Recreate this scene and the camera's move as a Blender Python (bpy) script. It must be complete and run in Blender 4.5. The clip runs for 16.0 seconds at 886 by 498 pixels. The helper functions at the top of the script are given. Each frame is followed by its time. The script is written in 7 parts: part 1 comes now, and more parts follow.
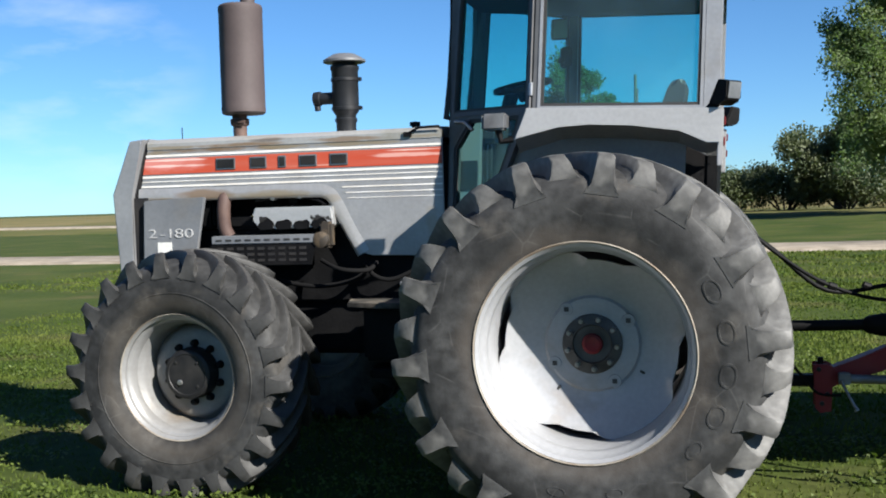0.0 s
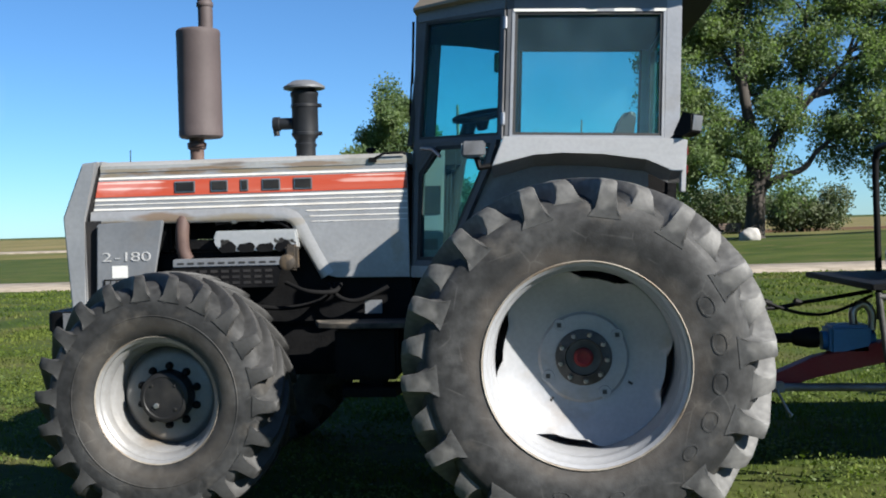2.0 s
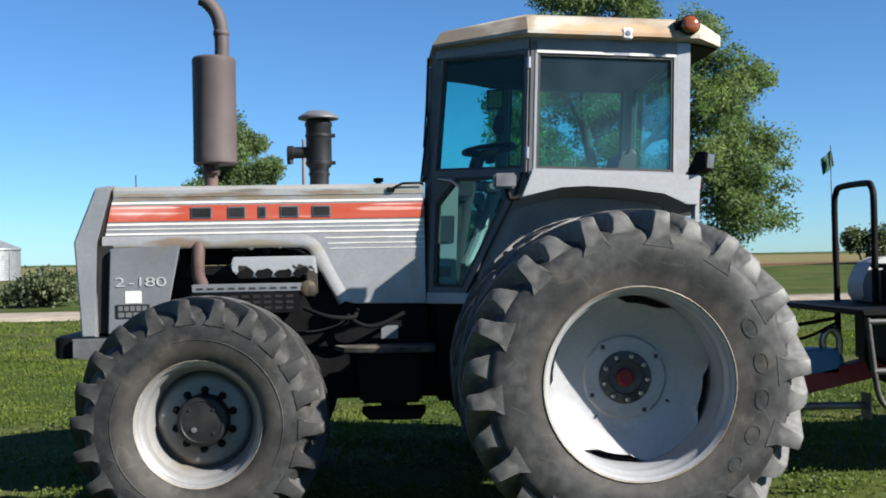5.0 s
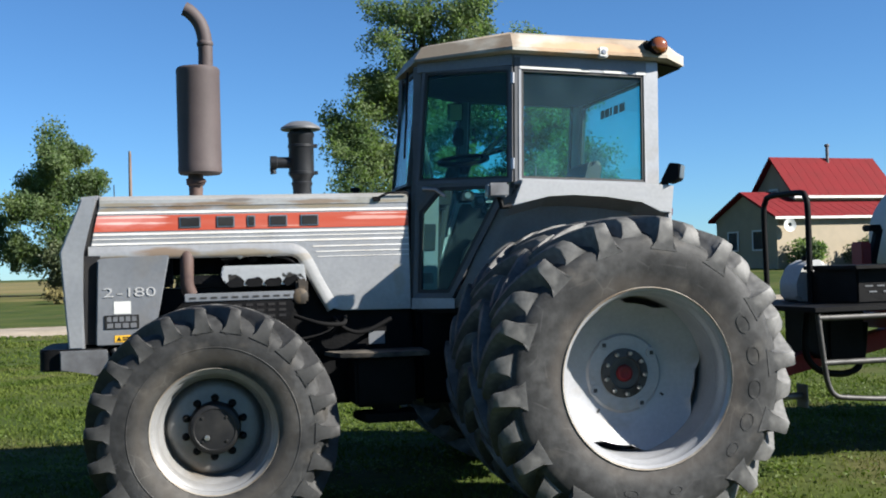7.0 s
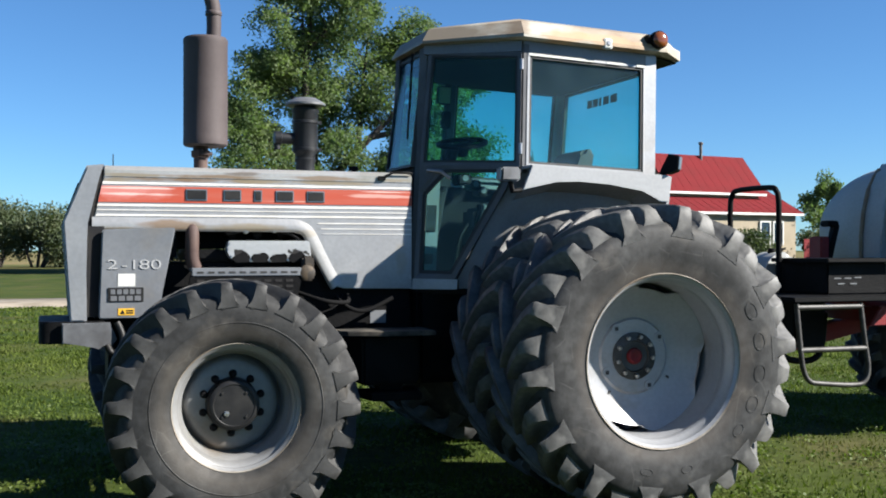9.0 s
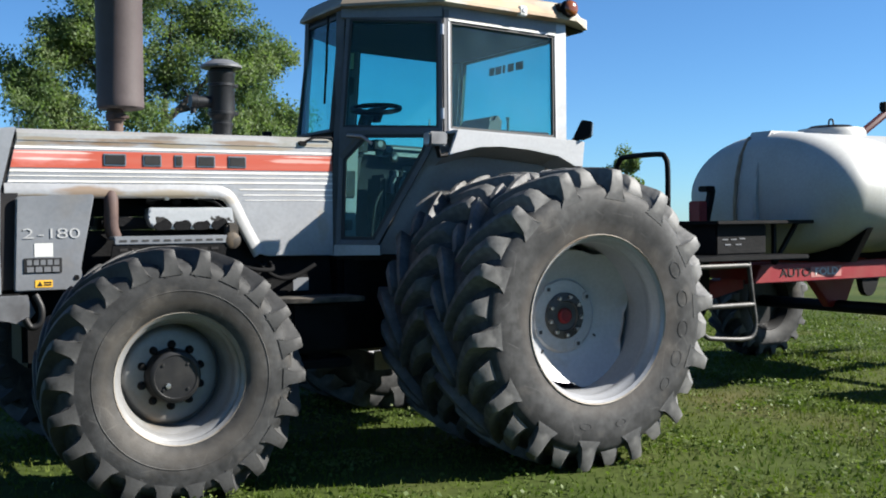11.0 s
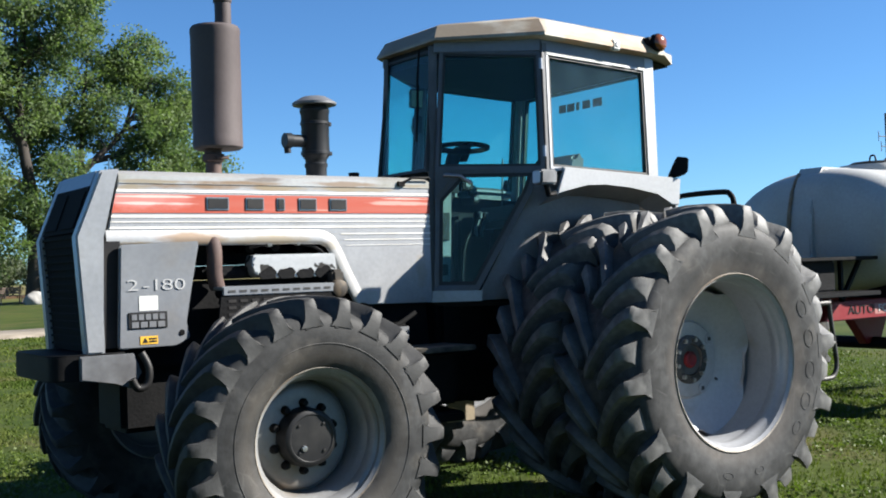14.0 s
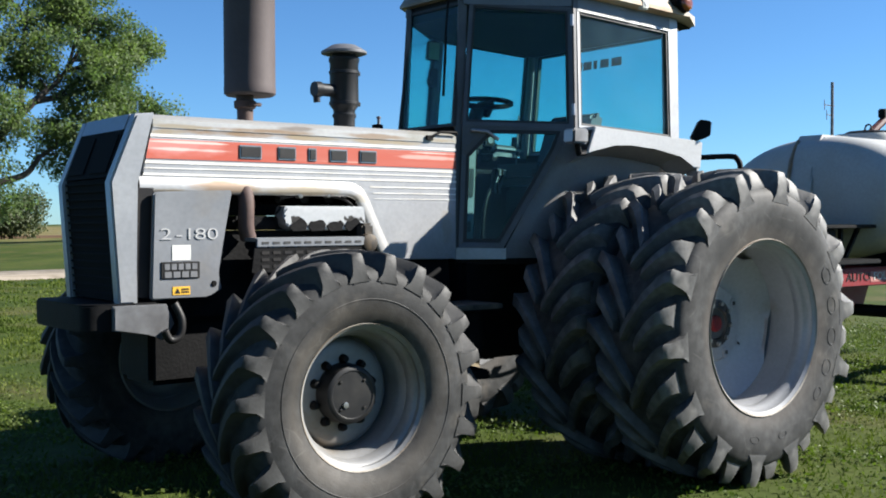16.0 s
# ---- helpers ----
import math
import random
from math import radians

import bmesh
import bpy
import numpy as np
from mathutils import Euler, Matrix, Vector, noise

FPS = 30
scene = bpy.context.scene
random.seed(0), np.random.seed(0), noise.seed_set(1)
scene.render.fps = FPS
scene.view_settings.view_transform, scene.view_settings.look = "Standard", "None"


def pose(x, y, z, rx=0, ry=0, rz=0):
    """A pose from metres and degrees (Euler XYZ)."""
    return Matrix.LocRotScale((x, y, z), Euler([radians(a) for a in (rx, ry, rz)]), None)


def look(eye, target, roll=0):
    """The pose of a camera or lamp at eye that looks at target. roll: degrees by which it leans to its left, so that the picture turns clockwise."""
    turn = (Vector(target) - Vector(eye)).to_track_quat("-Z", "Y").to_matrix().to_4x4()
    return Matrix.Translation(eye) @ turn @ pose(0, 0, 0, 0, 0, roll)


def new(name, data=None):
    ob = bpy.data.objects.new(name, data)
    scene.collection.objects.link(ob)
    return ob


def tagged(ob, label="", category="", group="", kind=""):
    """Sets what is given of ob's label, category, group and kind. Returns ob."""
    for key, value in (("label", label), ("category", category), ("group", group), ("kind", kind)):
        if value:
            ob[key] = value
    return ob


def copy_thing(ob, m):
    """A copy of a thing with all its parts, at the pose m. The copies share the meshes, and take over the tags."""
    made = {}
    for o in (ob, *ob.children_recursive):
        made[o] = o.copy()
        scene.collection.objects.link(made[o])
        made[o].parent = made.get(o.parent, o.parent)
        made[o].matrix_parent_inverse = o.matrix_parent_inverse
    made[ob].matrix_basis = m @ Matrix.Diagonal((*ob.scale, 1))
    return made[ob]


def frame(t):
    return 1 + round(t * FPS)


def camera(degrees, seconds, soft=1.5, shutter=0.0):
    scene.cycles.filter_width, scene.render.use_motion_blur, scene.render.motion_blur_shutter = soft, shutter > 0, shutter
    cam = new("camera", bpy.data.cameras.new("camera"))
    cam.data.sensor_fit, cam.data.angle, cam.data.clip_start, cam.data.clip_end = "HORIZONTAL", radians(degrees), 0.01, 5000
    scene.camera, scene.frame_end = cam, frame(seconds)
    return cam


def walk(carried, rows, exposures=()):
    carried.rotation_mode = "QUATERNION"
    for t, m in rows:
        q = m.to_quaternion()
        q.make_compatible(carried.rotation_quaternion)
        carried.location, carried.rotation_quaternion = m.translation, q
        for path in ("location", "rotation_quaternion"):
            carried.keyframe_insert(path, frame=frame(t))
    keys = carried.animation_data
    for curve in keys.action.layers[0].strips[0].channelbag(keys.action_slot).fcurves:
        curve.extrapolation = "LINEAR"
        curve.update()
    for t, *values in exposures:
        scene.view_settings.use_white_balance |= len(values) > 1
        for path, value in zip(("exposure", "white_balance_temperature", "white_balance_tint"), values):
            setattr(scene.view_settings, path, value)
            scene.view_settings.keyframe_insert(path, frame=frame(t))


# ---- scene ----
cam = camera(44.0, 16.0, 1.9)
PATH = [
    (0, (0.644, -6.587, 1.542), (0.128, -4.657, 1.459), -1.7),
    (0.5, (0.395, -6.674, 1.539), (0.022, -4.709, 1.495), -4.0),
    (1, (0.216, -6.751, 1.542), (-0.093, -4.775, 1.523), -2.1),
    (1.5, (0.002, -6.924, 1.547), (-0.188, -4.934, 1.471), -4.0),
    (2, (-0.195, -6.983, 1.541), (-0.377, -4.992, 1.499), -1.6),
    (2.5, (-0.447, -7.008, 1.555), (-0.583, -5.013, 1.538), -3.2),
    (3, (-0.608, -7.053, 1.541), (-0.723, -5.057, 1.534), -2.7),
    (3.5, (-0.85, -7.233, 1.548), (-0.901, -5.234, 1.516), -3.5),
    (4, (-1.047, -7.273, 1.548), (-1.049, -5.273, 1.535), -3.1),
    (4.5, (-1.275, -7.264, 1.555), (-1.206, -5.265, 1.537), -3.5),
    (4.7, (-1.289, -7.257, 1.519), (-1.204, -5.259, 1.523), -2.2),
    (6.8, (-2.278, -7.316, 1.523), (-1.886, -5.355, 1.559), -1.1),
    (7, (-2.396, -7.359, 1.501), (-1.946, -5.41, 1.534), -1.7),
    (7.5, (-2.647, -7.381, 1.506), (-2.136, -5.448, 1.472), -0.8),
    (8, (-2.873, -7.317, 1.477), (-2.378, -5.379, 1.468), -1.5),
    (8.5, (-3.058, -7.227, 1.485), (-2.505, -5.305, 1.46), -1.6),
    (9, (-3.251, -7.174, 1.49), (-2.571, -5.293, 1.492), 0.0),
    (9.5, (-3.473, -7.117, 1.487), (-2.661, -5.29, 1.454), -1.0),
    (9.7, (-3.528, -7.083, 1.475), (-2.679, -5.273, 1.445), -1.3),
    (11.8, (-4.245, -6.619, 1.427), (-3.203, -4.913, 1.381), -0.3),
    (12, (-4.302, -6.547, 1.454), (-3.29, -4.822, 1.414), -1.4),
    (12.5, (-4.406, -6.368, 1.467), (-3.393, -4.644, 1.424), -0.7),
    (13, (-4.536, -6.241, 1.505), (-3.438, -4.569, 1.468), 0.4),
    (13.5, (-4.696, -6.096, 1.467), (-3.55, -4.457, 1.458), -1.0),
    (14, (-4.803, -5.865, 1.435), (-3.649, -4.232, 1.472), -1.9),
    (14.5, (-4.84, -5.765, 1.447), (-3.711, -4.114, 1.472), -1.3),
    (15, (-4.955, -5.606, 1.425), (-3.734, -4.022, 1.436), -1.3),
    (15.5, (-5.072, -5.549, 1.379), (-3.811, -3.997, 1.386), -1.4),
    (16, (-5.167, -5.474, 1.456), (-3.923, -3.908, 1.408), -0.2),
]
walk(cam, [(t, look(eye, target, roll)) for t, eye, target, roll in PATH], [(0, 1.53), (4, 1.58), (9, 1.63), (14, 1.74), (16, 1.70)])

# ---- light ----
SUN_TO = Vector((1.65, -1.0, 1.24)).normalized()
world = bpy.data.worlds.new("world")
scene.world = world
world.use_nodes = True
wn = world.node_tree
wn.nodes.clear()
sky = wn.nodes.new("ShaderNodeTexSky")
sky.sky_type, sky.sun_disc = "NISHITA", False
sky.sun_elevation, sky.sun_rotation = math.asin(SUN_TO.z), math.atan2(SUN_TO.x, SUN_TO.y)
sky.air_density, sky.dust_density, sky.ozone_density, sky.altitude = 0.9, 0.32, 4.5, 1200
bg = wn.nodes.new("ShaderNodeBackground")
bg.inputs["Strength"].default_value = 0.0425
wout = wn.nodes.new("ShaderNodeOutputWorld")
tint = wn.nodes.new("ShaderNodeMix")
tint.data_type, tint.blend_type = "RGBA", "MULTIPLY"
tint.inputs[0].default_value, tint.inputs[7].default_value = 1.0, (0.65, 0.95, 1.15, 1)
wn.links.new(sky.outputs[0], tint.inputs[6])
# a few thin wisps of cloud low over the fields
wtc, wmap, wnoise = wn.nodes.new("ShaderNodeTexCoord"), wn.nodes.new("ShaderNodeMapping"), wn.nodes.new("ShaderNodeTexNoise")
wmap.inputs["Scale"].default_value = (9, 9, 26)
wnoise.inputs["Scale"].default_value, wnoise.inputs["Detail"].default_value = 1.3, 7
wn.links.new(wtc.outputs["Generated"], wmap.inputs[0])
wn.links.new(wmap.outputs[0], wnoise.inputs["Vector"])
wdot, wnear, wthin, wmul = (wn.nodes.new(k) for k in ("ShaderNodeVectorMath", "ShaderNodeMapRange", "ShaderNodeMapRange", "ShaderNodeMath"))
wdot.operation, wmul.operation = "DOT_PRODUCT", "MULTIPLY"
wdot.inputs[1].default_value = (-0.552, 0.825, 0.123)
wn.links.new(wtc.outputs["Generated"], wdot.inputs[0])
for node, src, span, top in ((wnear, wdot.outputs["Value"], (0.9925, 0.9985), 1.0), (wthin, wnoise.outputs["Fac"], (0.47, 0.72), 0.26)):
    node.inputs["From Min"].default_value, node.inputs["From Max"].default_value = span
    node.inputs["To Max"].default_value = top
    wn.links.new(src, node.inputs["Value"])
wn.links.new(wnear.outputs[0], wmul.inputs[0])
wn.links.new(wthin.outputs[0], wmul.inputs[1])
wisp = wn.nodes.new("ShaderNodeMix")
wisp.data_type = "RGBA"
wisp.inputs[7].default_value = (9.0, 9.6, 10.5, 1)
wn.links.new(wmul.outputs[0], wisp.inputs[0])
wn.links.new(tint.outputs[2], wisp.inputs[6])
wn.links.new(wisp.outputs[2], bg.inputs[0])
wn.links.new(bg.outputs[0], wout.inputs[0])
sun_data = bpy.data.lights.new("sun", "SUN")
sun_data.energy, sun_data.angle, sun_data.color = 5.0, radians(0.55), (1.0, 0.965, 0.90)
sun = new("sun", sun_data)
sun.matrix_world = look(SUN_TO * 50, (0, 0, 0))


# ---- materials ----
def mat(name, colour, rough=0.6, metal=0.0, second=None, scale=6.0, spread=(0.4, 0.65), stain=None, stain_scale=1.5,
        stain_at=(0.55, 0.7), bump=0.0, bump_scale=60.0, coat=0.0, spec=0.5, rand=0.0, stretch=(1, 1, 1), fine=0.12, fine_scale=45.0):
    """A surface with a main colour, a second colour in noise, stains and fine relief."""
    m = bpy.data.materials.new(name)
    m.use_nodes = True
    nt = m.node_tree
    b = nt.nodes["Principled BSDF"]
    colour, second, stain = [tuple(v * 0.75 for v in c) if c else None for c in (colour, second, stain)]
    tc = nt.nodes.new("ShaderNodeTexCoord")
    mp = nt.nodes.new("ShaderNodeMapping")
    mp.inputs["Scale"].default_value = stretch
    nt.links.new(tc.outputs["Object"], mp.inputs[0])

    def noise_mask(s, lo, hi, detail=6):
        n = nt.nodes.new("ShaderNodeTexNoise")
        n.inputs["Scale"].default_value, n.inputs["Detail"].default_value = s, detail
        nt.links.new(mp.outputs[0], n.inputs["Vector"])
        r = nt.nodes.new("ShaderNodeMapRange")
        r.inputs["From Min"].default_value, r.inputs["From Max"].default_value = lo, hi
        nt.links.new(n.outputs["Fac"], r.inputs["Value"])
        return r.outputs[0]

    def mix(fac, a, c, kind="MIX"):
        x = nt.nodes.new("ShaderNodeMix")
        x.data_type, x.blend_type = "RGBA", kind
        for sock, v in ((x.inputs[0], fac), (x.inputs[6], a), (x.inputs[7], c)):
            if isinstance(v, (int, float)):
                sock.default_value = v
            elif isinstance(v, tuple):
                sock.default_value = (*v, 1)
            else:
                nt.links.new(v, sock)
        return x.outputs[2]

    col = mix(noise_mask(scale, *spread), colour, second) if second else colour
    if stain:
        col = mix(noise_mask(stain_scale, *stain_at, 10), col, stain)
    if fine:
        col = mix(noise_mask(fine_scale, 0.3, 0.7, 4), mix(1.0, col, (1 - fine,) * 3, "MULTIPLY"), col)
    if rand:
        info = nt.nodes.new("ShaderNodeObjectInfo")
        col = mix(info.outputs["Random"], mix(1.0, col, (1 - rand,) * 3, "MULTIPLY"), col)
    if isinstance(col, tuple):
        b.inputs["Base Color"].default_value = (*col, 1)
    else:
        nt.links.new(col, b.inputs["Base Color"])
    b.inputs["Roughness"].default_value, b.inputs["Metallic"].default_value = rough, metal
    b.inputs["Coat Weight"].default_value = coat
    b.inputs["Specular IOR Level"].default_value = spec
    if bump:
        n = nt.nodes.new("ShaderNodeTexNoise")
        n.inputs["Scale"].default_value, n.inputs["Detail"].default_value = bump_scale, 5
        nt.links.new(mp.outputs[0], n.inputs["Vector"])
        bp = nt.nodes.new("ShaderNodeBump")
        bp.inputs["Strength"].default_value, bp.inputs["Distance"].default_value = bump, 0.01
        nt.links.new(n.outputs["Fac"], bp.inputs["Height"])
        nt.links.new(bp.outputs[0], b.inputs["Normal"])
    return m


def glass_mat(name, tint, gloss=0.05, dust=0.028):
    m = bpy.data.materials.new(name)
    m.use_nodes = True
    nt = m.node_tree
    nt.nodes.remove(nt.nodes["Principled BSDF"])
    tr, gl = nt.nodes.new("ShaderNodeBsdfTransparent"), nt.nodes.new("ShaderNodeBsdfGlossy")
    tr.inputs[0].default_value = (*tint, 1)
    gl.inputs["Roughness"].default_value = 0.02
    ms = nt.nodes.new("ShaderNodeMixShader")
    lw, po, ad = nt.nodes.new("ShaderNodeLayerWeight"), nt.nodes.new("ShaderNodeMath"), nt.nodes.new("ShaderNodeMath")
    lw.inputs["Blend"].default_value = 0.5
    po.operation, po.inputs[1].default_value = "POWER", 4.5
    ad.operation, ad.use_clamp = "MULTIPLY_ADD", True
    ad.inputs[1].default_value, ad.inputs[2].default_value = 0.65, gloss - 0.02
    nt.links.new(lw.outputs["Facing"], po.inputs[0])
    nt.links.new(po.outputs[0], ad.inputs[0])
    nt.links.new(ad.outputs[0], ms.inputs[0])
    # a thin uneven film of dust, coloured blue to paint in the sky's haze
    du, dm, no, mr = nt.nodes.new("ShaderNodeBsdfDiffuse"), nt.nodes.new("ShaderNodeMixShader"), nt.nodes.new("ShaderNodeTexNoise"), nt.nodes.new("ShaderNodeMapRange")
    tc = nt.nodes.new("ShaderNodeTexCoord")
    du.inputs[0].default_value = (0.30, 0.46, 0.60, 1)
    no.inputs["Scale"].default_value, no.inputs["Detail"].default_value = 3.0, 6.0
    mr.inputs[1].default_value, mr.inputs[2].default_value = 0.35, 0.75
    mr.inputs[3].default_value, mr.inputs[4].default_value = dust * 0.6, dust * 1.5
    nt.links.new(tc.outputs["Object"], no.inputs["Vector"])
    nt.links.new(no.outputs[0], mr.inputs[0])
    nt.links.new(mr.outputs[0], dm.inputs[0])
    nt.links.new(tr.outputs[0], dm.inputs[1])
    nt.links.new(du.outputs[0], dm.inputs[2])
    nt.links.new(dm.outputs[0], ms.inputs[1])
    nt.links.new(gl.outputs[0], ms.inputs[2])
    nt.links.new(ms.outputs[0], nt.nodes["Material Output"].inputs[0])
    return m


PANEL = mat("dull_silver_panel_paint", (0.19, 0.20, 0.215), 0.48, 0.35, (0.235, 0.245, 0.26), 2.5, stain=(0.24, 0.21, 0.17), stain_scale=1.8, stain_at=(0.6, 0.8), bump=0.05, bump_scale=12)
SILVER = mat("faded_silver_paint", (0.35, 0.357, 0.37), 0.42, 0.5, (0.41, 0.415, 0.425), 3.0, stain=(0.30, 0.27, 0.23), stain_scale=2.2, stain_at=(0.6, 0.8), bump=0.05, bump_scale=25)


def translucent(m, share, tint=(1.2, 1.4, 0.7)):
    """Lets part of the light through a leaf."""
    nt = m.node_tree
    b, out = nt.nodes["Principled BSDF"], nt.nodes["Material Output"]
    tl, mx, mu = nt.nodes.new("ShaderNodeBsdfTranslucent"), nt.nodes.new("ShaderNodeMixShader"), nt.nodes.new("ShaderNodeMix")
    mu.data_type, mu.blend_type = "RGBA", "MULTIPLY"
    mu.inputs[0].default_value, mu.inputs[7].default_value = 1.0, (*tint, 1)
    nt.links.new(b.inputs["Base Color"].links[0].from_socket, mu.inputs[6])
    nt.links.new(mu.outputs[2], tl.inputs[0])
    mx.inputs[0].default_value = share
    nt.links.new(b.outputs[0], mx.inputs[1])
    nt.links.new(tl.outputs[0], mx.inputs[2])
    nt.links.new(mx.outputs[0], out.inputs[0])
    return m


SILVER_RUST = mat("silver_paint_with_rust", (0.58, 0.575, 0.56), 0.42, 0.2, (0.50, 0.48, 0.44), 2.0, stain=(0.24, 0.17, 0.10), stain_scale=1.3, stain_at=(0.54, 0.68), bump=0.08, bump_scale=25, stretch=(1, 1, 3))
ROOF_PAINT = mat("weathered_cream_roof", (0.47, 0.445, 0.385), 0.6, 0.0, (0.38, 0.32, 0.235), 1.8, stain=(0.24, 0.15, 0.08), stain_scale=1.6, stain_at=(0.45, 0.62), bump=0.1)
# deeper than plain black paint: the underside's shade is put into this colour
BLACK = mat("grimy_shade_black_steel", (0.0045, 0.0046, 0.0052), 0.6, 0.0, (0.0085, 0.0085, 0.009), 7.0, bump=0.2, spec=0.1)
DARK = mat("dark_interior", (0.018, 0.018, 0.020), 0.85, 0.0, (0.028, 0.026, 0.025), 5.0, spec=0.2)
RUBBER = mat("dusty_tyre_rubber", (0.027, 0.0275, 0.028), 0.68, 0.0, (0.076, 0.076, 0.076), 3.0, (0.40, 0.7), stain=(0.118, 0.106, 0.092), stain_scale=4.5, stain_at=(0.56, 0.76), bump=0.10, bump_scale=100, fine=0.6, fine_scale=20, spec=0.28)
RUBBER_TREAD = mat("worn_tread_rubber", (0.034, 0.034, 0.034), 0.6, 0.0, (0.135, 0.134, 0.131), 4.0, (0.38, 0.66), stain=(0.28, 0.272, 0.255), stain_scale=3.0, stain_at=(0.52, 0.74), bump=0.10, bump_scale=90, fine=0.4, fine_scale=22, spec=0.4)
RUBBER_TREAD_FRONT = mat("worn_front_tread_rubber", (0.024, 0.024, 0.024), 0.62, 0.0, (0.078, 0.077, 0.075), 4.0, (0.40, 0.68), stain=(0.165, 0.158, 0.148), stain_scale=3.0, stain_at=(0.58, 0.80), bump=0.10, bump_scale=90, fine=0.4, fine_scale=22, spec=0.35)
RIM_FRONT = mat("dusty_front_rim_paint", (0.275, 0.275, 0.275), 0.45, 0.2, (0.21, 0.203, 0.19), 3.0, stain=(0.22, 0.18, 0.14), stain_scale=3.0, stain_at=(0.55, 0.75), bump=0.06, bump_scale=20)
UNDERSIDE = mat("dull_grey_underside", (0.45, 0.45, 0.45), 0.5, 0.0, (0.38, 0.375, 0.37), 3.0)
FENDER = mat("pale_silver_fender_paint", (0.45, 0.45, 0.455), 0.42, 0.3, (0.41, 0.41, 0.41), 3.0, bump=0.04, bump_scale=10)
RUBBER_SEAL = mat("black_rubber_seal", (0.02, 0.02, 0.02), 0.6)
RIM = mat("worn_silver_rim_paint", (0.37, 0.375, 0.39), 0.38, 0.1, (0.32, 0.325, 0.34), 3.5, stain=(0.26, 0.22, 0.18), stain_scale=4.0, stain_at=(0.62, 0.82), bump=0.06, bump_scale=20)
RIM_RUST = mat("rusty_rim_edge", (0.29, 0.265, 0.225), 0.65, 0.1, (0.19, 0.145, 0.105), 8.0, bump=0.2)
RUST = mat("brown_rusted_steel", (0.082, 0.062, 0.062), 0.72, 0.1, (0.062, 0.046, 0.046), 3.0, stain=(0.10, 0.060, 0.045), stain_scale=3.0, stain_at=(0.62, 0.8), bump=0.05)
PIPE_RUST = mat("orange_brown_rusty_pipe", (0.070, 0.040, 0.034), 0.75, 0.1, (0.115, 0.070, 0.055), 6.0, bump=0.1)
RED = mat("faded_red_stripe", (0.46, 0.065, 0.028), 0.5, 0.0, (0.47, 0.095, 0.055), 4.0, stain=(0.50, 0.25, 0.21), stain_scale=3.0, stain_at=(0.62, 0.76), stretch=(0.4, 1, 8))
WHITE_LINE = mat("white_stripe_decal", (0.80, 0.79, 0.77), 0.5, 0.0, (0.66, 0.62, 0.56), 5.0, fine=0.05)
CHROME = mat("dull_chrome", (0.45, 0.45, 0.45), 0.3, 0.8, (0.33, 0.33, 0.33), 12.0)
CHARCOAL = mat("charcoal_enamel", (0.012, 0.012, 0.013), 0.5, 0.0, (0.026, 0.025, 0.024), 9.0, spec=0.25)
ALU = mat("flaking_aluminium_cover", (0.58, 0.58, 0.575), 0.42, 0.6, (0.05, 0.045, 0.04), 11.0, (0.58, 0.61), bump=0.12, bump_scale=14)
SHIELD = mat("grey_heat_shield", (0.20, 0.205, 0.215), 0.5, 0.4, (0.11, 0.11, 0.115), 6.0)
HUB_RED = mat("red_hub_cap", (0.20, 0.016, 0.02), 0.6, 0.0, (0.12, 0.02, 0.02), 20.0, spec=0.2)
HUB_GREY = mat("greasy_grey_hub", (0.075, 0.072, 0.068), 0.55, 0.3, (0.03, 0.028, 0.026), 12.0, bump=0.15)
AMBER = mat("amber_lens", (0.20, 0.055, 0.012), 0.15, 0.0, coat=0.6, fine=0.0)
LENS = mat("lamp_lens", (0.40, 0.40, 0.40), 0.12, 0.0, coat=0.8, fine=0.0)
PAPER = mat("white_paper_sticker", (0.68, 0.68, 0.65), 0.8)
YELLOW = mat("yellow_warning_sticker", (0.75, 0.42, 0.02), 0.6)
SEAT = mat("brown_vinyl_seat", (0.045, 0.022, 0.024), 0.6, 0.0, (0.07, 0.035, 0.035), 5.0)
GLASS = glass_mat("tinted_cab_glass", (0.615, 0.905, 0.895), 0.03)
MAROON = mat("dull_maroon_paint", (0.24, 0.018, 0.024), 0.5, 0.0, (0.24, 0.035, 0.035), 5.0, bump=0.1, spec=0.25)
BLUE = mat("bright_blue_motor_paint", (0.02, 0.17, 0.42), 0.45)
TANK = mat("white_polythene_tank", (0.48, 0.485, 0.475), 0.5, 0.0, (0.43, 0.43, 0.40), 2.0, stain=(0.44, 0.39, 0.30), stain_scale=1.2, stain_at=(0.62, 0.85))
GALV = mat("galvanised_sheet", (0.30, 0.32, 0.34), 0.5, 0.4, (0.24, 0.255, 0.27), 3.0, rand=0.15)
GRASS = mat("mown_grass", (0.036, 0.062, 0.009), 0.95, 0.0, (0.074, 0.095, 0.020), 0.35, (0.35, 0.65), stain=(0.112, 0.104, 0.040), stain_scale=0.6, stain_at=(0.52, 0.75), bump=0.35, bump_scale=12, fine=0.35, fine_scale=9.0, spec=0.1)
BLADE = translucent(mat("grass_blade", (0.052, 0.088, 0.011), 0.8, 0.0, (0.120, 0.150, 0.030), 0.8, (0.35, 0.65), stain=(0.13, 0.125, 0.048), stain_scale=0.6, stain_at=(0.52, 0.75), fine=0.0, spec=0.15), 0.3)
GRAVEL = mat("pale_gravel", (0.36, 0.31, 0.25), 0.95, 0.0, (0.24, 0.205, 0.16), 1.5, bump=0.3, spec=0.1)
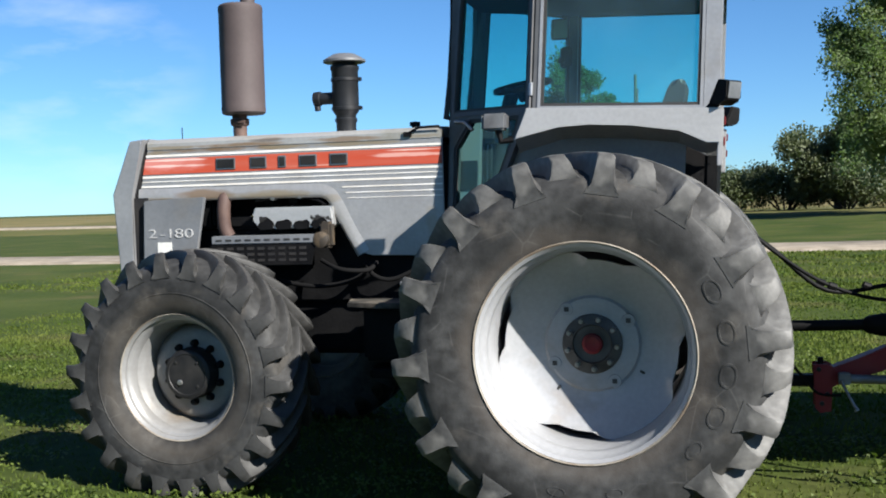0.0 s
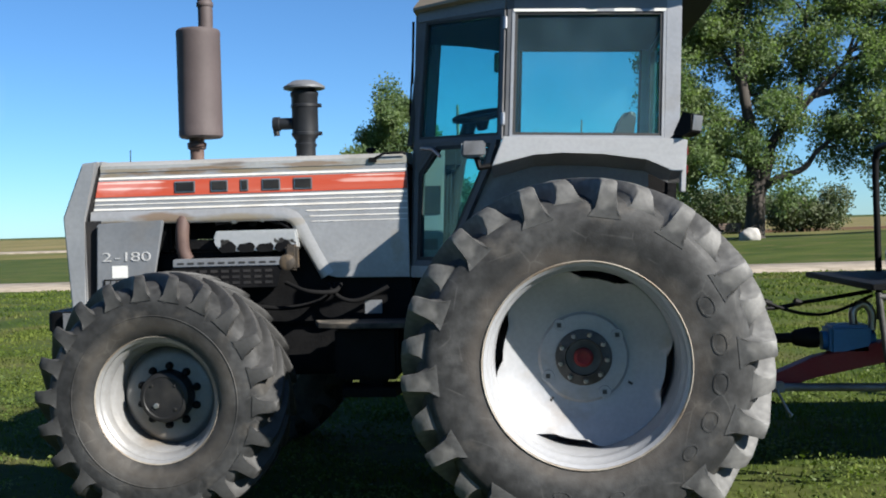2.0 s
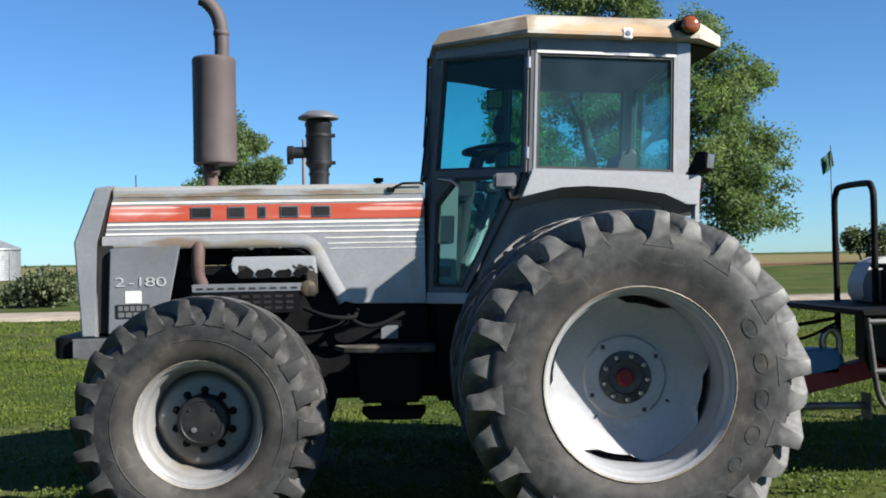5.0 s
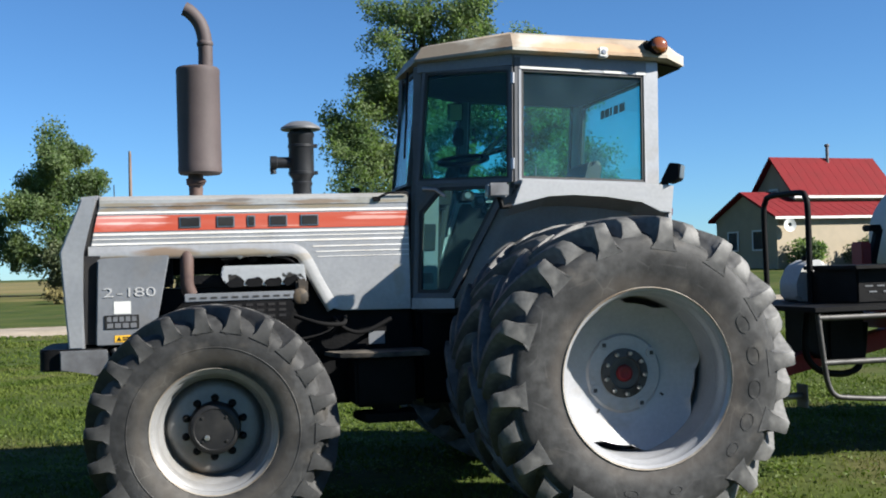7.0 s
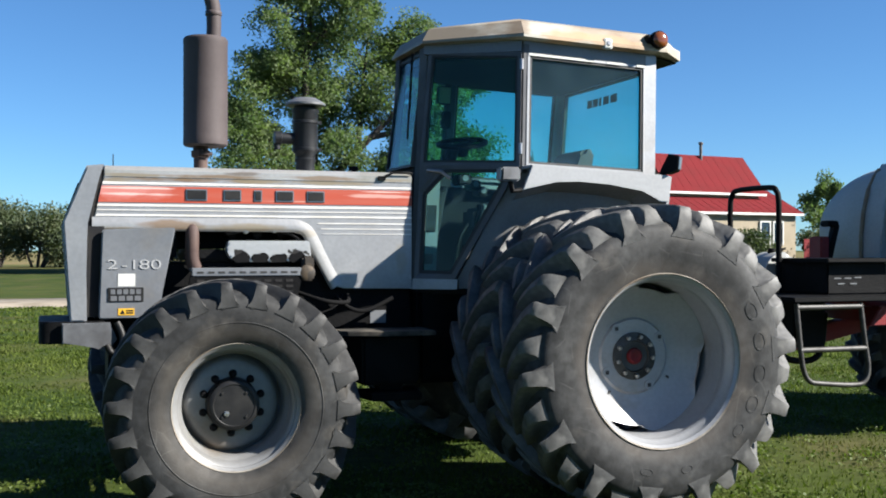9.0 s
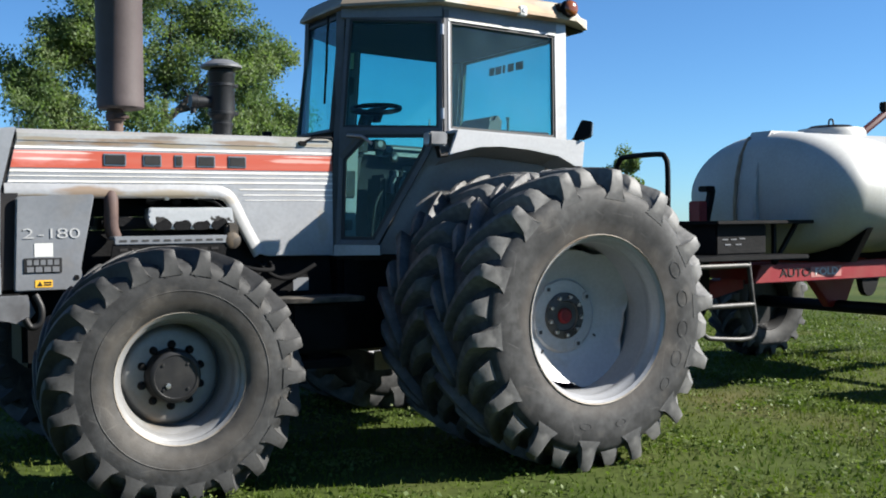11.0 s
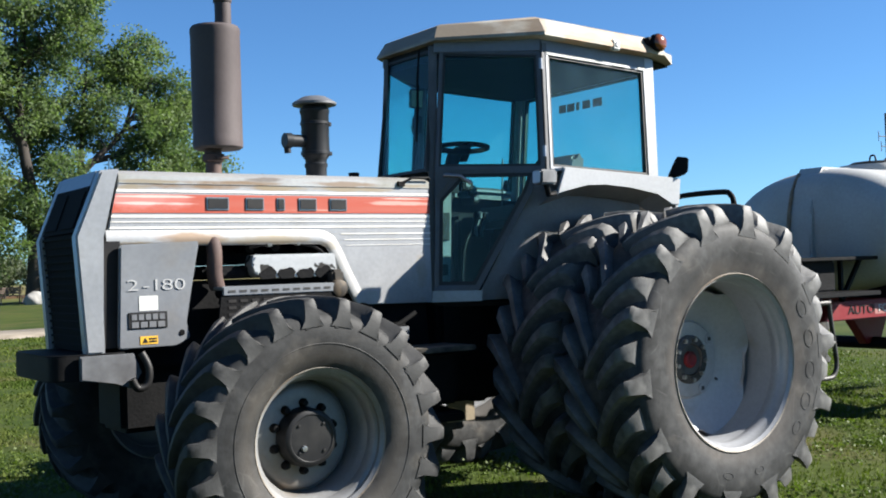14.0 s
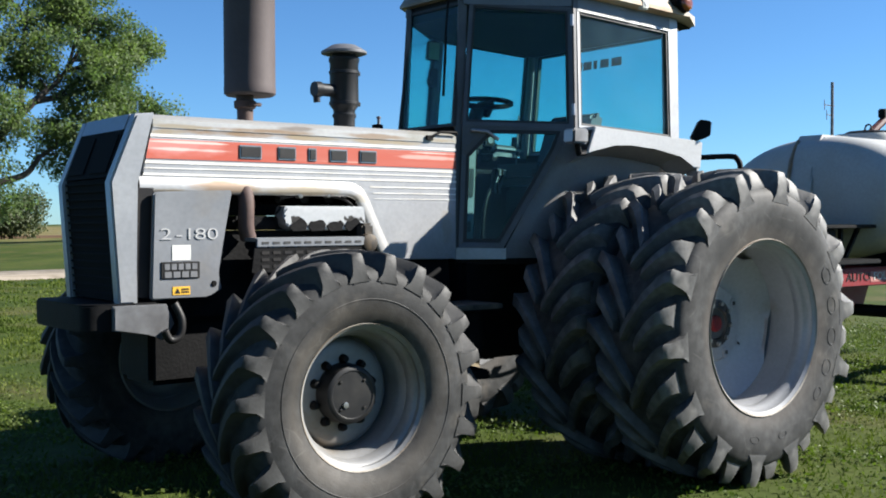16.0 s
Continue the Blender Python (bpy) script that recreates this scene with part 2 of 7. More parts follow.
STRAW = mat("dry_field", (0.20, 0.165, 0.075), 0.95, 0.0, (0.13, 0.12, 0.045), 0.08, (0.4, 0.6), bump=0.4, bump_scale=3, spec=0.1)
FIELD_GREEN = mat("rough_pasture", (0.090, 0.100, 0.030), 0.95, 0.0, (0.14, 0.125, 0.05), 0.12, bump=0.4, bump_scale=3, spec=0.1)
SOIL = mat("ploughed_brown_soil", (0.085, 0.050, 0.028), 0.95, 0.0, (0.13, 0.085, 0.045), 0.1, spec=0.1)
BARK = mat("furrowed_grey_bark", (0.065, 0.053, 0.045), 0.95, 0.0, (0.03, 0.025, 0.021), 2.5, stretch=(1, 1, 0.25), bump=0.8, bump_scale=8)
LEAF = translucent(mat("poplar_leaf", (0.098, 0.155, 0.068), 0.6, 0.0, (0.215, 0.28, 0.125), 0.5, (0.35, 0.65), fine=0.3, fine_scale=3.0, spec=0.2), 0.5)
LEAF_DARK = translucent(mat("shrub_leaf", (0.060, 0.088, 0.035), 0.65, 0.0, (0.115, 0.138, 0.060), 0.7, fine=0.3, fine_scale=3.0), 0.3)
ROOF_RED = mat("red_metal_roof", (0.17, 0.017, 0.020), 0.85, 0.0, (0.15, 0.018, 0.020), 1.0, spec=0.1)
SIDING = mat("cream_wall_siding", (0.36, 0.30, 0.21), 0.85, 0.0, (0.32, 0.27, 0.19), 1.5)
STONE = mat("pale_boulder", (0.38, 0.365, 0.34), 0.9, 0.0, (0.28, 0.27, 0.25), 3.0, bump=0.4, bump_scale=10)
GRILLE = mat("matt_black_grille", (0.006, 0.006, 0.0065), 0.9, 0.0, spec=0.15)
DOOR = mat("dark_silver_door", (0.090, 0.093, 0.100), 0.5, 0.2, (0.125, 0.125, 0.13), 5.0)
TAN = mat("tan_dusty_plate", (0.36, 0.29, 0.18), 0.8, 0.0, (0.26, 0.21, 0.14), 5.0)
WOOD = mat("weathered_pole_wood", (0.21, 0.15, 0.12), 0.9, 0.0, (0.14, 0.10, 0.08), 4.0, stretch=(1, 1, 0.2))



def worn(m, patches):
    """Adds patches of wear or painted shade with ragged edges: (x, z, half length, half height, colour, strength)."""
    nt = m.node_tree
    b = nt.nodes["Principled BSDF"]
    tc = nt.nodes.new("ShaderNodeTexCoord")
    sep = nt.nodes.new("ShaderNodeSeparateXYZ")
    nt.links.new(tc.outputs["Object"], sep.inputs[0])
    mp = nt.nodes.new("ShaderNodeMapping")
    mp.inputs["Scale"].default_value = (1.0, 1.0, 3.0)
    nt.links.new(tc.outputs["Object"], mp.inputs[0])
    n = nt.nodes.new("ShaderNodeTexNoise")
    n.inputs["Scale"].default_value, n.inputs["Detail"].default_value = 4.5, 9
    nt.links.new(mp.outputs[0], n.inputs["Vector"])

    def calc(op, a, c=None, d=None):
        x = nt.nodes.new("ShaderNodeMath")
        x.operation = op
        for sock, v in zip(x.inputs, (a, c, d)):
            if isinstance(v, (int, float)):
                sock.default_value = v
            elif v is not None:
                nt.links.new(v, sock)
        return x.outputs[0]

    col = b.inputs["Base Color"].links[0].from_socket
    for x, z, lx, hz, colour, strength in patches:
        u = calc("MULTIPLY", calc("SUBTRACT", sep.outputs[0], x), 1 / lx)
        v = calc("MULTIPLY", calc("SUBTRACT", sep.outputs[2], z), 1 / hz)
        d = calc("ADD", calc("MULTIPLY", u, u), calc("MULTIPLY", v, v))
        e = calc("SUBTRACT", calc("MULTIPLY_ADD", n.outputs["Fac"], 3.2, -0.75), d)
        k = calc("MULTIPLY", calc("MINIMUM", calc("MAXIMUM", calc("MULTIPLY", e, 1.4), 0.0), 1.0), strength)
        mx = nt.nodes.new("ShaderNodeMix")
        mx.data_type = "RGBA"
        nt.links.new(k, mx.inputs[0])
        nt.links.new(col, mx.inputs[6])
        mx.inputs[7].default_value = (*colour, 1)
        col = mx.outputs[2]
    nt.links.new(col, b.inputs["Base Color"])
    return m


def scuffed(m, colour, amount=0.5):
    """Adds thin broken scratch lines."""
    nt = m.node_tree
    b = nt.nodes["Principled BSDF"]
    tc, vo, nz = nt.nodes.new("ShaderNodeTexCoord"), nt.nodes.new("ShaderNodeTexVoronoi"), nt.nodes.new("ShaderNodeTexNoise")
    vo.feature = "DISTANCE_TO_EDGE"
    vo.inputs["Scale"].default_value, nz.inputs["Scale"].default_value = 6.0, 7.0
    mp = nt.nodes.new("ShaderNodeMapping")
    mp.inputs["Rotation"].default_value, mp.inputs["Scale"].default_value = (0.3, 0.5, 0.2), (1.0, 2.2, 0.8)
    nt.links.new(tc.outputs["Object"], mp.inputs[0])
    nt.links.new(mp.outputs[0], vo.inputs["Vector"])
    nt.links.new(tc.outputs["Object"], nz.inputs["Vector"])
    line, gate, mul, mx = nt.nodes.new("ShaderNodeMapRange"), nt.nodes.new("ShaderNodeMapRange"), nt.nodes.new("ShaderNodeMath"), nt.nodes.new("ShaderNodeMix")
    for r, lo, hi, a, c in ((line, 0.0, 0.022, amount, 0.0), (gate, 0.50, 0.62, 0.0, 1.0)):
        r.inputs["From Min"].default_value, r.inputs["From Max"].default_value = lo, hi
        r.inputs["To Min"].default_value, r.inputs["To Max"].default_value = a, c
    mul.operation, mx.data_type = "MULTIPLY", "RGBA"
    nt.links.new(vo.outputs["Distance"], line.inputs["Value"])
    nt.links.new(nz.outputs["Fac"], gate.inputs["Value"])
    nt.links.new(line.outputs[0], mul.inputs[0])
    nt.links.new(gate.outputs[0], mul.inputs[1])
    nt.links.new(mul.outputs[0], mx.inputs[0])
    nt.links.new(b.inputs["Base Color"].links[0].from_socket, mx.inputs[6])
    mx.inputs[7].default_value = (*colour, 1)
    nt.links.new(mx.outputs[2], b.inputs["Base Color"])
    return m


scuffed(RUBBER, (0.14, 0.136, 0.13), 0.20)


def ring_dust(m, name, r0, width, colour, strength):
    """A copy of a tyre material with a ragged ring of dust round the axle."""
    m = m.copy()
    m.name = name
    nt = m.node_tree
    b = nt.nodes["Principled BSDF"]
    tc, sep, nz, mx = nt.nodes.new("ShaderNodeTexCoord"), nt.nodes.new("ShaderNodeSeparateXYZ"), nt.nodes.new("ShaderNodeTexNoise"), nt.nodes.new("ShaderNodeMix")
    nz.inputs["Scale"].default_value, nz.inputs["Detail"].default_value = 3.5, 6
    nt.links.new(tc.outputs["Object"], sep.inputs[0])
    nt.links.new(tc.outputs["Object"], nz.inputs["Vector"])

    def calc(op, a, c, d=0.0):
        x = nt.nodes.new("ShaderNodeMath")
        x.operation = op
        for sock, v in zip(x.inputs, (a, c, d)):
            if isinstance(v, (int, float)):
                sock.default_value = v
            else:
                nt.links.new(v, sock)
        return x.outputs[0]

    r = calc("SQRT", calc("ADD", calc("MULTIPLY", sep.outputs[0], sep.outputs[0]), calc("MULTIPLY", sep.outputs[2], sep.outputs[2])), 0.0)
    near = calc("SUBTRACT", 1.0, calc("MULTIPLY", calc("ABSOLUTE", calc("SUBTRACT", r, r0), 0.0), 1 / width))
    e = calc("ADD", near, calc("MULTIPLY_ADD", nz.outputs["Fac"], 2.4, -1.25))
    k = calc("MULTIPLY", calc("MINIMUM", calc("MAXIMUM", e, 0.0), 1.0), strength)
    mx.data_type = "RGBA"
    nt.links.new(k, mx.inputs[0])
    nt.links.new(b.inputs["Base Color"].links[0].from_socket, mx.inputs[6])
    mx.inputs[7].default_value = (*colour, 1)
    nt.links.new(mx.outputs[2], b.inputs["Base Color"])
    return m


RUBBER_FRONT = ring_dust(RUBBER, "front_tyre_rubber", 0.40, 0.09, (0.120, 0.102, 0.082), 0.28)
RUBBER_REAR = ring_dust(RUBBER, "rear_tyre_rubber", 0.52, 0.07, (0.120, 0.098, 0.080), 0.24)
BROWN, OLIVE, DARKBROWN = (0.20, 0.125, 0.065), (0.25, 0.20, 0.13), (0.10, 0.06, 0.035)
HOOD = worn(mat("faded_silver_hood_paint", (0.375, 0.38, 0.39), 0.44, 0.5, (0.44, 0.443, 0.45), 3.0, stain=(0.36, 0.34, 0.31), stain_scale=2.2, stain_at=(0.6, 0.8), bump=0.04, bump_scale=8),
            [(-2.45, 1.917, 0.48, 0.020, BROWN, 0.9), (-1.70, 1.918, 0.60, 0.018, OLIVE, 0.9), (-2.85, 1.91, 0.12, 0.02, OLIVE, 0.8), (-2.45, 1.665, 0.40, 0.020, OLIVE, 0.7), (-1.95, 1.66, 0.3, 0.012, OLIVE, 0.5), (-1.08, 1.42, 0.05, 0.16, OLIVE, 0.35)])
LID = worn(mat("silver_hood_lid_paint", (0.50, 0.498, 0.49), 0.42, 0.45, (0.45, 0.44, 0.42), 2.0, stain=(0.33, 0.31, 0.24), stain_scale=1.6, stain_at=(0.56, 0.72), bump=0.06, bump_scale=12),
           [(-2.35, 1.940, 0.42, 0.016, BROWN, 0.85), (-1.60, 1.945, 0.40, 0.018, BROWN, 0.75), (-2.12, 1.962, 0.14, 0.016, DARKBROWN, 0.6), (-2.75, 1.940, 0.25, 0.014, OLIVE, 0.8), (-1.15, 1.943, 0.14, 0.014, OLIVE, 0.75)])
LIP = worn(mat("silver_hood_lip_paint", (0.44, 0.44, 0.44), 0.42, 0.5, (0.40, 0.39, 0.375), 2.5, bump=0.06, bump_scale=12),
           [(-2.50, 1.64, 0.22, 0.040, BROWN, 0.8), (-2.12, 1.632, 0.32, 0.028, OLIVE, 0.8), (-2.88, 1.615, 0.12, 0.02, OLIVE, 0.7), (-1.70, 1.59, 0.08, 0.03, OLIVE, 0.4)])
# first patch mixes brown stain with painted shade of the door-side facet; the rest is weathering
ROOF_PAINT = worn(ROOF_PAINT, [(-0.78, 2.90, 0.42, 0.11, (0.17, 0.135, 0.095), 0.85), (-0.42, 2.92, 0.10, 0.08, (0.15, 0.10, 0.06), 0.7), (-0.10, 2.87, 0.20, 0.07, (0.33, 0.20, 0.10), 0.8), (0.22, 2.86, 0.20, 0.06, (0.34, 0.22, 0.12), 0.7), (0.45, 2.84, 0.16, 0.04, (0.30, 0.19, 0.10), 0.6)])
DUSTY_STEP = mat("dusty_step_plate", (0.14, 0.118, 0.09), 0.8, 0.0, (0.03, 0.027, 0.022), 5.0, (0.42, 0.55))
RED = worn(RED, [(-2.82, 1.838, 0.30, 0.060, (0.44, 0.17, 0.15), 0.75), (-2.75, 1.826, 0.26, 0.010, (0.55, 0.40, 0.37), 0.8), (-2.72, 1.862, 0.26, 0.007, (0.55, 0.42, 0.38), 0.8), (-1.24, 1.838, 0.30, 0.016, (0.50, 0.30, 0.26), 0.75), (-1.15, 1.865, 0.2, 0.006, (0.55, 0.42, 0.38), 0.8), (-1.85, 1.795, 0.3, 0.004, (0.5, 0.36, 0.3), 0.5)])


# ---- mesh helpers ----
def part(name, bm, material, parent=None, label="", smooth=None):
    """Links a bmesh as one mesh object, under its parent if there is one."""
    bmesh.ops.recalc_face_normals(bm, faces=bm.faces)
    me = bpy.data.meshes.new(name)
    if smooth is not None:
        for f in bm.faces:
            f.smooth = True
        for e in bm.edges:
            if len(e.link_faces) == 2 and e.calc_face_angle(0) > radians(smooth):
                e.smooth = False
    bm.to_mesh(me)
    bm.free()
    me.materials.append(material)
    ob = new(name, me)
    if parent:
        ob.parent = parent
    if label:
        tagged(ob, label)
    return ob


def thing(name, label, category, group="", at=(0, 0, 0), kind=""):
    ob = new(name)
    ob.location = at
    return tagged(ob, label, category, group, kind)


def box(bm, x0, x1, y0, y1, z0, z1, bevel=0.0):
    r = bmesh.ops.create_cube(bm, size=1.0)
    vs = r["verts"]
    for v in vs:
        v.co = Vector((x0 + (v.co.x + 0.5) * (x1 - x0), y0 + (v.co.y + 0.5) * (y1 - y0), z0 + (v.co.z + 0.5) * (z1 - z0)))
    if bevel:
        es = list({e for v in vs for e in v.link_edges})
        bmesh.ops.bevel(bm, geom=es, offset=bevel, segments=2, affect="EDGES", clamp_overlap=True)
    return bm


def prism(bm, pts, a, b, axis="y", bevel=0.0):
    """A flat outline of (u, v) points swept along an axis from a to b."""
    def at(u, v, w):
        return {"y": (u, w, v), "z": (u, v, w), "x": (w, u, v)}[axis]
    v0 = [bm.verts.new(at(u, v, a)) for u, v in pts]
    v1 = [bm.verts.new(at(u, v, b)) for u, v in pts]
    fs = [bm.faces.new(v0), bm.faces.new(v1[::-1])]
    n = len(pts)
    for i in range(n):
        fs.append(bm.faces.new((v0[i], v1[i], v1[(i + 1) % n], v0[(i + 1) % n])))
    if bevel:
        es = [e for f in fs[:2] for e in f.edges]
        bmesh.ops.bevel(bm, geom=es, offset=bevel, segments=2, affect="EDGES", clamp_overlap=True)
    return bm


def lathe(bm, profile, centre=(0, 0, 0), axis="y", seg=48, a0=0.0, a1=2 * math.pi):
    """Turns a profile of (along, radius) round an axis through centre."""
    c = Vector(centre)
    full = abs(a1 - a0 - 2 * math.pi) < 1e-6
    rings = []
    for k in range(seg if full else seg + 1):
        a = a0 + (a1 - a0) * k / seg
        s, co = math.sin(a), math.cos(a)
        ring = []
        for w, r in profile:
            p = {"y": (r * s, w, r * co), "z": (r * co, r * s, w), "x": (w, r * co, r * s)}[axis]
            ring.append(bm.verts.new(c + Vector(p)))
        rings.append(ring)
    n = len(rings)
    for k in range(n if full else n - 1):
        r0, r1 = rings[k], rings[(k + 1) % n]
        for i in range(len(profile) - 1):
            bm.faces.new((r0[i], r1[i], r1[i + 1], r0[i + 1]))
    bmesh.ops.remove_doubles(bm, verts=[v for r in rings for v in r], dist=1e-5)
    return bm


def tube(bm, pts, r, seg=10, caps=True, radii=None):
    """A round bar along a line of points."""
    pts = [Vector(p) for p in pts]
    rings, up = [], None
    for i, p in enumerate(pts):
        d = ((pts[min(i + 1, len(pts) - 1)] - pts[max(i - 1, 0)])).normalized()
        if up is None:
            up = Vector((0, 0, 1)) if abs(d.z) < 0.9 else Vector((1, 0, 0))
        u = (up - d * up.dot(d)).normalized()
        w, up = d.cross(u), u
        rr = radii[i] if radii else r
        rings.append([bm.verts.new(p + rr * (math.cos(2 * math.pi * k / seg) * u + math.sin(2 * math.pi * k / seg) * w)) for k in range(seg)])
    for a, b in zip(rings, rings[1:]):
        for k in range(seg):
            bm.faces.new((a[k], a[(k + 1) % seg], b[(k + 1) % seg], b[k]))
    if caps:
        bm.faces.new(rings[0][::-1])
        bm.faces.new(rings[-1])
    return bm


def smooth_path(pts, n=6):
    """A rounded line through points."""
    pts = [Vector(p) for p in pts]
    out = []
    for i in range(len(pts) - 1):
        p0, p1, p2, p3 = pts[max(i - 1, 0)], pts[i], pts[i + 1], pts[min(i + 2, len(pts) - 1)]
        for k in range(n):
            t = k / n
            out.append(0.5 * ((2 * p1) + (p2 - p0) * t + (2 * p0 - 5 * p1 + 4 * p2 - p3) * t * t + (3 * p1 - p0 - 3 * p2 + p3) * t ** 3))
    return out + [pts[-1]]


def rounded(pts, r, n=4):
    """A 2D outline with its corners rounded."""
    out, m = [], len(pts)
    for i in range(m):
        p, a, b = Vector(pts[i]), Vector(pts[i - 1]), Vector(pts[(i + 1) % m])
        k = min(r, (a - p).length * 0.45, (b - p).length * 0.45)
        s, e = p + (a - p).normalized() * k, p + (b - p).normalized() * k
        for j in range(n + 1):
            t = j / n
            out.append(tuple((1 - t) ** 2 * s + 2 * t * (1 - t) * p + t * t * e))
    return out


def from_arrays(name, verts, faces, material, parent=None, label=""):
    me = bpy.data.meshes.new(name)
    me.from_pydata(verts, [], faces)
    me.materials.append(material)
    ob = new(name, me)
    if parent:
        ob.parent = parent
    return tagged(ob, label)


def words(name, text, size, m, material, parent=None, depth=0.002, label="", thin=0.0):
    """Raised letters as a mesh, at the pose m."""
    cu = bpy.data.curves.new(name, "FONT")
    cu.body, cu.size, cu.extrude, cu.align_x, cu.align_y = text, size, depth, "CENTER", "CENTER"
    cu.offset = -thin
    tmp = new(name + "_tmp", cu)
    me = bpy.data.meshes.new_from_object(tmp.evaluated_get(bpy.context.evaluated_depsgraph_get()))
    bpy.data.objects.remove(tmp)
    me.name = name
    me.materials.clear()
    me.materials.append(material)
    me.transform(m)
    ob = new(name, me)
    if parent:
        ob.parent = parent
    return tagged(ob, label)


B = bmesh.new


# ---- ground and distance ----
def ground_height(x, y):
    """Level round the tractor, with a slight rise towards the house."""
    d2 = ((x - 37) / 22) ** 2 + ((y - 54) / 16) ** 2
    return 0.95 * math.exp(-d2) + 0.25 * noise.noise((x * 0.02, y * 0.02, 0)) * min(1.0, max(0.0, (math.hypot(x, y) - 14) / 60))


def ground_sheet():
    bm = B()
    rings = [0, 1.5, 3, 5, 8, 12, 16, 20, 25, 30, 36, 42, 50, 60, 75, 100, 140, 200, 300, 500, 900, 1800, 3500]
    seg = 72
    prev = None
    for r in rings:
        if r == 0:
            ring = [bm.verts.new((0, 0, 0))] * seg
        else:
            ring = []
            for k in range(seg):
                x, y = r * math.cos(2 * math.pi * k / seg), r * math.sin(2 * math.pi * k / seg)
                ring.append(bm.verts.new((x, y, ground_height(x, y))))
        if prev:
            for k in range(seg):
                j = (k + 1) % seg
                bm.faces.new((prev[k], ring[k], ring[j]) if prev[k] is prev[j] else (prev[k], ring[k], ring[j], prev[j]))
        prev = ring
    return tagged(part("ground", bm, GRASS, smooth=80), "mown yard grass, green with dry patches", "ground", kind="structure")


ground = ground_sheet()


def strip(name, line, width, material, label, category, lift=0.02, kind="structure"):
    """A long flat band laid on the ground along a line."""
    bm = B()
    pts = smooth_path([(x, y, 0) for x, y in line], 10)
    rows = []
    for i, p in enumerate(pts):
        d = (pts[min(i + 1, len(pts) - 1)] - pts[max(i - 1, 0)]).normalized()
        n = Vector((-d.y, d.x, 0))
        row = []
        for k in range(5):
            w = (-0.56, -0.49, 0.0, 0.49, 0.56)[k] * width * (1 + 0.12 * noise.noise((p.x * 0.13, p.y * 0.13, k * 3.0)))
            q = p + n * w
            row.append(bm.verts.new((q.x, q.y, ground_height(q.x, q.y) + (lift if 0 < k < 4 else -0.35))))
        rows.append(row)
    for a, b in zip(rows, rows[1:]):
        for k in range(4):
            bm.faces.new((a[k], a[k + 1], b[k + 1], b[k]))
    return tagged(part(name, bm, material, smooth=60), label, category, kind=kind)


strip("road", [(-90, 30), (-40, 27), (-20, 25.5), (0, 25.5), (20, 27), (45, 31), (80, 40)], 4.2, GRAVEL, "pale gravel farm lane across the grass", "road", 0.07)
strip("far_track", [(-260, 120), (-120, 98), (-60, 92), (-38, 90)], 7.0, GRAVEL, "pale dirt track across the pasture", "road", 0.25)
strip("dry_field", [(-900, 330), (-300, 300), (0, 300), (300, 300), (900, 330)], 380, STRAW, "dry straw-coloured stubble field at the horizon", "field", 0.4)
strip("rough_pasture", [(-320, 125), (-120, 100), (-20, 98), (30, 97), (150, 100), (400, 130)], 60, FIELD_GREEN, "rough unmown pasture with yellowing grass", "field", 0.12)
strip("ploughed_field", [(18, 106), (60, 108), (160, 120), (400, 150)], 26, SOIL, "strip of bare brown ploughed soil", "field", 0.3)


# ---- tractor ----
tractor = thing("tractor", "weathered silver farm tractor with dual rear wheels and glazed cab", "tractor")
HW = 0.315
STACK = mat("blue_black_enamel", (0.008, 0.009, 0.012), 0.5, 0.0, (0.016, 0.0175, 0.021), 6.0, spec=0.3)
NUMERAL = mat("pale_grey_numeral", (0.44, 0.44, 0.44), 0.5)


def tyre_profile(half, r, bead, depth):
    """Carcass section from the outer bead to the crown: (across, radius). The shoulder falls well below the bars."""
    h = r - bead
    w = 0.95 if half > 0.25 else 0.84
    return [(-half * w, bead), (-half * (0.985 if w > 0.9 else 0.96), bead + h * 0.10), (-half * 1.045, bead + h * 0.30), (-half * 1.06, bead + h * 0.46), (-half * 1.03, bead + h * 0.60),
            (-half * 0.985, r - depth * 2.45), (-half * 0.90, r - depth * 2.05), (-half * 0.70, r - depth * 1.60), (-half * 0.38, r - depth * 1.12), (0, r - depth)]


def side_at(prof, q):
    """Distance of the outer sidewall from the wheel's middle plane at the radius q."""
    for (w0, r0), (w1, r1) in zip(prof, prof[1:]):
        if r0 <= q <= r1:
            return w0 + (w1 - w0) * (q - r0) / (r1 - r0)
    return prof[0][0]


def tyre_mesh(bm, half, r, bead, depth, y0=0.0):
    """Bulging tyre carcass round the y axis at y0."""
    sec = tyre_profile(half, r, bead, depth)
    prof = sec + [(-w, q) for w, q in sec[-2::-1]]
    lathe(bm, [(y0 + w, q) for w, q in prof], seg=96)
    return bm


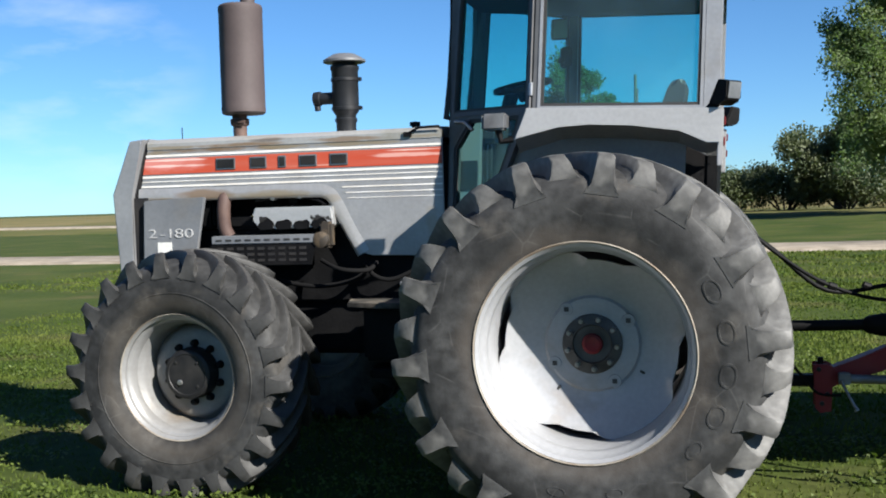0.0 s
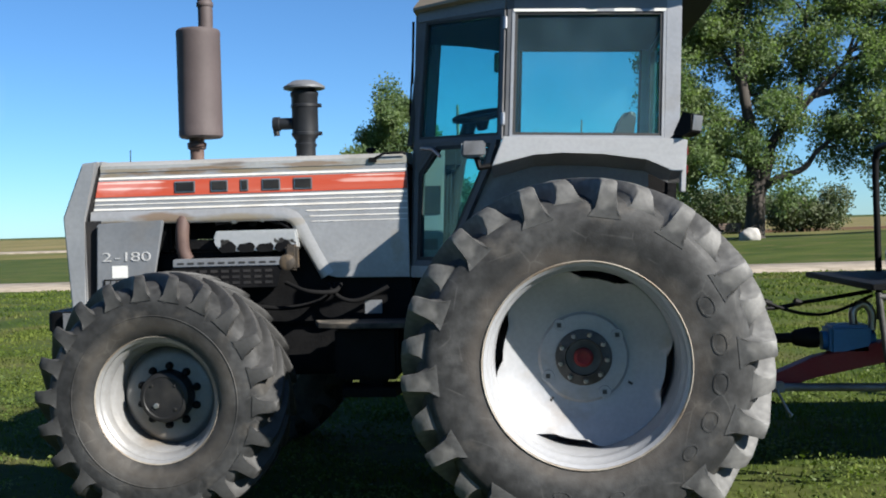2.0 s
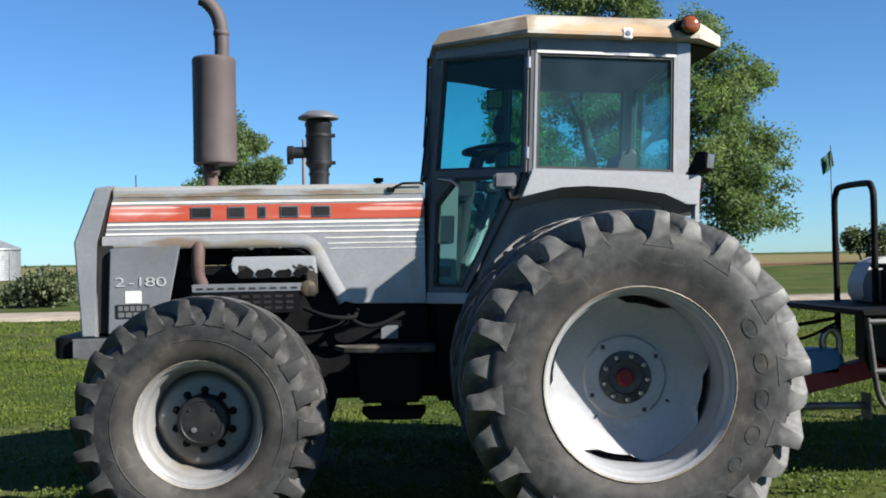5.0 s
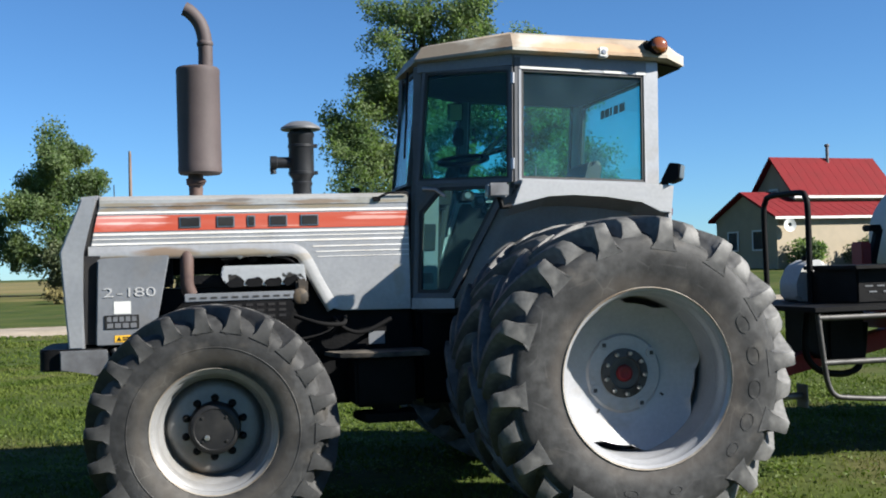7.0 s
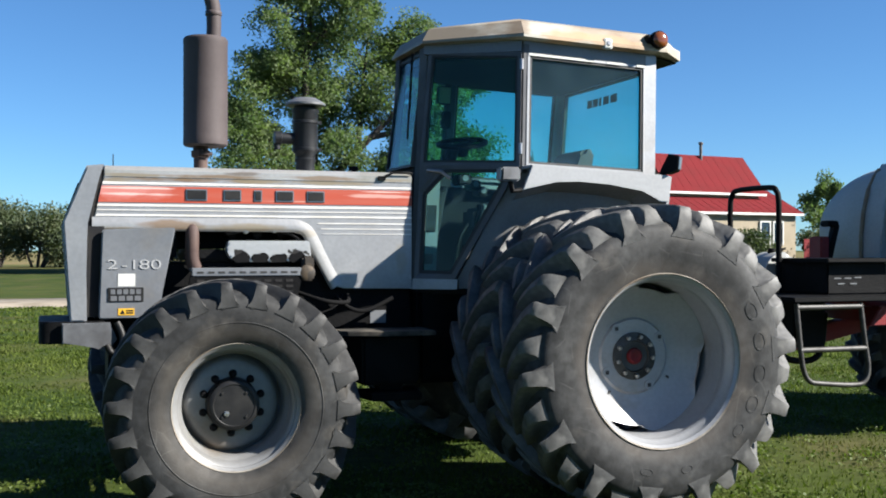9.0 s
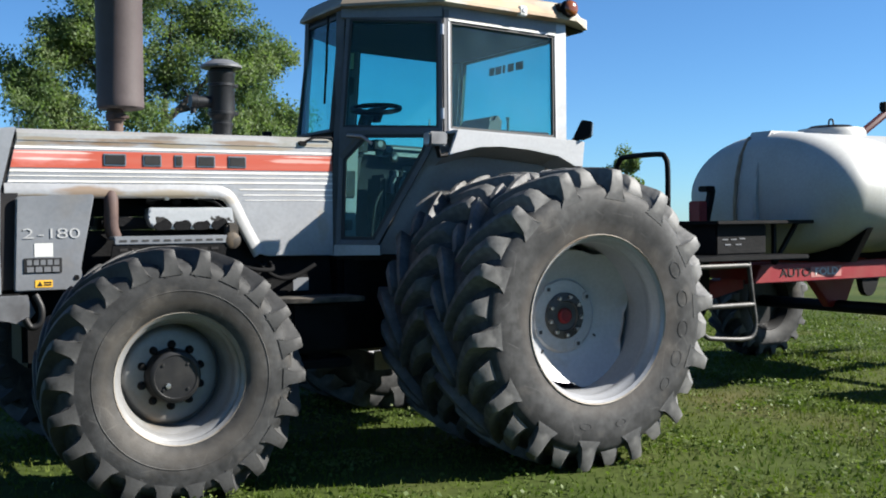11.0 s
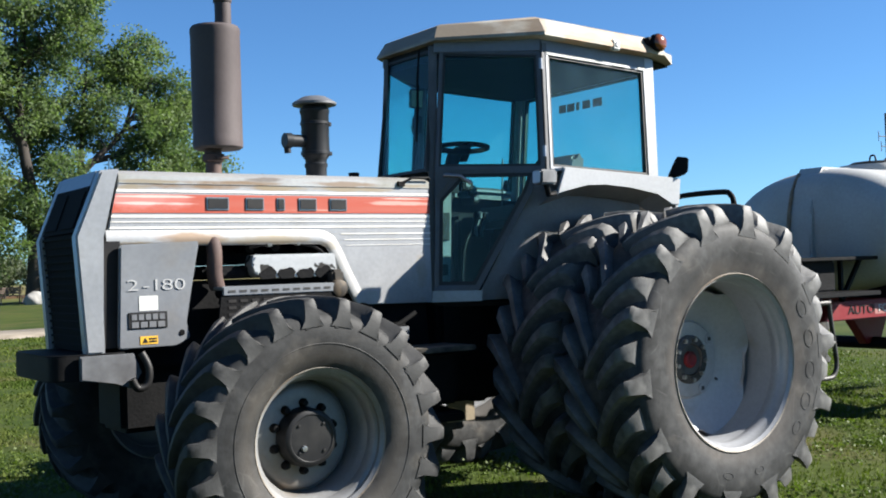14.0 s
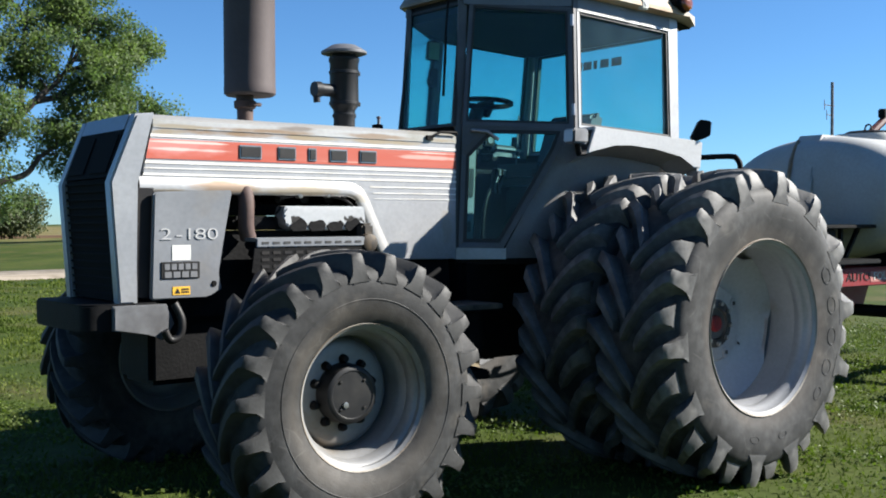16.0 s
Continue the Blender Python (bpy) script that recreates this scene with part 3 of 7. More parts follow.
def bar_mesh(half, r, depth, twist, wide, side, stations):
    """One tread bar: a ridge with hollow flanks that leans round the tyre and runs out on the shoulder."""
    bm = B()
    rows = []
    for u, rb, rt, wd, root in stations:
        a = twist * (1 - (1 - min(1.0, max(0.0, u))) ** 1.5) + (twist * 1.5 * u if u < 0 else 0.0)
        ht, y = wide * 0.5 * wd / r, side * half * u
        hb = ht * root
        pts = ((-hb, rb), (-ht - (hb - ht) * 0.28, rb + (rt - rb) * 0.38), (-ht, rb + (rt - rb) * 0.93), (-ht * 0.80, rt), (ht * 0.80, rt), (ht, rb + (rt - rb) * 0.93), (ht + (hb - ht) * 0.28, rb + (rt - rb) * 0.38), (hb, rb))
        rows.append([bm.verts.new((q * math.sin(a + d), y, q * math.cos(a + d))) for d, q in pts])
    for p, q in zip(rows, rows[1:]):
        for k in range(7):
            bm.faces.new((p[k], p[k + 1], q[k + 1], q[k]))
    bm.faces.new(rows[0])
    bm.faces.new(rows[-1][::-1])
    return bm


def tread_bars(rim, half, r, bead, lugs, depth, twist, phase, lug_w, short=False, rubber=None):
    """Two rows of slanted tread bars, each bar a piece of its own on shared mesh data; short bars lie between the long ones."""
    d = depth
    # across, foot radius, top radius, width, width of the foot
    long_ = [(-0.06, r - d * 1.1, r - 0.004, 0.78, 1.5), (0.12, r - d * 1.1, r, 0.80, 1.5), (0.40, r - d * 1.25, r - 0.002, 0.86, 1.6), (0.68, r - d * 1.55, r - 0.005, 0.95, 1.8), (0.88, r - d * 2.1, r - 0.008, 0.98, 1.8),
             (0.985, r - d * 2.5, r - 0.014, 0.98, 1.9), (1.030, r - d * 2.8, r - d * 0.75, 1.0, 1.8), (1.058, r - d * 3.05, r - d * 1.8, 1.22, 1.7), (1.054, r - d * 3.35, r - d * 3.0, 1.7, 1.45)]
    short_ = [(0.26, r - d * 1.2, r - 0.010, 0.60, 1.5), (0.34, r - d * 1.25, r - 0.002, 0.80, 1.6), (0.55, r - d * 1.4, r - 0.004, 0.86, 1.7), (0.76, r - d * 1.7, r - 0.010, 0.92, 1.9), (0.86, r - d * 2.0, r - d * 0.65, 1.0, 2.0), (0.93, r - d * 2.3, r - d * 1.75, 1.5, 1.7)]
    for side in (-1, 1):
        for stations, at in ((long_, 0.0), (short_, 0.5))[:2 if short else 1]:
            first = part("tread_bar", bar_mesh(half, r, d, twist, lug_w, side, stations), rubber or RUBBER_TREAD, rim, smooth=38)
            for n in range(lugs):
                ob = first if n == 0 else new("tread_bar", first.data)
                ob.parent = rim
                ob.rotation_euler = (0, phase + 2 * math.pi * (n + at + (0.5 if side > 0 and not short else 0.25 if side > 0 else 0.0)) / lugs, 0)


def rear_wheel(parent, name="rear_wheel"):
    """Dished steel wheel, outer face towards -y, with its flange in the plane y = -0.25 and the axle at the origin."""
    f = -0.255
    bm = B()
    lathe(bm, [(f + 0.012, 0.468), (f - 0.004, 0.482), (f + 0.002, 0.494), (f + 0.03, 0.488), (f + 0.055, 0.464), (f + 0.16, 0.462), (f + 0.20, 0.458), (f + 0.36, 0.450),
               (f + 0.44, 0.455), (f + 0.50, 0.488), (f + 0.505, 0.473), (f + 0.36, 0.436), (f + 0.235, 0.441), (f + 0.150, 0.444), (f + 0.124, 0.451), (f + 0.112, 0.451), (f + 0.096, 0.444), (f + 0.066, 0.447), (f + 0.052, 0.455), (f + 0.03, 0.468), (f + 0.012, 0.468)], seg=72)
    rim = part(name, bm, RIM, parent, smooth=35)
    bm = B()
    lathe(bm, [(f - 0.005, 0.483), (f - 0.010, 0.490), (f + 0.004, 0.499), (f + 0.03, 0.493)], seg=72)
    part("rim_edge", bm, RIM_RUST, rim, "rust-worn rim edge", smooth=50)
    # wheel disc with four scalloped openings at its edge
    bm = B()
    seg = 96
    rings = []
    prof = [(0.0, 0.345), (0.12, 0.345), (0.200, 0.342), (0.214, 0.343), (0.226, 0.354), (0.24, 0.354), (0.30, 0.338), (0.36, 0.312), (0.40, 0.288), (0.432, 0.266)]
    for r, w in prof:
        ring = []
        for k in range(seg):
            a = 2 * math.pi * k / seg
            d = ((math.degrees(a) - 12) % 90 + 45) % 90 - 45
            cut = 0.0 if abs(d) > 20 else min(1.0, (20 - abs(d)) / 8)
            q = r if r < 0.41 else r + (0.007 if cut == 0 else -0.034 * cut)
            ring.append(bm.verts.new((q * math.sin(a), f + w, q * math.cos(a))))
        rings.append(ring)
    for p, q in zip(rings, rings[1:]):
        for k in range(seg):
            bm.faces.new((p[k], p[(k + 1) % seg], q[(k + 1) % seg], q[k]))
    bmesh.ops.remove_doubles(bm, verts=bm.verts, dist=1e-5)
    part("wheel_disc", bm, RIM, rim, "silver dished disc", smooth=30)
    bm = B()
    lathe(bm, [(f + 0.348, 0.140), (f + 0.334, 0.140), (f + 0.330, 0.132), (f + 0.330, 0.098), (f + 0.326, 0.092), (f + 0.338, 0.086), (f + 0.342, 0.0)], seg=36)
    part("hub", bm, HUB_GREY, rim, "dark greasy hub", smooth=35)
    bm = B()
    lathe(bm, [(f + 0.342, 0.050), (f + 0.326, 0.046), (f + 0.320, 0.034), (f + 0.326, 0.012), (f + 0.326, 0.0)], seg=20)
    part("hub_cap", bm, HUB_RED, rim, "red painted hub centre", smooth=35)
    bm = B()
    lathe(bm, [(0.0, 0.0135), (-0.020, 0.0135), (-0.024, 0.009), (-0.024, 0.0)], seg=6)
    bolt = part("lug_bolt", bm, CHROME, rim)
    for k in range(9):
        a = 2 * math.pi * (k + 0.4) / 9
        b = bolt if k == 0 else new("lug_bolt", bolt.data)
        b.parent = rim
        b.location = (0.117 * math.sin(a), f + 0.332, 0.117 * math.cos(a))
    for k, a in enumerate((radians(218), radians(120))):
        bm = B()
        box(bm, -0.006, 0.006, -0.004, 0.0, -0.012, 0.012)
        h = part("rivet_mark", bm, RUBBER_SEAL, rim)
        h.matrix_basis = Matrix.Translation((0.262 * math.sin(a), f + 0.347, 0.262 * math.cos(a))) @ Matrix.Rotation(a, 4, "Y")
    for k in range(4):
        a = radians(-36 + 93 * k)
        bm = B()
        lathe(bm, [(0.004, 0.032), (-0.006, 0.030), (-0.006, 0.0)], seg=16)
        boss = part("disc_boss", bm, RIM, rim, smooth=30)
        boss.location = (0.20 * math.sin(a), f + 0.343, 0.20 * math.cos(a))
        bm = B()
        box(bm, -0.011, 0.011, -0.009, 0.0, -0.011, 0.011)
        h = part("square_hole", bm, RUBBER_SEAL, rim, "dark square bolt hole")
        h.location = boss.location
    bm = B()
    tyre_mesh(bm, 0.268, 0.888, 0.480, 0.056)
    part("tyre", bm, RUBBER_REAR, rim, "dusty ribbed tractor tyre", smooth=50)
    tread_bars(rim, 0.268, 0.888, 0.480, 14, 0.056, 0.34, -0.194, 0.080, True)
    # raised moulding on the sidewall, as plain outlined ovals
    prof = tyre_profile(0.268, 0.888, 0.480, 0.056)
    for k, (deg, tall, deep) in enumerate(((64, 0.056, 0.040), (81, 0.056, 0.040), (98, 0.056, 0.040), (115, 0.054, 0.040), (131, 0.046, 0.030), (168, 0.040, 0.022), (192, 0.044, 0.022))):
        bm = B()
        rows = []
        for fac, lift in ((1.0, 0.0), (0.97, 0.0032), (0.80, 0.0032), (0.76, 0.0)):
            row = []
            for t in range(20):
                g = 2 * math.pi * t / 20
                q = 0.618 + fac * deep * math.sin(g) * (1.0 if abs(math.sin(g)) < 0.9 else 0.94)
                a = fac * tall * math.cos(g) / 0.618
                row.append(bm.verts.new((q * math.sin(a), side_at(prof, q) + 0.001 - lift, q * math.cos(a))))
            rows.append(row)
        for p, q in zip(rows, rows[1:]):
            for i in range(20):
                bm.faces.new((p[i], p[(i + 1) % 20], q[(i + 1) % 20], q[i]))
        me = part("sidewall_moulding", bm, RUBBER_REAR, rim, smooth=50)
        me.data.transform(Matrix.Rotation(radians(deg), 4, "Y"))
    return rim


def front_wheel(parent):
    f = -0.185
    bm = B()
    lathe(bm, [(f + 0.010, 0.326), (f - 0.004, 0.340), (f + 0.004, 0.351), (f + 0.03, 0.342), (f + 0.045, 0.325), (f + 0.10, 0.315), (f + 0.13, 0.292), (f + 0.24, 0.292), (f + 0.30, 0.31),
               (f + 0.37, 0.345), (f + 0.375, 0.33), (f + 0.29, 0.278), (f + 0.140, 0.279), (f + 0.124, 0.287), (f + 0.108, 0.296), (f + 0.096, 0.303), (f + 0.088, 0.298), (f + 0.062, 0.301), (f + 0.050, 0.308), (f + 0.040, 0.312), (f + 0.03, 0.326), (f + 0.010, 0.326)], seg=64)
    rim = part("front_wheel", bm, RIM_FRONT, parent, smooth=35)
    bm = B()
    lathe(bm, [(f - 0.005, 0.340), (f - 0.010, 0.346), (f + 0.004, 0.355), (f + 0.03, 0.347)], seg=64)
    part("rim_edge", bm, RIM_RUST, rim, "rust-worn rim edge", smooth=50)
    bm = B()
    lathe(bm, [(f + 0.255, 0.292), (f + 0.250, 0.272), (f + 0.232, 0.262), (f + 0.212, 0.250), (f + 0.204, 0.235), (f + 0.200, 0.20), (f + 0.200, 0.0)], seg=64)
    part("wheel_disc", bm, RIM_FRONT, rim, "silver bolted disc", smooth=35)
    bm = B()
    lathe(bm, [(f + 0.202, 0.146), (f + 0.125, 0.141), (f + 0.110, 0.136), (f + 0.102, 0.122), (f + 0.102, 0.114), (f + 0.106, 0.110), (f + 0.104, 0.0)], seg=36)
    part("hub", bm, CHARCOAL, rim, "black greasy hub", smooth=35)
    bm = B()
    lathe(bm, [(f + 0.106, 0.016), (f + 0.094, 0.014), (f + 0.092, 0.0)], seg=12)
    plug = part("hub_plug", bm, CHROME, rim, "bare metal plug", smooth=40)
    plug.location = (-0.042, 0, -0.045)
    bm = B()
    lathe(bm, [(0.0, 0.009), (-0.006, 0.008), (-0.007, 0.0)], seg=6)
    bolt = part("hub_bolt", bm, CHARCOAL, rim)
    for k in range(4):
        a = 2 * math.pi * (k + 0.5) / 4
        b = bolt if k == 0 else new("hub_bolt", bolt.data)
        b.parent = rim
        b.location = (0.092 * math.sin(a), f + 0.106, 0.092 * math.cos(a))
    bm = B()
    lathe(bm, [(0.0, 0.023), (-0.016, 0.021), (-0.034, 0.015), (-0.037, 0.0)], seg=10)
    nut = part("lug_nut", bm, BLACK, rim, "black wheel nut", smooth=40)
    for k in range(10):
        a = 2 * math.pi * k / 10 + 0.03
        b = nut if k == 0 else new("lug_nut", nut.data)
        b.parent = rim
        b.location = (0.164 * math.sin(a), f + 0.200, 0.164 * math.cos(a))
    bm = B()
    tyre_mesh(bm, 0.218, 0.690, 0.336, 0.043)
    part("tyre", bm, RUBBER_FRONT, rim, "dusty ribbed tractor tyre", smooth=50)
    prof = tyre_profile(0.218, 0.690, 0.336, 0.043)
    for q, lift in ((0.462, 0.0025),):
        bm = B()
        w = side_at(prof, q)
        lathe(bm, [(w + 0.004, q - 0.006), (w - lift, q - 0.002), (w - lift, q + 0.002), (w + 0.004, q + 0.006)], seg=72)
        part("sidewall_ridge", bm, RUBBER_FRONT, rim, smooth=60)
    # small raised wear marks between the bar feet
    for k in range(22):
        q, a = 0.545 + 0.012 * (k % 3), 2 * math.pi * (k + 0.5) / 22
        bm = B()
        w = side_at(prof, q)
        box(bm, -0.012, 0.012, w - 0.004, w + 0.006, q - 0.012, q + 0.012, 0.003)
        me = part("sidewall_moulding", bm, RUBBER_FRONT, rim)
        me.data.transform(Matrix.Rotation(a, 4, "Y"))
    tread_bars(rim, 0.218, 0.690, 0.336, 22, 0.043, 0.38, 0.1, 0.062, rubber=RUBBER_TREAD_FRONT)
    return rim


def put(src, m):
    c = copy_thing(src, m)
    return c


ZR, ZF, XF = 0.869, 0.643, -2.285
rw = rear_wheel(tractor)
rw.matrix_basis = pose(-0.009, -1.589, ZR)
put(rw, pose(-0.009, -0.985, ZR, 0, 33, 0))
put(rw, pose(0, 0.965, ZR, 0, 12, 180))
put(rw, pose(0, 1.555, ZR, 0, 50, 180))
fw = front_wheel(tractor)
fw.matrix_basis = pose(XF, -1.078, ZF, 0, 0, -1.5)
put(fw, pose(XF, 1.03, ZF, 0, 20, 180))


# hood
def hood_side(side):
    pts = [(-2.995, 1.66), (-2.93, 1.955), (-0.985, 1.965), (-0.985, 1.238), (-1.44, 1.245), (-1.50, 1.262), (-1.665, 1.60), (-1.70, 1.64), (-1.76, 1.655)]
    bm = B()
    prism(bm, pts, side * (HW - 0.02), side * HW, bevel=0.006)
    return part("hood_side_panel", bm, HOOD, tractor, "faded silver side panel with brown rust stains", smooth=40)


for side in (-1, 1):
    hood_side(side)
    # raised rolled lip along the lower hood edge and the arch
    path = smooth_path([(-3.0, 0, 1.648), (-2.4, 0, 1.645), (-1.85, 0, 1.645), (-1.73, 0, 1.632), (-1.675, 0, 1.58), (-1.60, 0, 1.43), (-1.505, 0, 1.255)], 6)
    bm = B()
    prof = [(0.0, -0.034), (0.007, -0.030), (0.011, -0.012), (0.007, 0.018), (0.0, 0.050)]
    rows = []
    for i, p in enumerate(path):
        d = (path[min(i + 1, len(path) - 1)] - path[max(i - 1, 0)]).normalized()
        n = Vector((-d.z, 0, d.x))
        rows.append([bm.verts.new((p.x + n.x * v, side * (HW + u), p.z + n.z * v)) for u, v in prof])
    for a, b in zip(rows, rows[1:]):
        for k in range(4):
            bm.faces.new((a[k], a[k + 1], b[k + 1], b[k]))
    part("hood_lip", bm, LIP, tractor, "rolled silver lip with rust stains", smooth=50)
    # stripes, laid on the side
    y0, y1 = side * (HW + 0.0008), side * (HW + 0.0028)
    red = [(-2.965, 1.788), (-2.943, 1.888), (-0.987, 1.890), (-0.987, 1.790)]
    bm = B()
    prism(bm, red, y0, y1)
    part("red_stripe", bm, RED, tractor, "sun-faded red stripe")
    for z0, z1, x0, x1 in ((1.899, 1.913, -2.94, -0.987), (1.764, 1.778, -2.97, -0.987), (1.738, 1.744, -2.975, -0.987), (1.704, 1.716, -2.98, -0.987),
                           (1.664, 1.672, -1.62, -0.987), (1.630, 1.636, -1.60, -0.987), (1.598, 1.602, -1.59, -0.987)):
        bm = B()
        prism(bm, [(x0, z0), (x0 + 0.003, z1), (x1, z1), (x1, z0)], y0, y1)
        part("white_line", bm, WHITE_LINE, tractor)

# hood top lid, with rounded long edges
bm = B()
prism(bm, [(-HW - 0.004, 1.945), (-HW - 0.004, 1.985), (-HW + 0.03, 2.012), (-0.1, 2.022), (0.1, 2.022), (HW - 0.03, 2.012), (HW + 0.004, 1.985), (HW + 0.004, 1.945)], -2.93, -0.985, "x", 0.004)
part("hood_lid", bm, LID, tractor, "silver hood lid with brown rust stains", smooth=40)

# name badge as five plain blocks
for k, (x, w) in enumerate(((-2.385, 0.115), (-2.165, 0.095), (-2.005, 0.035), (-1.835, 0.10), (-1.635, 0.10))):
    bm = B()
    box(bm, x - w / 2 - 0.008, x + w / 2 + 0.008, -HW - 0.009, -HW - 0.003, 1.804, 1.876, 0.002)
    bk = part("badge_block", bm, CHROME, tractor, "chrome-edged badge block")
    bm = B()
    box(bm, x - w / 2, x + w / 2, -HW - 0.013, -HW - 0.009, 1.812, 1.868, 0.001)
    part("badge_face", bm, CHARCOAL, bk, "charcoal face")

# nose bezel: two cheeks, a top and a grille between them
NOSE = [(-2.935, 2.015), (-3.03, 2.005), (-3.165, 1.665), (-3.125, 1.065), (-3.03, 1.065), (-3.035, 1.66), (-2.96, 1.93)]
for side in (-1, 1):
    bm = B()
    prism(bm, NOSE, side * (HW - 0.03), side * (HW + 0.045), bevel=0.01)
    part("nose_cheek", bm, SILVER, tractor, "silver nose frame", smooth=40)
bm = B()
prism(bm, [(-2.93, 1.99), (-2.93, 2.02), (-3.03, 2.008), (-3.062, 1.93), (-3.03, 1.92)], -HW + 0.03, HW - 0.03, bevel=0.004)
part("nose_top", bm, SILVER, tractor, "silver nose cap", smooth=40)
bm = B()
prism(bm, [(-3.062, 1.93), (-3.15, 1.69), (-3.10, 1.69), (-3.02, 1.92)], -HW + 0.03, HW - 0.03, bevel=0.004)
hp_ = part("headlight_panel", bm, GRILLE, tractor, "black headlight panel")
for y in (-0.15, 0.15):
    bm = B()
    prism(bm, [(-3.078, 1.905), (-3.148, 1.715), (-3.14, 1.71), (-3.07, 1.90)], y - 0.11, y + 0.11, bevel=0.004)
    part("headlight", bm, LENS, hp_, "dark headlight glass").data.materials[0] = GRILLE
bm = B()
prism(bm, [(-3.14, 1.685), (-3.10, 1.075), (-3.06, 1.075), (-3.09, 1.685)], -HW + 0.03, HW - 0.03)
grille = part("grille", bm, GRILLE, tractor, "black radiator grille")
for k in range(15):
    z = 1.10 + 0.04 * k
    x = -3.1005 - 0.0655 * (z - 1.075)
    bm = B()
    box(bm, x - 0.012, x, -HW + 0.032, HW - 0.032, z, z + 0.012)
    part("grille_slat", bm, GRILLE, grille)

# lower side panels beside the radiator
for side in (-1, 1):
    y = side * (HW + 0.05)
    bm = B()
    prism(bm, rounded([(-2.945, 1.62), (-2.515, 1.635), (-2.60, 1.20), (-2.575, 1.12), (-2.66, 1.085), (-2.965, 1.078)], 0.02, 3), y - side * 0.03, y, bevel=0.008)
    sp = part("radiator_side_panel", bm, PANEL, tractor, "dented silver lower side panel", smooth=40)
    # dark filler strip: the shade between cheek and side panel, modelled as a solid
    bm = B()
    prism(bm, [(-3.03, 1.64), (-2.93, 1.64), (-2.94, 1.09), (-3.03, 1.09)], side * (HW - 0.02), side * (HW + 0.012))
    part("seal_strip", bm, DARK, tractor, "dark strip standing in for the shade in the gap")
    # same for the shadow line between the cheek and the hood's front edge
    bm = B()
    prism(bm, [(-3.05, 1.64), (-2.96, 1.99), (-2.90, 1.99), (-2.94, 1.64)], side * (HW - 0.10), side * (HW - 0.008))
    part("seal_strip", bm, DARK, tractor, "dark strip standing in for the shade behind the hood's front edge")
    if side < 0:
        for ch, cx in zip("2-180", (-2.885, -2.815, -2.760, -2.700, -2.632)):
            words("numeral", ch, 0.105, Matrix.Translation((cx, y - 0.003, 1.405)) @ Matrix.Rotation(radians(90), 4, "X") @ Matrix.Diagonal((1.32, 0.80, 1, 1)), NUMERAL, sp, 0.002, "", 0.0010)
        bm = B()
        box(bm, -2.853, -2.753, y - 0.003, y - 0.0005, 1.275, 1.352)
        part("sticker", bm, PAPER, sp, "blank white paper sticker")
        bm = B()
        box(bm, -2.912, -2.705, y - 0.006, y - 0.0005, 1.182, 1.268, 0.002)
        pl = part("badge_plate", bm, CHARCOAL, sp, "dark badge plate")
        for row in range(2):
            for k in range(5 - row):
                bm = B()
                w = 0.185 / (5 - row)
                x = -2.90 + w * k
                box(bm, x + 0.004, x + w - 0.006, y - 0.0095, y - 0.006, 1.228 - 0.04 * row, 1.258 - 0.04 * row)
                part("badge_bar", bm, SHIELD, pl)
        bm = B()
        box(bm, -2.852, -2.758, y - 0.003, y - 0.0005, 1.100, 1.142)
        ws = part("warning_sticker", bm, YELLOW, sp, "yellow warning sticker")
        bm = B()
        prism(bm, [(-2.842, 1.108), (-2.812, 1.108), (-2.827, 1.134)], y - 0.005, y - 0.003)
        part("warning_triangle", bm, CHARCOAL, ws)
        for i in range(2):
            bm = B()
            box(bm, -2.805, -2.765, y - 0.005, y - 0.003, 1.110 + 0.014 * i, 1.118 + 0.014 * i)
            part("text_bar", bm, CHARCOAL, ws)
        bm = B()
        lathe(bm, [(0.0, 0.016), (-0.006, 0.013), (-0.006, 0.0)], (-2.625, y, 1.15), seg=14)
        part("panel_bolt", bm, BLACK, sp, "black bolt")

# front bracket and weight carrier
bm = B()
vs = rounded([(-3.30, -0.36), (-3.30, 0.36), (-2.90, 0.37), (-2.90, -0.37)], 0.07, 4)
prism(bm, vs, 0.935, 1.068, "z", 0.01)
part("front_bracket", bm, BLACK, tractor, "black cast front bracket", smooth=40)
for side in (-1, 1):
    bm = B()
    prism(bm, [(-3.17, 1.06), (-2.90, 1.06), (-2.86, 0.96), (-2.92, 0.88), (-3.0, 0.92), (-3.17, 0.94)], side * 0.37, side * 0.405, bevel=0.006)
    part("bracket_plate", bm, SHIELD, tractor, "scuffed bracket plate", smooth=40)

bm = B()
tube(bm, smooth_path([(-2.86, -0.40, 1.06), (-2.83, -0.42, 0.98), (-2.84, -0.42, 0.90), (-2.89, -0.42, 0.88), (-2.92, -0.42, 0.93)], 5), 0.02, 8)
part("tow_hook", bm, CHARCOAL, tractor, "worn steel hook", smooth=60)

# small rod on the nose, filler cap, hood latch
bm = B()
tube(bm, [(-2.86, 0.02, 2.015), (-2.86, 0.02, 2.11)], 0.004, 6)
part("nose_rod", bm, CHROME, tractor, "thin metal rod")
bm = B()
lathe(bm, [(2.015, 0.02), (2.05, 0.02), (2.05, 0.034), (2.075, 0.034), (2.08, 0.0)], (-1.27, 0.10, 0), "z", 18)
part("filler_cap", bm, BLACK, tractor, "black filler cap", smooth=40)
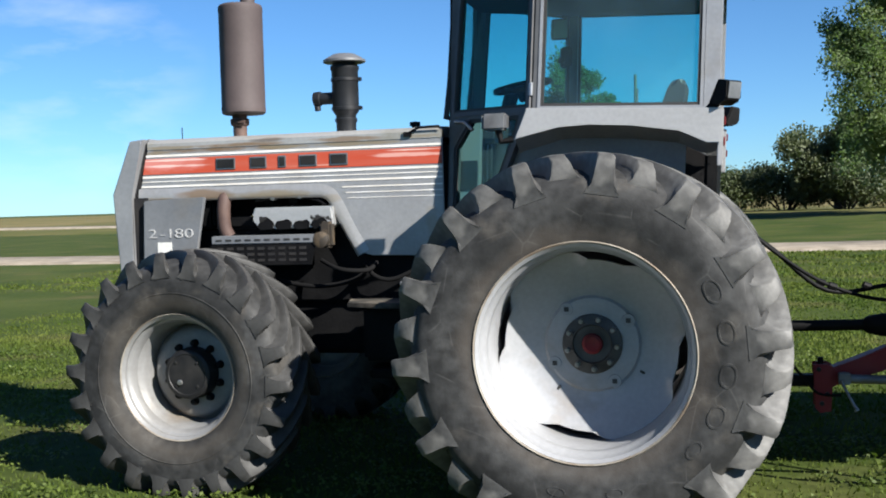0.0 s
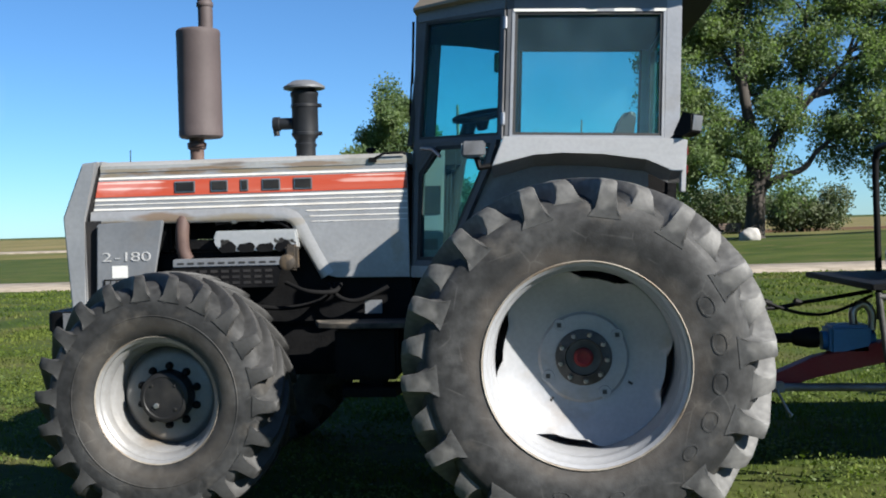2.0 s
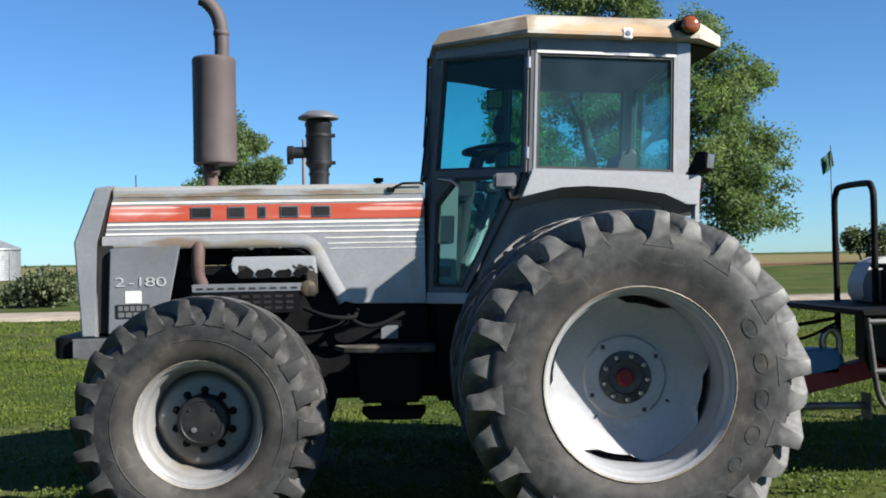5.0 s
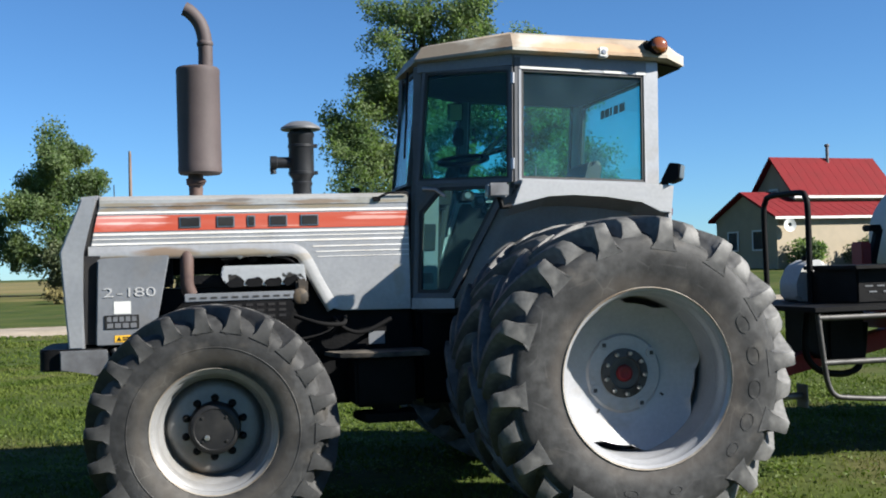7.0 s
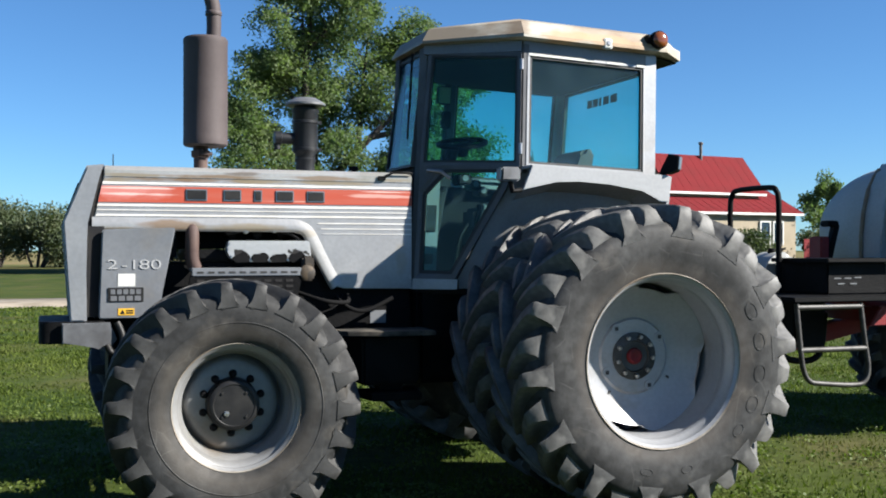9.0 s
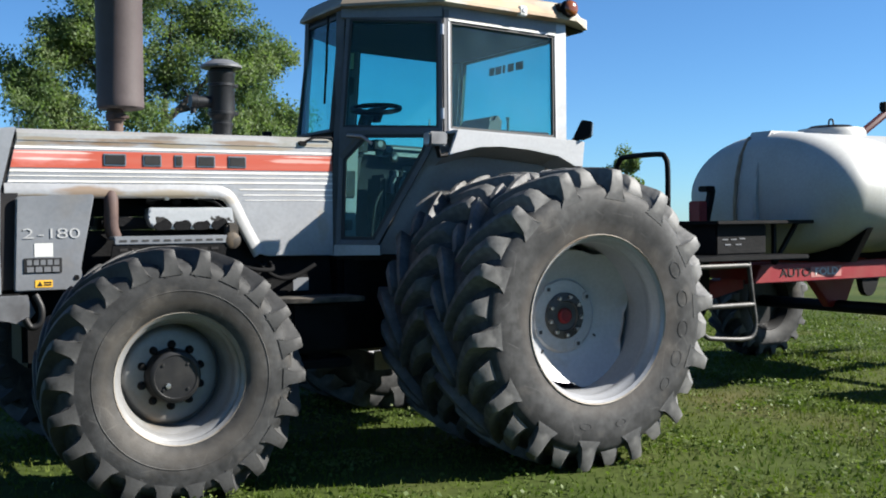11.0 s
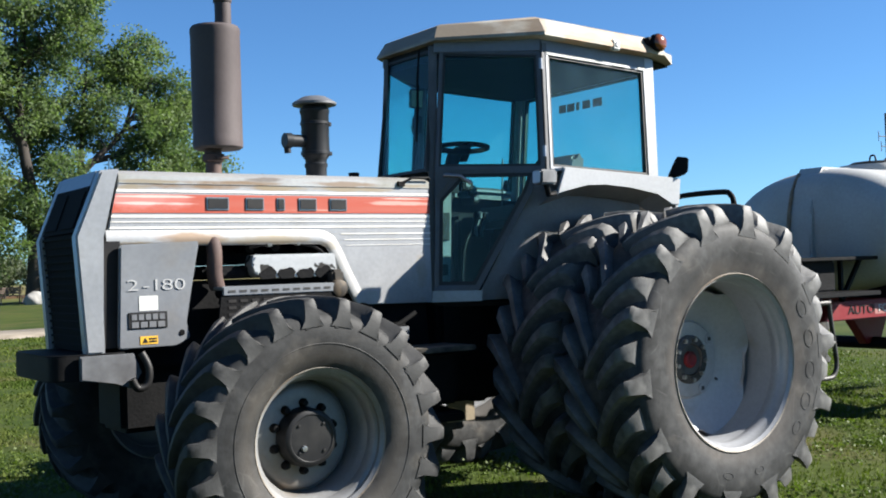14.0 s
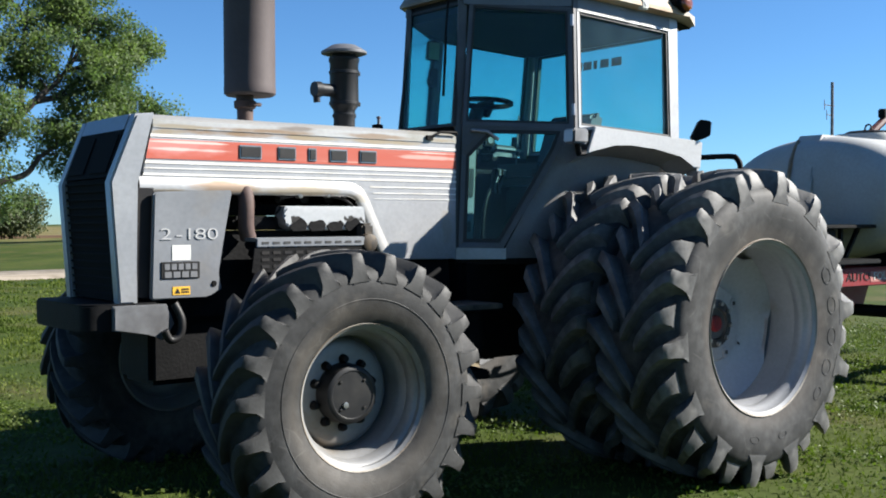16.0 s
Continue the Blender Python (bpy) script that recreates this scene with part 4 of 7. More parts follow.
for side in (-1, 1):
    bm = B()
    tube(bm, [(-1.19, side * 0.328, 1.975), (-1.12, side * 0.335, 2.008), (-1.00, side * 0.335, 2.010), (-0.99, side * 0.33, 2.0)], 0.008, 8)
    box(bm, -1.22, -1.17, side * 0.325 - 0.008, side * 0.325 + 0.008, 1.955, 1.985, 0.003)
    part("hood_latch", bm, BLACK, tractor, "black hood latch", smooth=50)

# muffler and stack
MX, MY = -2.312, -0.185
bm = B()
lathe(bm, [(2.155, 0.0), (2.155, 0.125), (2.165, 0.137), (2.195, 0.139), (2.205, 0.137), (2.80, 0.137), (2.81, 0.139), (2.835, 0.138), (2.848, 0.128), (2.852, 0.0)], (MX, MY, 0), "z", 40)
muffler = part("muffler", bm, RUST, tractor, "brown rusted exhaust muffler", smooth=35)
bm = B()
tube(bm, smooth_path([(MX + 0.05, MY, 2.84), (MX + 0.052, MY, 2.95), (MX + 0.045, MY, 3.06), (MX + 0.015, MY, 3.15), (MX - 0.04, MY, 3.215), (MX - 0.075, MY, 3.235)], 6), 0.046, 20, caps=False)
part("stack_pipe", bm, RUST, muffler, "rusty curved stack pipe", smooth=60)
bm = B()
lathe(bm, [(2.99, 0.047), (2.995, 0.052), (3.02, 0.052), (3.025, 0.047)], (MX + 0.05, MY, 0), "z", 20)
part("stack_clamp", bm, RUST, muffler, smooth=50)
bm = B()
lathe(bm, [(1.95, 0.042), (2.08, 0.044), (2.09, 0.058), (2.125, 0.060), (2.13, 0.048), (2.16, 0.048)], (MX - 0.03, MY, 0), "z", 20)
part("exhaust_outlet", bm, PIPE_RUST, muffler, "rusted outlet collar", smooth=50)
bm = B()
box(bm, MX - 0.045, MX + 0.035, MY - 0.068, MY - 0.05, 2.095, 2.115, 0.004)
part("clamp_bolt", bm, PIPE_RUST, muffler)

# air intake
AX, AY = -1.655, -0.11
bm = B()
lathe(bm, [(1.99, 0.062), (2.075, 0.062), (2.085, 0.069), (2.10, 0.069), (2.105, 0.063), (2.125, 0.064), (2.15, 0.083), (2.40, 0.083), (2.41, 0.089), (2.43, 0.089), (2.44, 0.072), (2.47, 0.070)], (AX, AY, 0), "z", 32)
intake = part("air_intake", bm, STACK, tractor, "black air intake stack", smooth=35)
bm = B()
lathe(bm, [(2.455, 0.06), (2.45, 0.118), (2.455, 0.132), (2.468, 0.132), (2.485, 0.105), (2.505, 0.07), (2.508, 0.0)], (AX, AY, 0), "z", 32)
part("rain_cap", bm, SHIELD, intake, "grey domed rain cap", smooth=45)
for z in (2.165, 2.345):
    bm = B()
    lathe(bm, [(z - 0.01, 0.083), (z - 0.008, 0.088), (z + 0.008, 0.088), (z + 0.01, 0.083)], (AX, AY, 0), "z", 32)
    box(bm, AX + 0.075, AX + 0.108, AY - 0.012, AY + 0.012, z - 0.012, z + 0.012, 0.003)
    part("intake_band", bm, STACK, intake, smooth=50)
bm = B()
lathe(bm, [(-0.205, 0.0), (-0.205, 0.044), (-0.165, 0.046), (-0.16, 0.038), (-0.05, 0.038)], (AX, AY, 2.235), "x", 20)
tube(bm, [(AX - 0.19, AY, 2.2), (AX - 0.185, AY, 2.16)], 0.02, 10)
part("dust_valve", bm, STACK, intake, "black dust valve", smooth=45)

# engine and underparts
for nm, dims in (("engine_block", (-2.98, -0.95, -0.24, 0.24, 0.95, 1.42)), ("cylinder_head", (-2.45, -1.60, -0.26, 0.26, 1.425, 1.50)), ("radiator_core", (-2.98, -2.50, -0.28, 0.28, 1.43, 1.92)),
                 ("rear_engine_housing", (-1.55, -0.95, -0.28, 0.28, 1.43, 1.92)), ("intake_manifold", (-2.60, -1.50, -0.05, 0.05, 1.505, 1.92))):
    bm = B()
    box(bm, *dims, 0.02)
    part(nm, bm, BLACK, tractor, "oily black engine part, its black deepened for shade")
for k in range(4):
    bm = B()
    lathe(bm, [(0.0, 0.03), (-0.16, 0.03), (-0.17, 0.0)], (-2.15 + 0.16 * k, -0.05, 1.60), seg=10)
    part("intake_runner", bm, BLACK, tractor, smooth=40)
bm = B()
prism(bm, rounded([(-2.205, 1.50), (-2.19, 1.555), (-1.68, 1.555), (-1.665, 1.44), (-1.70, 1.415), (-1.76, 1.435), (-1.80, 1.42), (-1.86, 1.44), (-1.92, 1.42), (-1.98, 1.44), (-2.04, 1.42), (-2.10, 1.44), (-2.15, 1.425), (-2.185, 1.45)], 0.012, 2), -0.35, -0.24, bevel=0.012)
vc = part("valve_cover", bm, ALU, tractor, "flaking silver valve cover", smooth=40)
for k in range(4):
    bm = B()
    x = -2.11 + 0.118 * k
    prism(bm, rounded([(x - 0.066, 1.440), (x - 0.045, 1.462 + 0.01 * (k % 2)), (x - 0.02, 1.470), (x + 0.012, 1.492 - 0.012 * (k % 3)), (x + 0.03, 1.478), (x + 0.052, 1.455), (x + 0.04, 1.418), (x - 0.04, 1.415)], 0.006, 2), -0.356, -0.345, bevel=0.002)
    part("cover_scallop", bm, BLACK, vc, "dark oily scalloped edge")
for pts in ([(-2.2, -0.30, 1.60), (-2.0, -0.31, 1.625), (-1.8, -0.30, 1.60), (-1.7, -0.30, 1.53)], [(-2.3, -0.25, 1.66), (-2.05, -0.28, 1.68), (-1.85, -0.26, 1.64)]):
    bm = B()
    tube(bm, smooth_path(pts, 6), 0.011, 8)
    part("fuel_line", bm, BLACK, tractor, "thin black fuel line", smooth=60)
for x, z in ((-2.08, 1.615), (-1.90, 1.622)):
    bm = B()
    lathe(bm, [(0.02, 0.018), (-0.02, 0.018), (-0.024, 0.0)], (x, -0.30, z), seg=8)
    part("line_fitting", bm, CHROME, tractor, "bare metal line fitting", smooth=40)
bm = B()
box(bm, -2.43, -1.75, -0.45, -0.33, 1.365, 1.385, 0.004)
box(bm, -2.43, -1.75, -0.462, -0.448, 1.335, 1.383, 0.004)
sh = part("heat_shield", bm, PANEL, tractor, "grey slotted heat shield")
for k in range(10):
    bm = B()
    box(bm, -2.40 + 0.064 * k, -2.36 + 0.064 * k, -0.4645, -0.4622, 1.352, 1.364)
    part("slot", bm, RUBBER_SEAL, sh, "dark slot")
bm = B()
prism(bm, [(-2.44, 1.34), (-1.75, 1.34), (-1.78, 1.20), (-2.46, 1.20)], -0.455, -0.445, bevel=0.003)
ls = part("lower_shield", bm, BLACK, tractor, "black perforated lower shield")
for r in range(3):
    for k in range(9):
        bm = B()
        box(bm, -2.40 + 0.068 * k, -2.355 + 0.068 * k, -0.458, -0.4555, 1.225 + 0.036 * r, 1.242 + 0.036 * r)
        part("slot", bm, DARK, ls)
bm = B()
tube(bm, smooth_path([(-2.40, -0.16, 1.90), (-2.405, -0.22, 1.72), (-2.41, -0.31, 1.60), (-2.412, -0.315, 1.45), (-2.39, -0.30, 1.38)], 6), 0.042, 16)
part("exhaust_pipe", bm, PIPE_RUST, tractor, "orange-brown rusted exhaust pipe", smooth=60)
bm = B()
box(bm, -1.74, -1.665, -0.42, -0.34, 1.30, 1.46, 0.015)
lathe(bm, [(0.0, 0.05), (-0.04, 0.05), (-0.05, 0.03), (-0.05, 0.0)], (-1.72, -0.42, 1.35), seg=18)
part("fuel_pump", bm, mat("dirty_tan_castings", (0.03, 0.023, 0.016), 0.7, 0.1, (0.10, 0.07, 0.04), 9.0, (0.55, 0.65)), tractor, "grimy tan engine accessory", smooth=40)
# hoses and rails below the hood
for k, pts in enumerate(([(-1.75, -0.36, 1.22), (-1.6, -0.45, 1.17), (-1.45, -0.40, 1.16), (-1.42, -0.30, 1.20)], [(-1.50, -0.30, 1.20), (-1.42, -0.34, 1.12), (-1.30, -0.34, 1.10), (-1.12, -0.32, 1.18)],
                         [(-2.1, -0.30, 1.10), (-1.8, -0.34, 1.06), (-1.55, -0.34, 1.10), (-1.45, -0.30, 1.20)])):
    bm = B()
    tube(bm, smooth_path(pts, 6), 0.014, 8)
    part("hose", bm, GRILLE, tractor, "black rubber hose", smooth=60)
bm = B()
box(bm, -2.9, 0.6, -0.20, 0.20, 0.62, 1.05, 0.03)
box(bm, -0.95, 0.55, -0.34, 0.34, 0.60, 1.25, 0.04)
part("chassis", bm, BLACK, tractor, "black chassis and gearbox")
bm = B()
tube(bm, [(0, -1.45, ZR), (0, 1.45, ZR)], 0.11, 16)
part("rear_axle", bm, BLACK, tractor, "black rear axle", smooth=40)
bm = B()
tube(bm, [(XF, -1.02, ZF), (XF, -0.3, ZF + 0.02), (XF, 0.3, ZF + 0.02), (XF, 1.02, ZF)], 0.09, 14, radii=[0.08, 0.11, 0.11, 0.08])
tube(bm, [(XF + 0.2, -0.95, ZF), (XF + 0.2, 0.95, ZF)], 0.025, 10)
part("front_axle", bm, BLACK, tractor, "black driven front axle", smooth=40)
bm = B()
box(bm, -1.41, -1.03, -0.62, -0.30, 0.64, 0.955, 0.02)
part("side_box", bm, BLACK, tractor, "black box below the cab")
bm = B()
prism(bm, [(-1.57, -0.38), (-1.50, -0.62), (-1.30, -0.70), (-0.95, -0.70), (-0.93, -0.36)], 0.955, 0.985, "z", 0.005)
part("upper_step", bm, DUSTY_STEP, tractor, "worn steel step plate")
bm = B()
box(bm, -1.28, -1.12, -0.55, -0.40, 0.60, 0.66, 0.01)
part("step_bracket", bm, BLACK, tractor)
bm = B()
prism(bm, [(-1.40, -0.40), (-1.36, -0.66), (-1.04, -0.68), (-1.00, -0.40)], 0.545, 0.60, "z", 0.008)
part("lower_step", bm, BLACK, tractor, "black lower step")
bm = B()
box(bm, -1.27, -1.165, -0.315, -0.305, 1.015, 1.098)
part("pale_tag", bm, PANEL, tractor, "pale tag on the frame")
for x0, x1, z0, z1, y0 in ((-0.23, -0.075, 0.515, 0.64, 0.60), (-0.33, 0.06, 0.475, 0.51, 0.50), (-0.19, 0.06, 0.30, 0.45, 0.66)):
    bm = B()
    box(bm, x0, x1, y0, y0 + (0.02 if z1 - z0 > 0.06 else 0.22), z0, z1, 0.004)
    part("far_step_plate", bm, TAN, tractor, "dusty tan step plate on the far side")
bm = B()
box(bm, -0.20, -0.10, 0.30, 0.66, 0.49, 0.62, 0.01)
part("far_step_bracket", bm, BLACK, tractor)


# cab: a six-sided glazed cabin
CY, FY, BX, FX, RX = 0.735, 0.285, -0.355, -0.925, 0.553


def wall_bar(bm, p, q, w, depth, out):
    """A bar from p to q with a rectangular section: w across in the wall, depth along out."""
    p, q, out = Vector(p), Vector(q), Vector(out).normalized()
    d = (q - p).normalized()
    s = d.cross(out).normalized()
    rows = []
    for e in (p, q):
        rows.append([bm.verts.new(e + s * a * w / 2 + out * b * depth / 2) for a, b in ((-1, -1), (1, -1), (1, 1), (-1, 1))])
    for k in range(4):
        bm.faces.new((rows[0][k], rows[0][(k + 1) % 4], rows[1][(k + 1) % 4], rows[1][k]))
    bm.faces.new(rows[0][::-1])
    bm.faces.new(rows[1])
    return bm


def frame_loop(bm, pts, w, depth, out):
    """A closed frame of mitred bars just inside an outline of 3D points in one plane."""
    pts, out = [Vector(p) for p in pts], Vector(out).normalized()
    c = sum(pts, Vector()) / len(pts)
    n = len(pts)
    inner = []
    for i in range(n):
        a, p, b = pts[i - 1], pts[i], pts[(i + 1) % n]
        d0, d1 = (p - a).normalized(), (b - p).normalized()
        n0, n1 = out.cross(d0), out.cross(d1)
        if n0.dot(c - p) < 0:
            n0 = -n0
        if n1.dot(c - p) < 0:
            n1 = -n1
        m = (n0 + n1).normalized()
        inner.append(p + m * w / max(0.35, m.dot(n0)))
    rings = [[bm.verts.new(p + out * o) for p in src] for src, o in ((pts, -depth / 2), (pts, depth / 2), (inner, depth / 2), (inner, -depth / 2))]
    for k in range(4):
        a, b = rings[k], rings[(k + 1) % 4]
        for i in range(n):
            bm.faces.new((a[i], a[(i + 1) % n], b[(i + 1) % n], b[i]))
    return inner


def pane(name, pts, parent, out, thick=0.006, label=""):
    bm = B()
    o = Vector(out).normalized() * thick / 2
    a = [bm.verts.new(Vector(p) + o) for p in pts]
    b = [bm.verts.new(Vector(p) - o) for p in pts]
    bm.faces.new(a)
    bm.faces.new(b[::-1])
    n = len(pts)
    for i in range(n):
        bm.faces.new((a[i], b[i], b[(i + 1) % n], a[(i + 1) % n]))
    ob = part(name, bm, GLASS, parent, label)
    ob.visible_shadow = False
    return ob


def glazed(name, pts, out, frame_mat, w=0.03, depth=0.04, seal=0.014, label="", label_glass="blue-green tinted glass"):
    """A framed window: frame, black seal and pane."""
    bm = B()
    inner = frame_loop(bm, pts, w, depth, out)
    fr = part(name, bm, frame_mat, tractor, label)
    bm = B()
    inner2 = frame_loop(bm, inner, seal, depth * 0.7, out)
    part("window_seal", bm, RUBBER_SEAL, fr, "black rubber seal")
    pane("pane", inner2, fr, out, label=label_glass)
    return fr


for s in (-1, 1):
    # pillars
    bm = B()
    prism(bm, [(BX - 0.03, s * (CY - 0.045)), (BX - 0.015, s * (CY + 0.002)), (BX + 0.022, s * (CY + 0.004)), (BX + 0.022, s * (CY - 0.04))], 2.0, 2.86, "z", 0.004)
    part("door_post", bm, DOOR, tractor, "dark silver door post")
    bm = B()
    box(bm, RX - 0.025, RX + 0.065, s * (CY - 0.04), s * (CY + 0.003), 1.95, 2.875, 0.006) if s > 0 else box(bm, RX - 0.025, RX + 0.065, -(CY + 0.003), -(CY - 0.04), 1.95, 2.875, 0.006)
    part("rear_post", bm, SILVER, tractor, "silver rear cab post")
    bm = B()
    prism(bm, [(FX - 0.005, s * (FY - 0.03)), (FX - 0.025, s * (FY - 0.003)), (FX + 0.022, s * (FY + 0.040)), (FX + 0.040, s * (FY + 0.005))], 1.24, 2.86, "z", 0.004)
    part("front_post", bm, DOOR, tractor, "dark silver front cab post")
    # side window
    y = s * (CY - 0.015)
    glazed("side_window", [(BX + 0.012, y, 2.047), (RX - 0.022, y, 2.047), (RX - 0.022, y, 2.796), (BX + 0.012, y, 2.796)], (0, s, 0), SILVER, 0.016, 0.045, 0.016, "silver side window frame")
    # pale trim, painted white only along its sunlit stretches
    for x0, x1 in ((-0.335, 0.14), (0.235, 0.355), (0.46, 0.525)):
        bm = B()
        box(bm, x0, x1, y - 0.026 if s < 0 else y + 0.022, y - 0.022 if s < 0 else y + 0.026, 2.780, 2.796)
        part("window_trim", bm, PAPER, tractor, "pale trim strip, drawn bright where the sun catches it")
    # header above the windows; its darker grey includes the shade under the roof edge
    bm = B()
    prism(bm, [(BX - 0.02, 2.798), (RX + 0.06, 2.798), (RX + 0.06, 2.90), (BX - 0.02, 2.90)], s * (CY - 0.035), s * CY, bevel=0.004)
    part("side_header", bm, PANEL, tractor, "silver header rail, greyed for the roof's shade")
    # door: angled panel from the front post to the door post
    A, Bp = Vector((FX + 0.005, s * (FY + 0.02), 0)), Vector((BX - 0.02, s * (CY - 0.012), 0))
    e = (Bp - A).normalized()
    out = Vector((e.y * -1, e.x, 0)) * (1 if s > 0 else -1)
    L = (Bp - A).length

    def at(u, z, A=A, e=e, L=L):
        return A + e * (u * L) + Vector((0, 0, z))
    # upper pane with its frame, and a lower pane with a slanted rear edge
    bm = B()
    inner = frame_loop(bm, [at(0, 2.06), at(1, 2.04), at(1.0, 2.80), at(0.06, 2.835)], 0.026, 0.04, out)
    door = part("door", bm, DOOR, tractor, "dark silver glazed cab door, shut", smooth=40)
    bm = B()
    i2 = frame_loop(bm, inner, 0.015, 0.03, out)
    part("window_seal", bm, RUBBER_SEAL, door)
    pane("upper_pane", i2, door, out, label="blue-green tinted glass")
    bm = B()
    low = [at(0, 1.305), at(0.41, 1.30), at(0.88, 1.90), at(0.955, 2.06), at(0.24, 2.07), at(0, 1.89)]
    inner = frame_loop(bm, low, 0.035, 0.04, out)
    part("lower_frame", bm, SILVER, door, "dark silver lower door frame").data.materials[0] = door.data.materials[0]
    bm = B()
    i2 = frame_loop(bm, inner, 0.022, 0.03, out)
    part("window_seal", bm, RUBBER_SEAL, door)
    pane("lower_pane", i2, door, out, label="blue-green tinted glass")
    bm = B()
    tri_out = [at(0.0, 1.885), at(0.0, 2.068), at(0.245, 2.068)]
    f0 = [bm.verts.new(v + out * 0.018) for v in tri_out]
    f1 = [bm.verts.new(v - out * 0.018) for v in tri_out]
    bm.faces.new(f0)
    bm.faces.new(f1[::-1])
    for i in range(3):
        bm.faces.new((f0[i], f1[i], f1[(i + 1) % 3], f0[(i + 1) % 3]))
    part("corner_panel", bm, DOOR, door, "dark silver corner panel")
    bm = B()
    c = at(0.10, 2.03) + out * 0.04
    tube(bm, [at(0.08, 2.025), c, c + e * 0.09 + Vector((0, 0, -0.01)), c + e * 0.16 + Vector((0, 0, -0.06))], 0.011, 8)
    part("door_handle", bm, CHROME, door, "bare metal door handle", smooth=50)
    for z in (2.16, 2.72):
        bm = B()
        p = at(1.0, z) + out * 0.012
        tube(bm, [p - Vector((0, 0, 0.035)), p + Vector((0, 0, 0.035))], 0.014, 10)
        part("door_hinge", bm, CHROME, door, "worn metal hinge", smooth=50)
    # sill below the door
    bm = B()
    vs = [at(-0.02, 1.235), at(0.44, 1.235), at(0.44, 1.30), at(-0.02, 1.305)]
    f0 = [bm.verts.new(v + out * 0.02) for v in vs]
    f1 = [bm.verts.new(v - out * 0.03) for v in vs]
    bm.faces.new(f0)
    bm.faces.new(f1[::-1])
    for i in range(4):
        bm.faces.new((f0[i], f1[i], f1[(i + 1) % 4], f0[(i + 1) % 4]))
    part("door_sill", bm, SILVER, tractor, "pale silver sill")
    # door header, in the same grey with the roof's shade included
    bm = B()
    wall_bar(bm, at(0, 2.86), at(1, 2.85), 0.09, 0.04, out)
    part("door_header", bm, PANEL, tractor, "silver door header rail, greyed for the roof's shade")
    # fender skin behind the door
    bm = B()
    rows = []
    for u, z, yy, xx in ((0.42, 1.24, None, None), (0.55, 1.42, None, None), (0.72, 1.66, None, None), (0.88, 1.89, None, None), (0.97, 2.03, None, None)):
        p = at(u - 0.035, z) - out * 0.012
        q = Vector((p.x + 0.16, s * min(CY - 0.02, abs(p.y) + 0.10), z))
        r = Vector((0.45, s * (CY - 0.02), z))
        rows.append([bm.verts.new(k) for k in (p, p * 0.5 + q * 0.5 + out * 0.004, q, r)])
    for a, b in zip(rows, rows[1:]):
        for k in range(3):
            bm.faces.new((a[k], a[k + 1], b[k + 1], b[k]))
    bmesh.ops.solidify(bm, geom=bm.faces[:], thickness=0.01)
    part("fender_skin", bm, UNDERSIDE, tractor, "shaded silver fender skin", smooth=50)
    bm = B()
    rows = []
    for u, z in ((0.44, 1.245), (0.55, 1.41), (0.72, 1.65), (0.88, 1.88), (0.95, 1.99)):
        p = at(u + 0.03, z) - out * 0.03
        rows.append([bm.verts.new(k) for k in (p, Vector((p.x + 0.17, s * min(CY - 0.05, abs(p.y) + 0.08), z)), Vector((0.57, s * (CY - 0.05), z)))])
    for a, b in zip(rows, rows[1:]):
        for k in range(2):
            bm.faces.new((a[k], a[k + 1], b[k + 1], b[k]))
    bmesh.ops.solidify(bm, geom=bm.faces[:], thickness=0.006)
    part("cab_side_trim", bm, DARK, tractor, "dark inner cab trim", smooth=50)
    # fender top with a folded lip
    bm = B()
    lip = [(-0.372, 2.043), (0.610, 1.996), (0.641, 1.986), (0.629, 1.816), (0.558, 1.819), (0.422, 1.892), (0.181, 1.925), (-0.040, 1.940), (-0.196, 1.939), (-0.433, 1.876)]
    prism(bm, lip, s * 0.885, s * 0.905, bevel=0.005)
    fl = part("fender", bm, FENDER, tractor, "pale silver fender with a folded lip", smooth=40)
    bm = B()
    prism(bm, [(-0.372, 2.042), (0.610, 1.995), (0.610, 1.977), (-0.372, 2.024)], s * (CY - 0.01), s * 0.886)
    part("fender_top", bm, FENDER, fl, smooth=40)
    # liner under the fender, from the lip back to the cab wall
    bm = B()
    under = [(-0.433, 1.876), (-0.196, 1.939), (-0.040, 1.940), (0.181, 1.925), (0.422, 1.892), (0.558, 1.819), (0.629, 1.816)]
    r0 = [bm.verts.new((x, s * 0.888, z + 0.008)) for x, z in under]
    r1 = [bm.verts.new((x, s * (CY - 0.01), z - 0.06)) for x, z in under]
    for i in range(len(under) - 1):
        bm.faces.new((r0[i], r0[i + 1], r1[i + 1], r1[i]))
    bmesh.ops.solidify(bm, geom=bm.faces[:], thickness=0.006)
    part("fender_liner", bm, UNDERSIDE, fl, "dull grey underside")
    # headlamp on the fender's front corner
    bm = B()
    box(bm, -0.60, -0.47, min(s * 0.86, s * 0.95), max(s * 0.86, s * 0.95), 1.93, 2.02, 0.012)
    lampb = part("fender_lamp", bm, SHIELD, tractor, "grey front work lamp", smooth=40)
    bm = B()
    box(bm, -0.603, -0.598, min(s * 0.87, s * 0.94), max(s * 0.87, s * 0.94), 1.94, 2.01, 0.002)
    part("lamp_lens", bm, LENS, lampb, "pale lamp lens")
    bm = B()
    tube(bm, [(-0.52, s * 0.90, 1.935), (-0.50, s * 0.90, 1.87), (-0.44, s * 0.89, 1.88)], 0.018, 8)
    part("lamp_bracket", bm, BLACK, lampb)
    # rear work lamp
    bm = B()
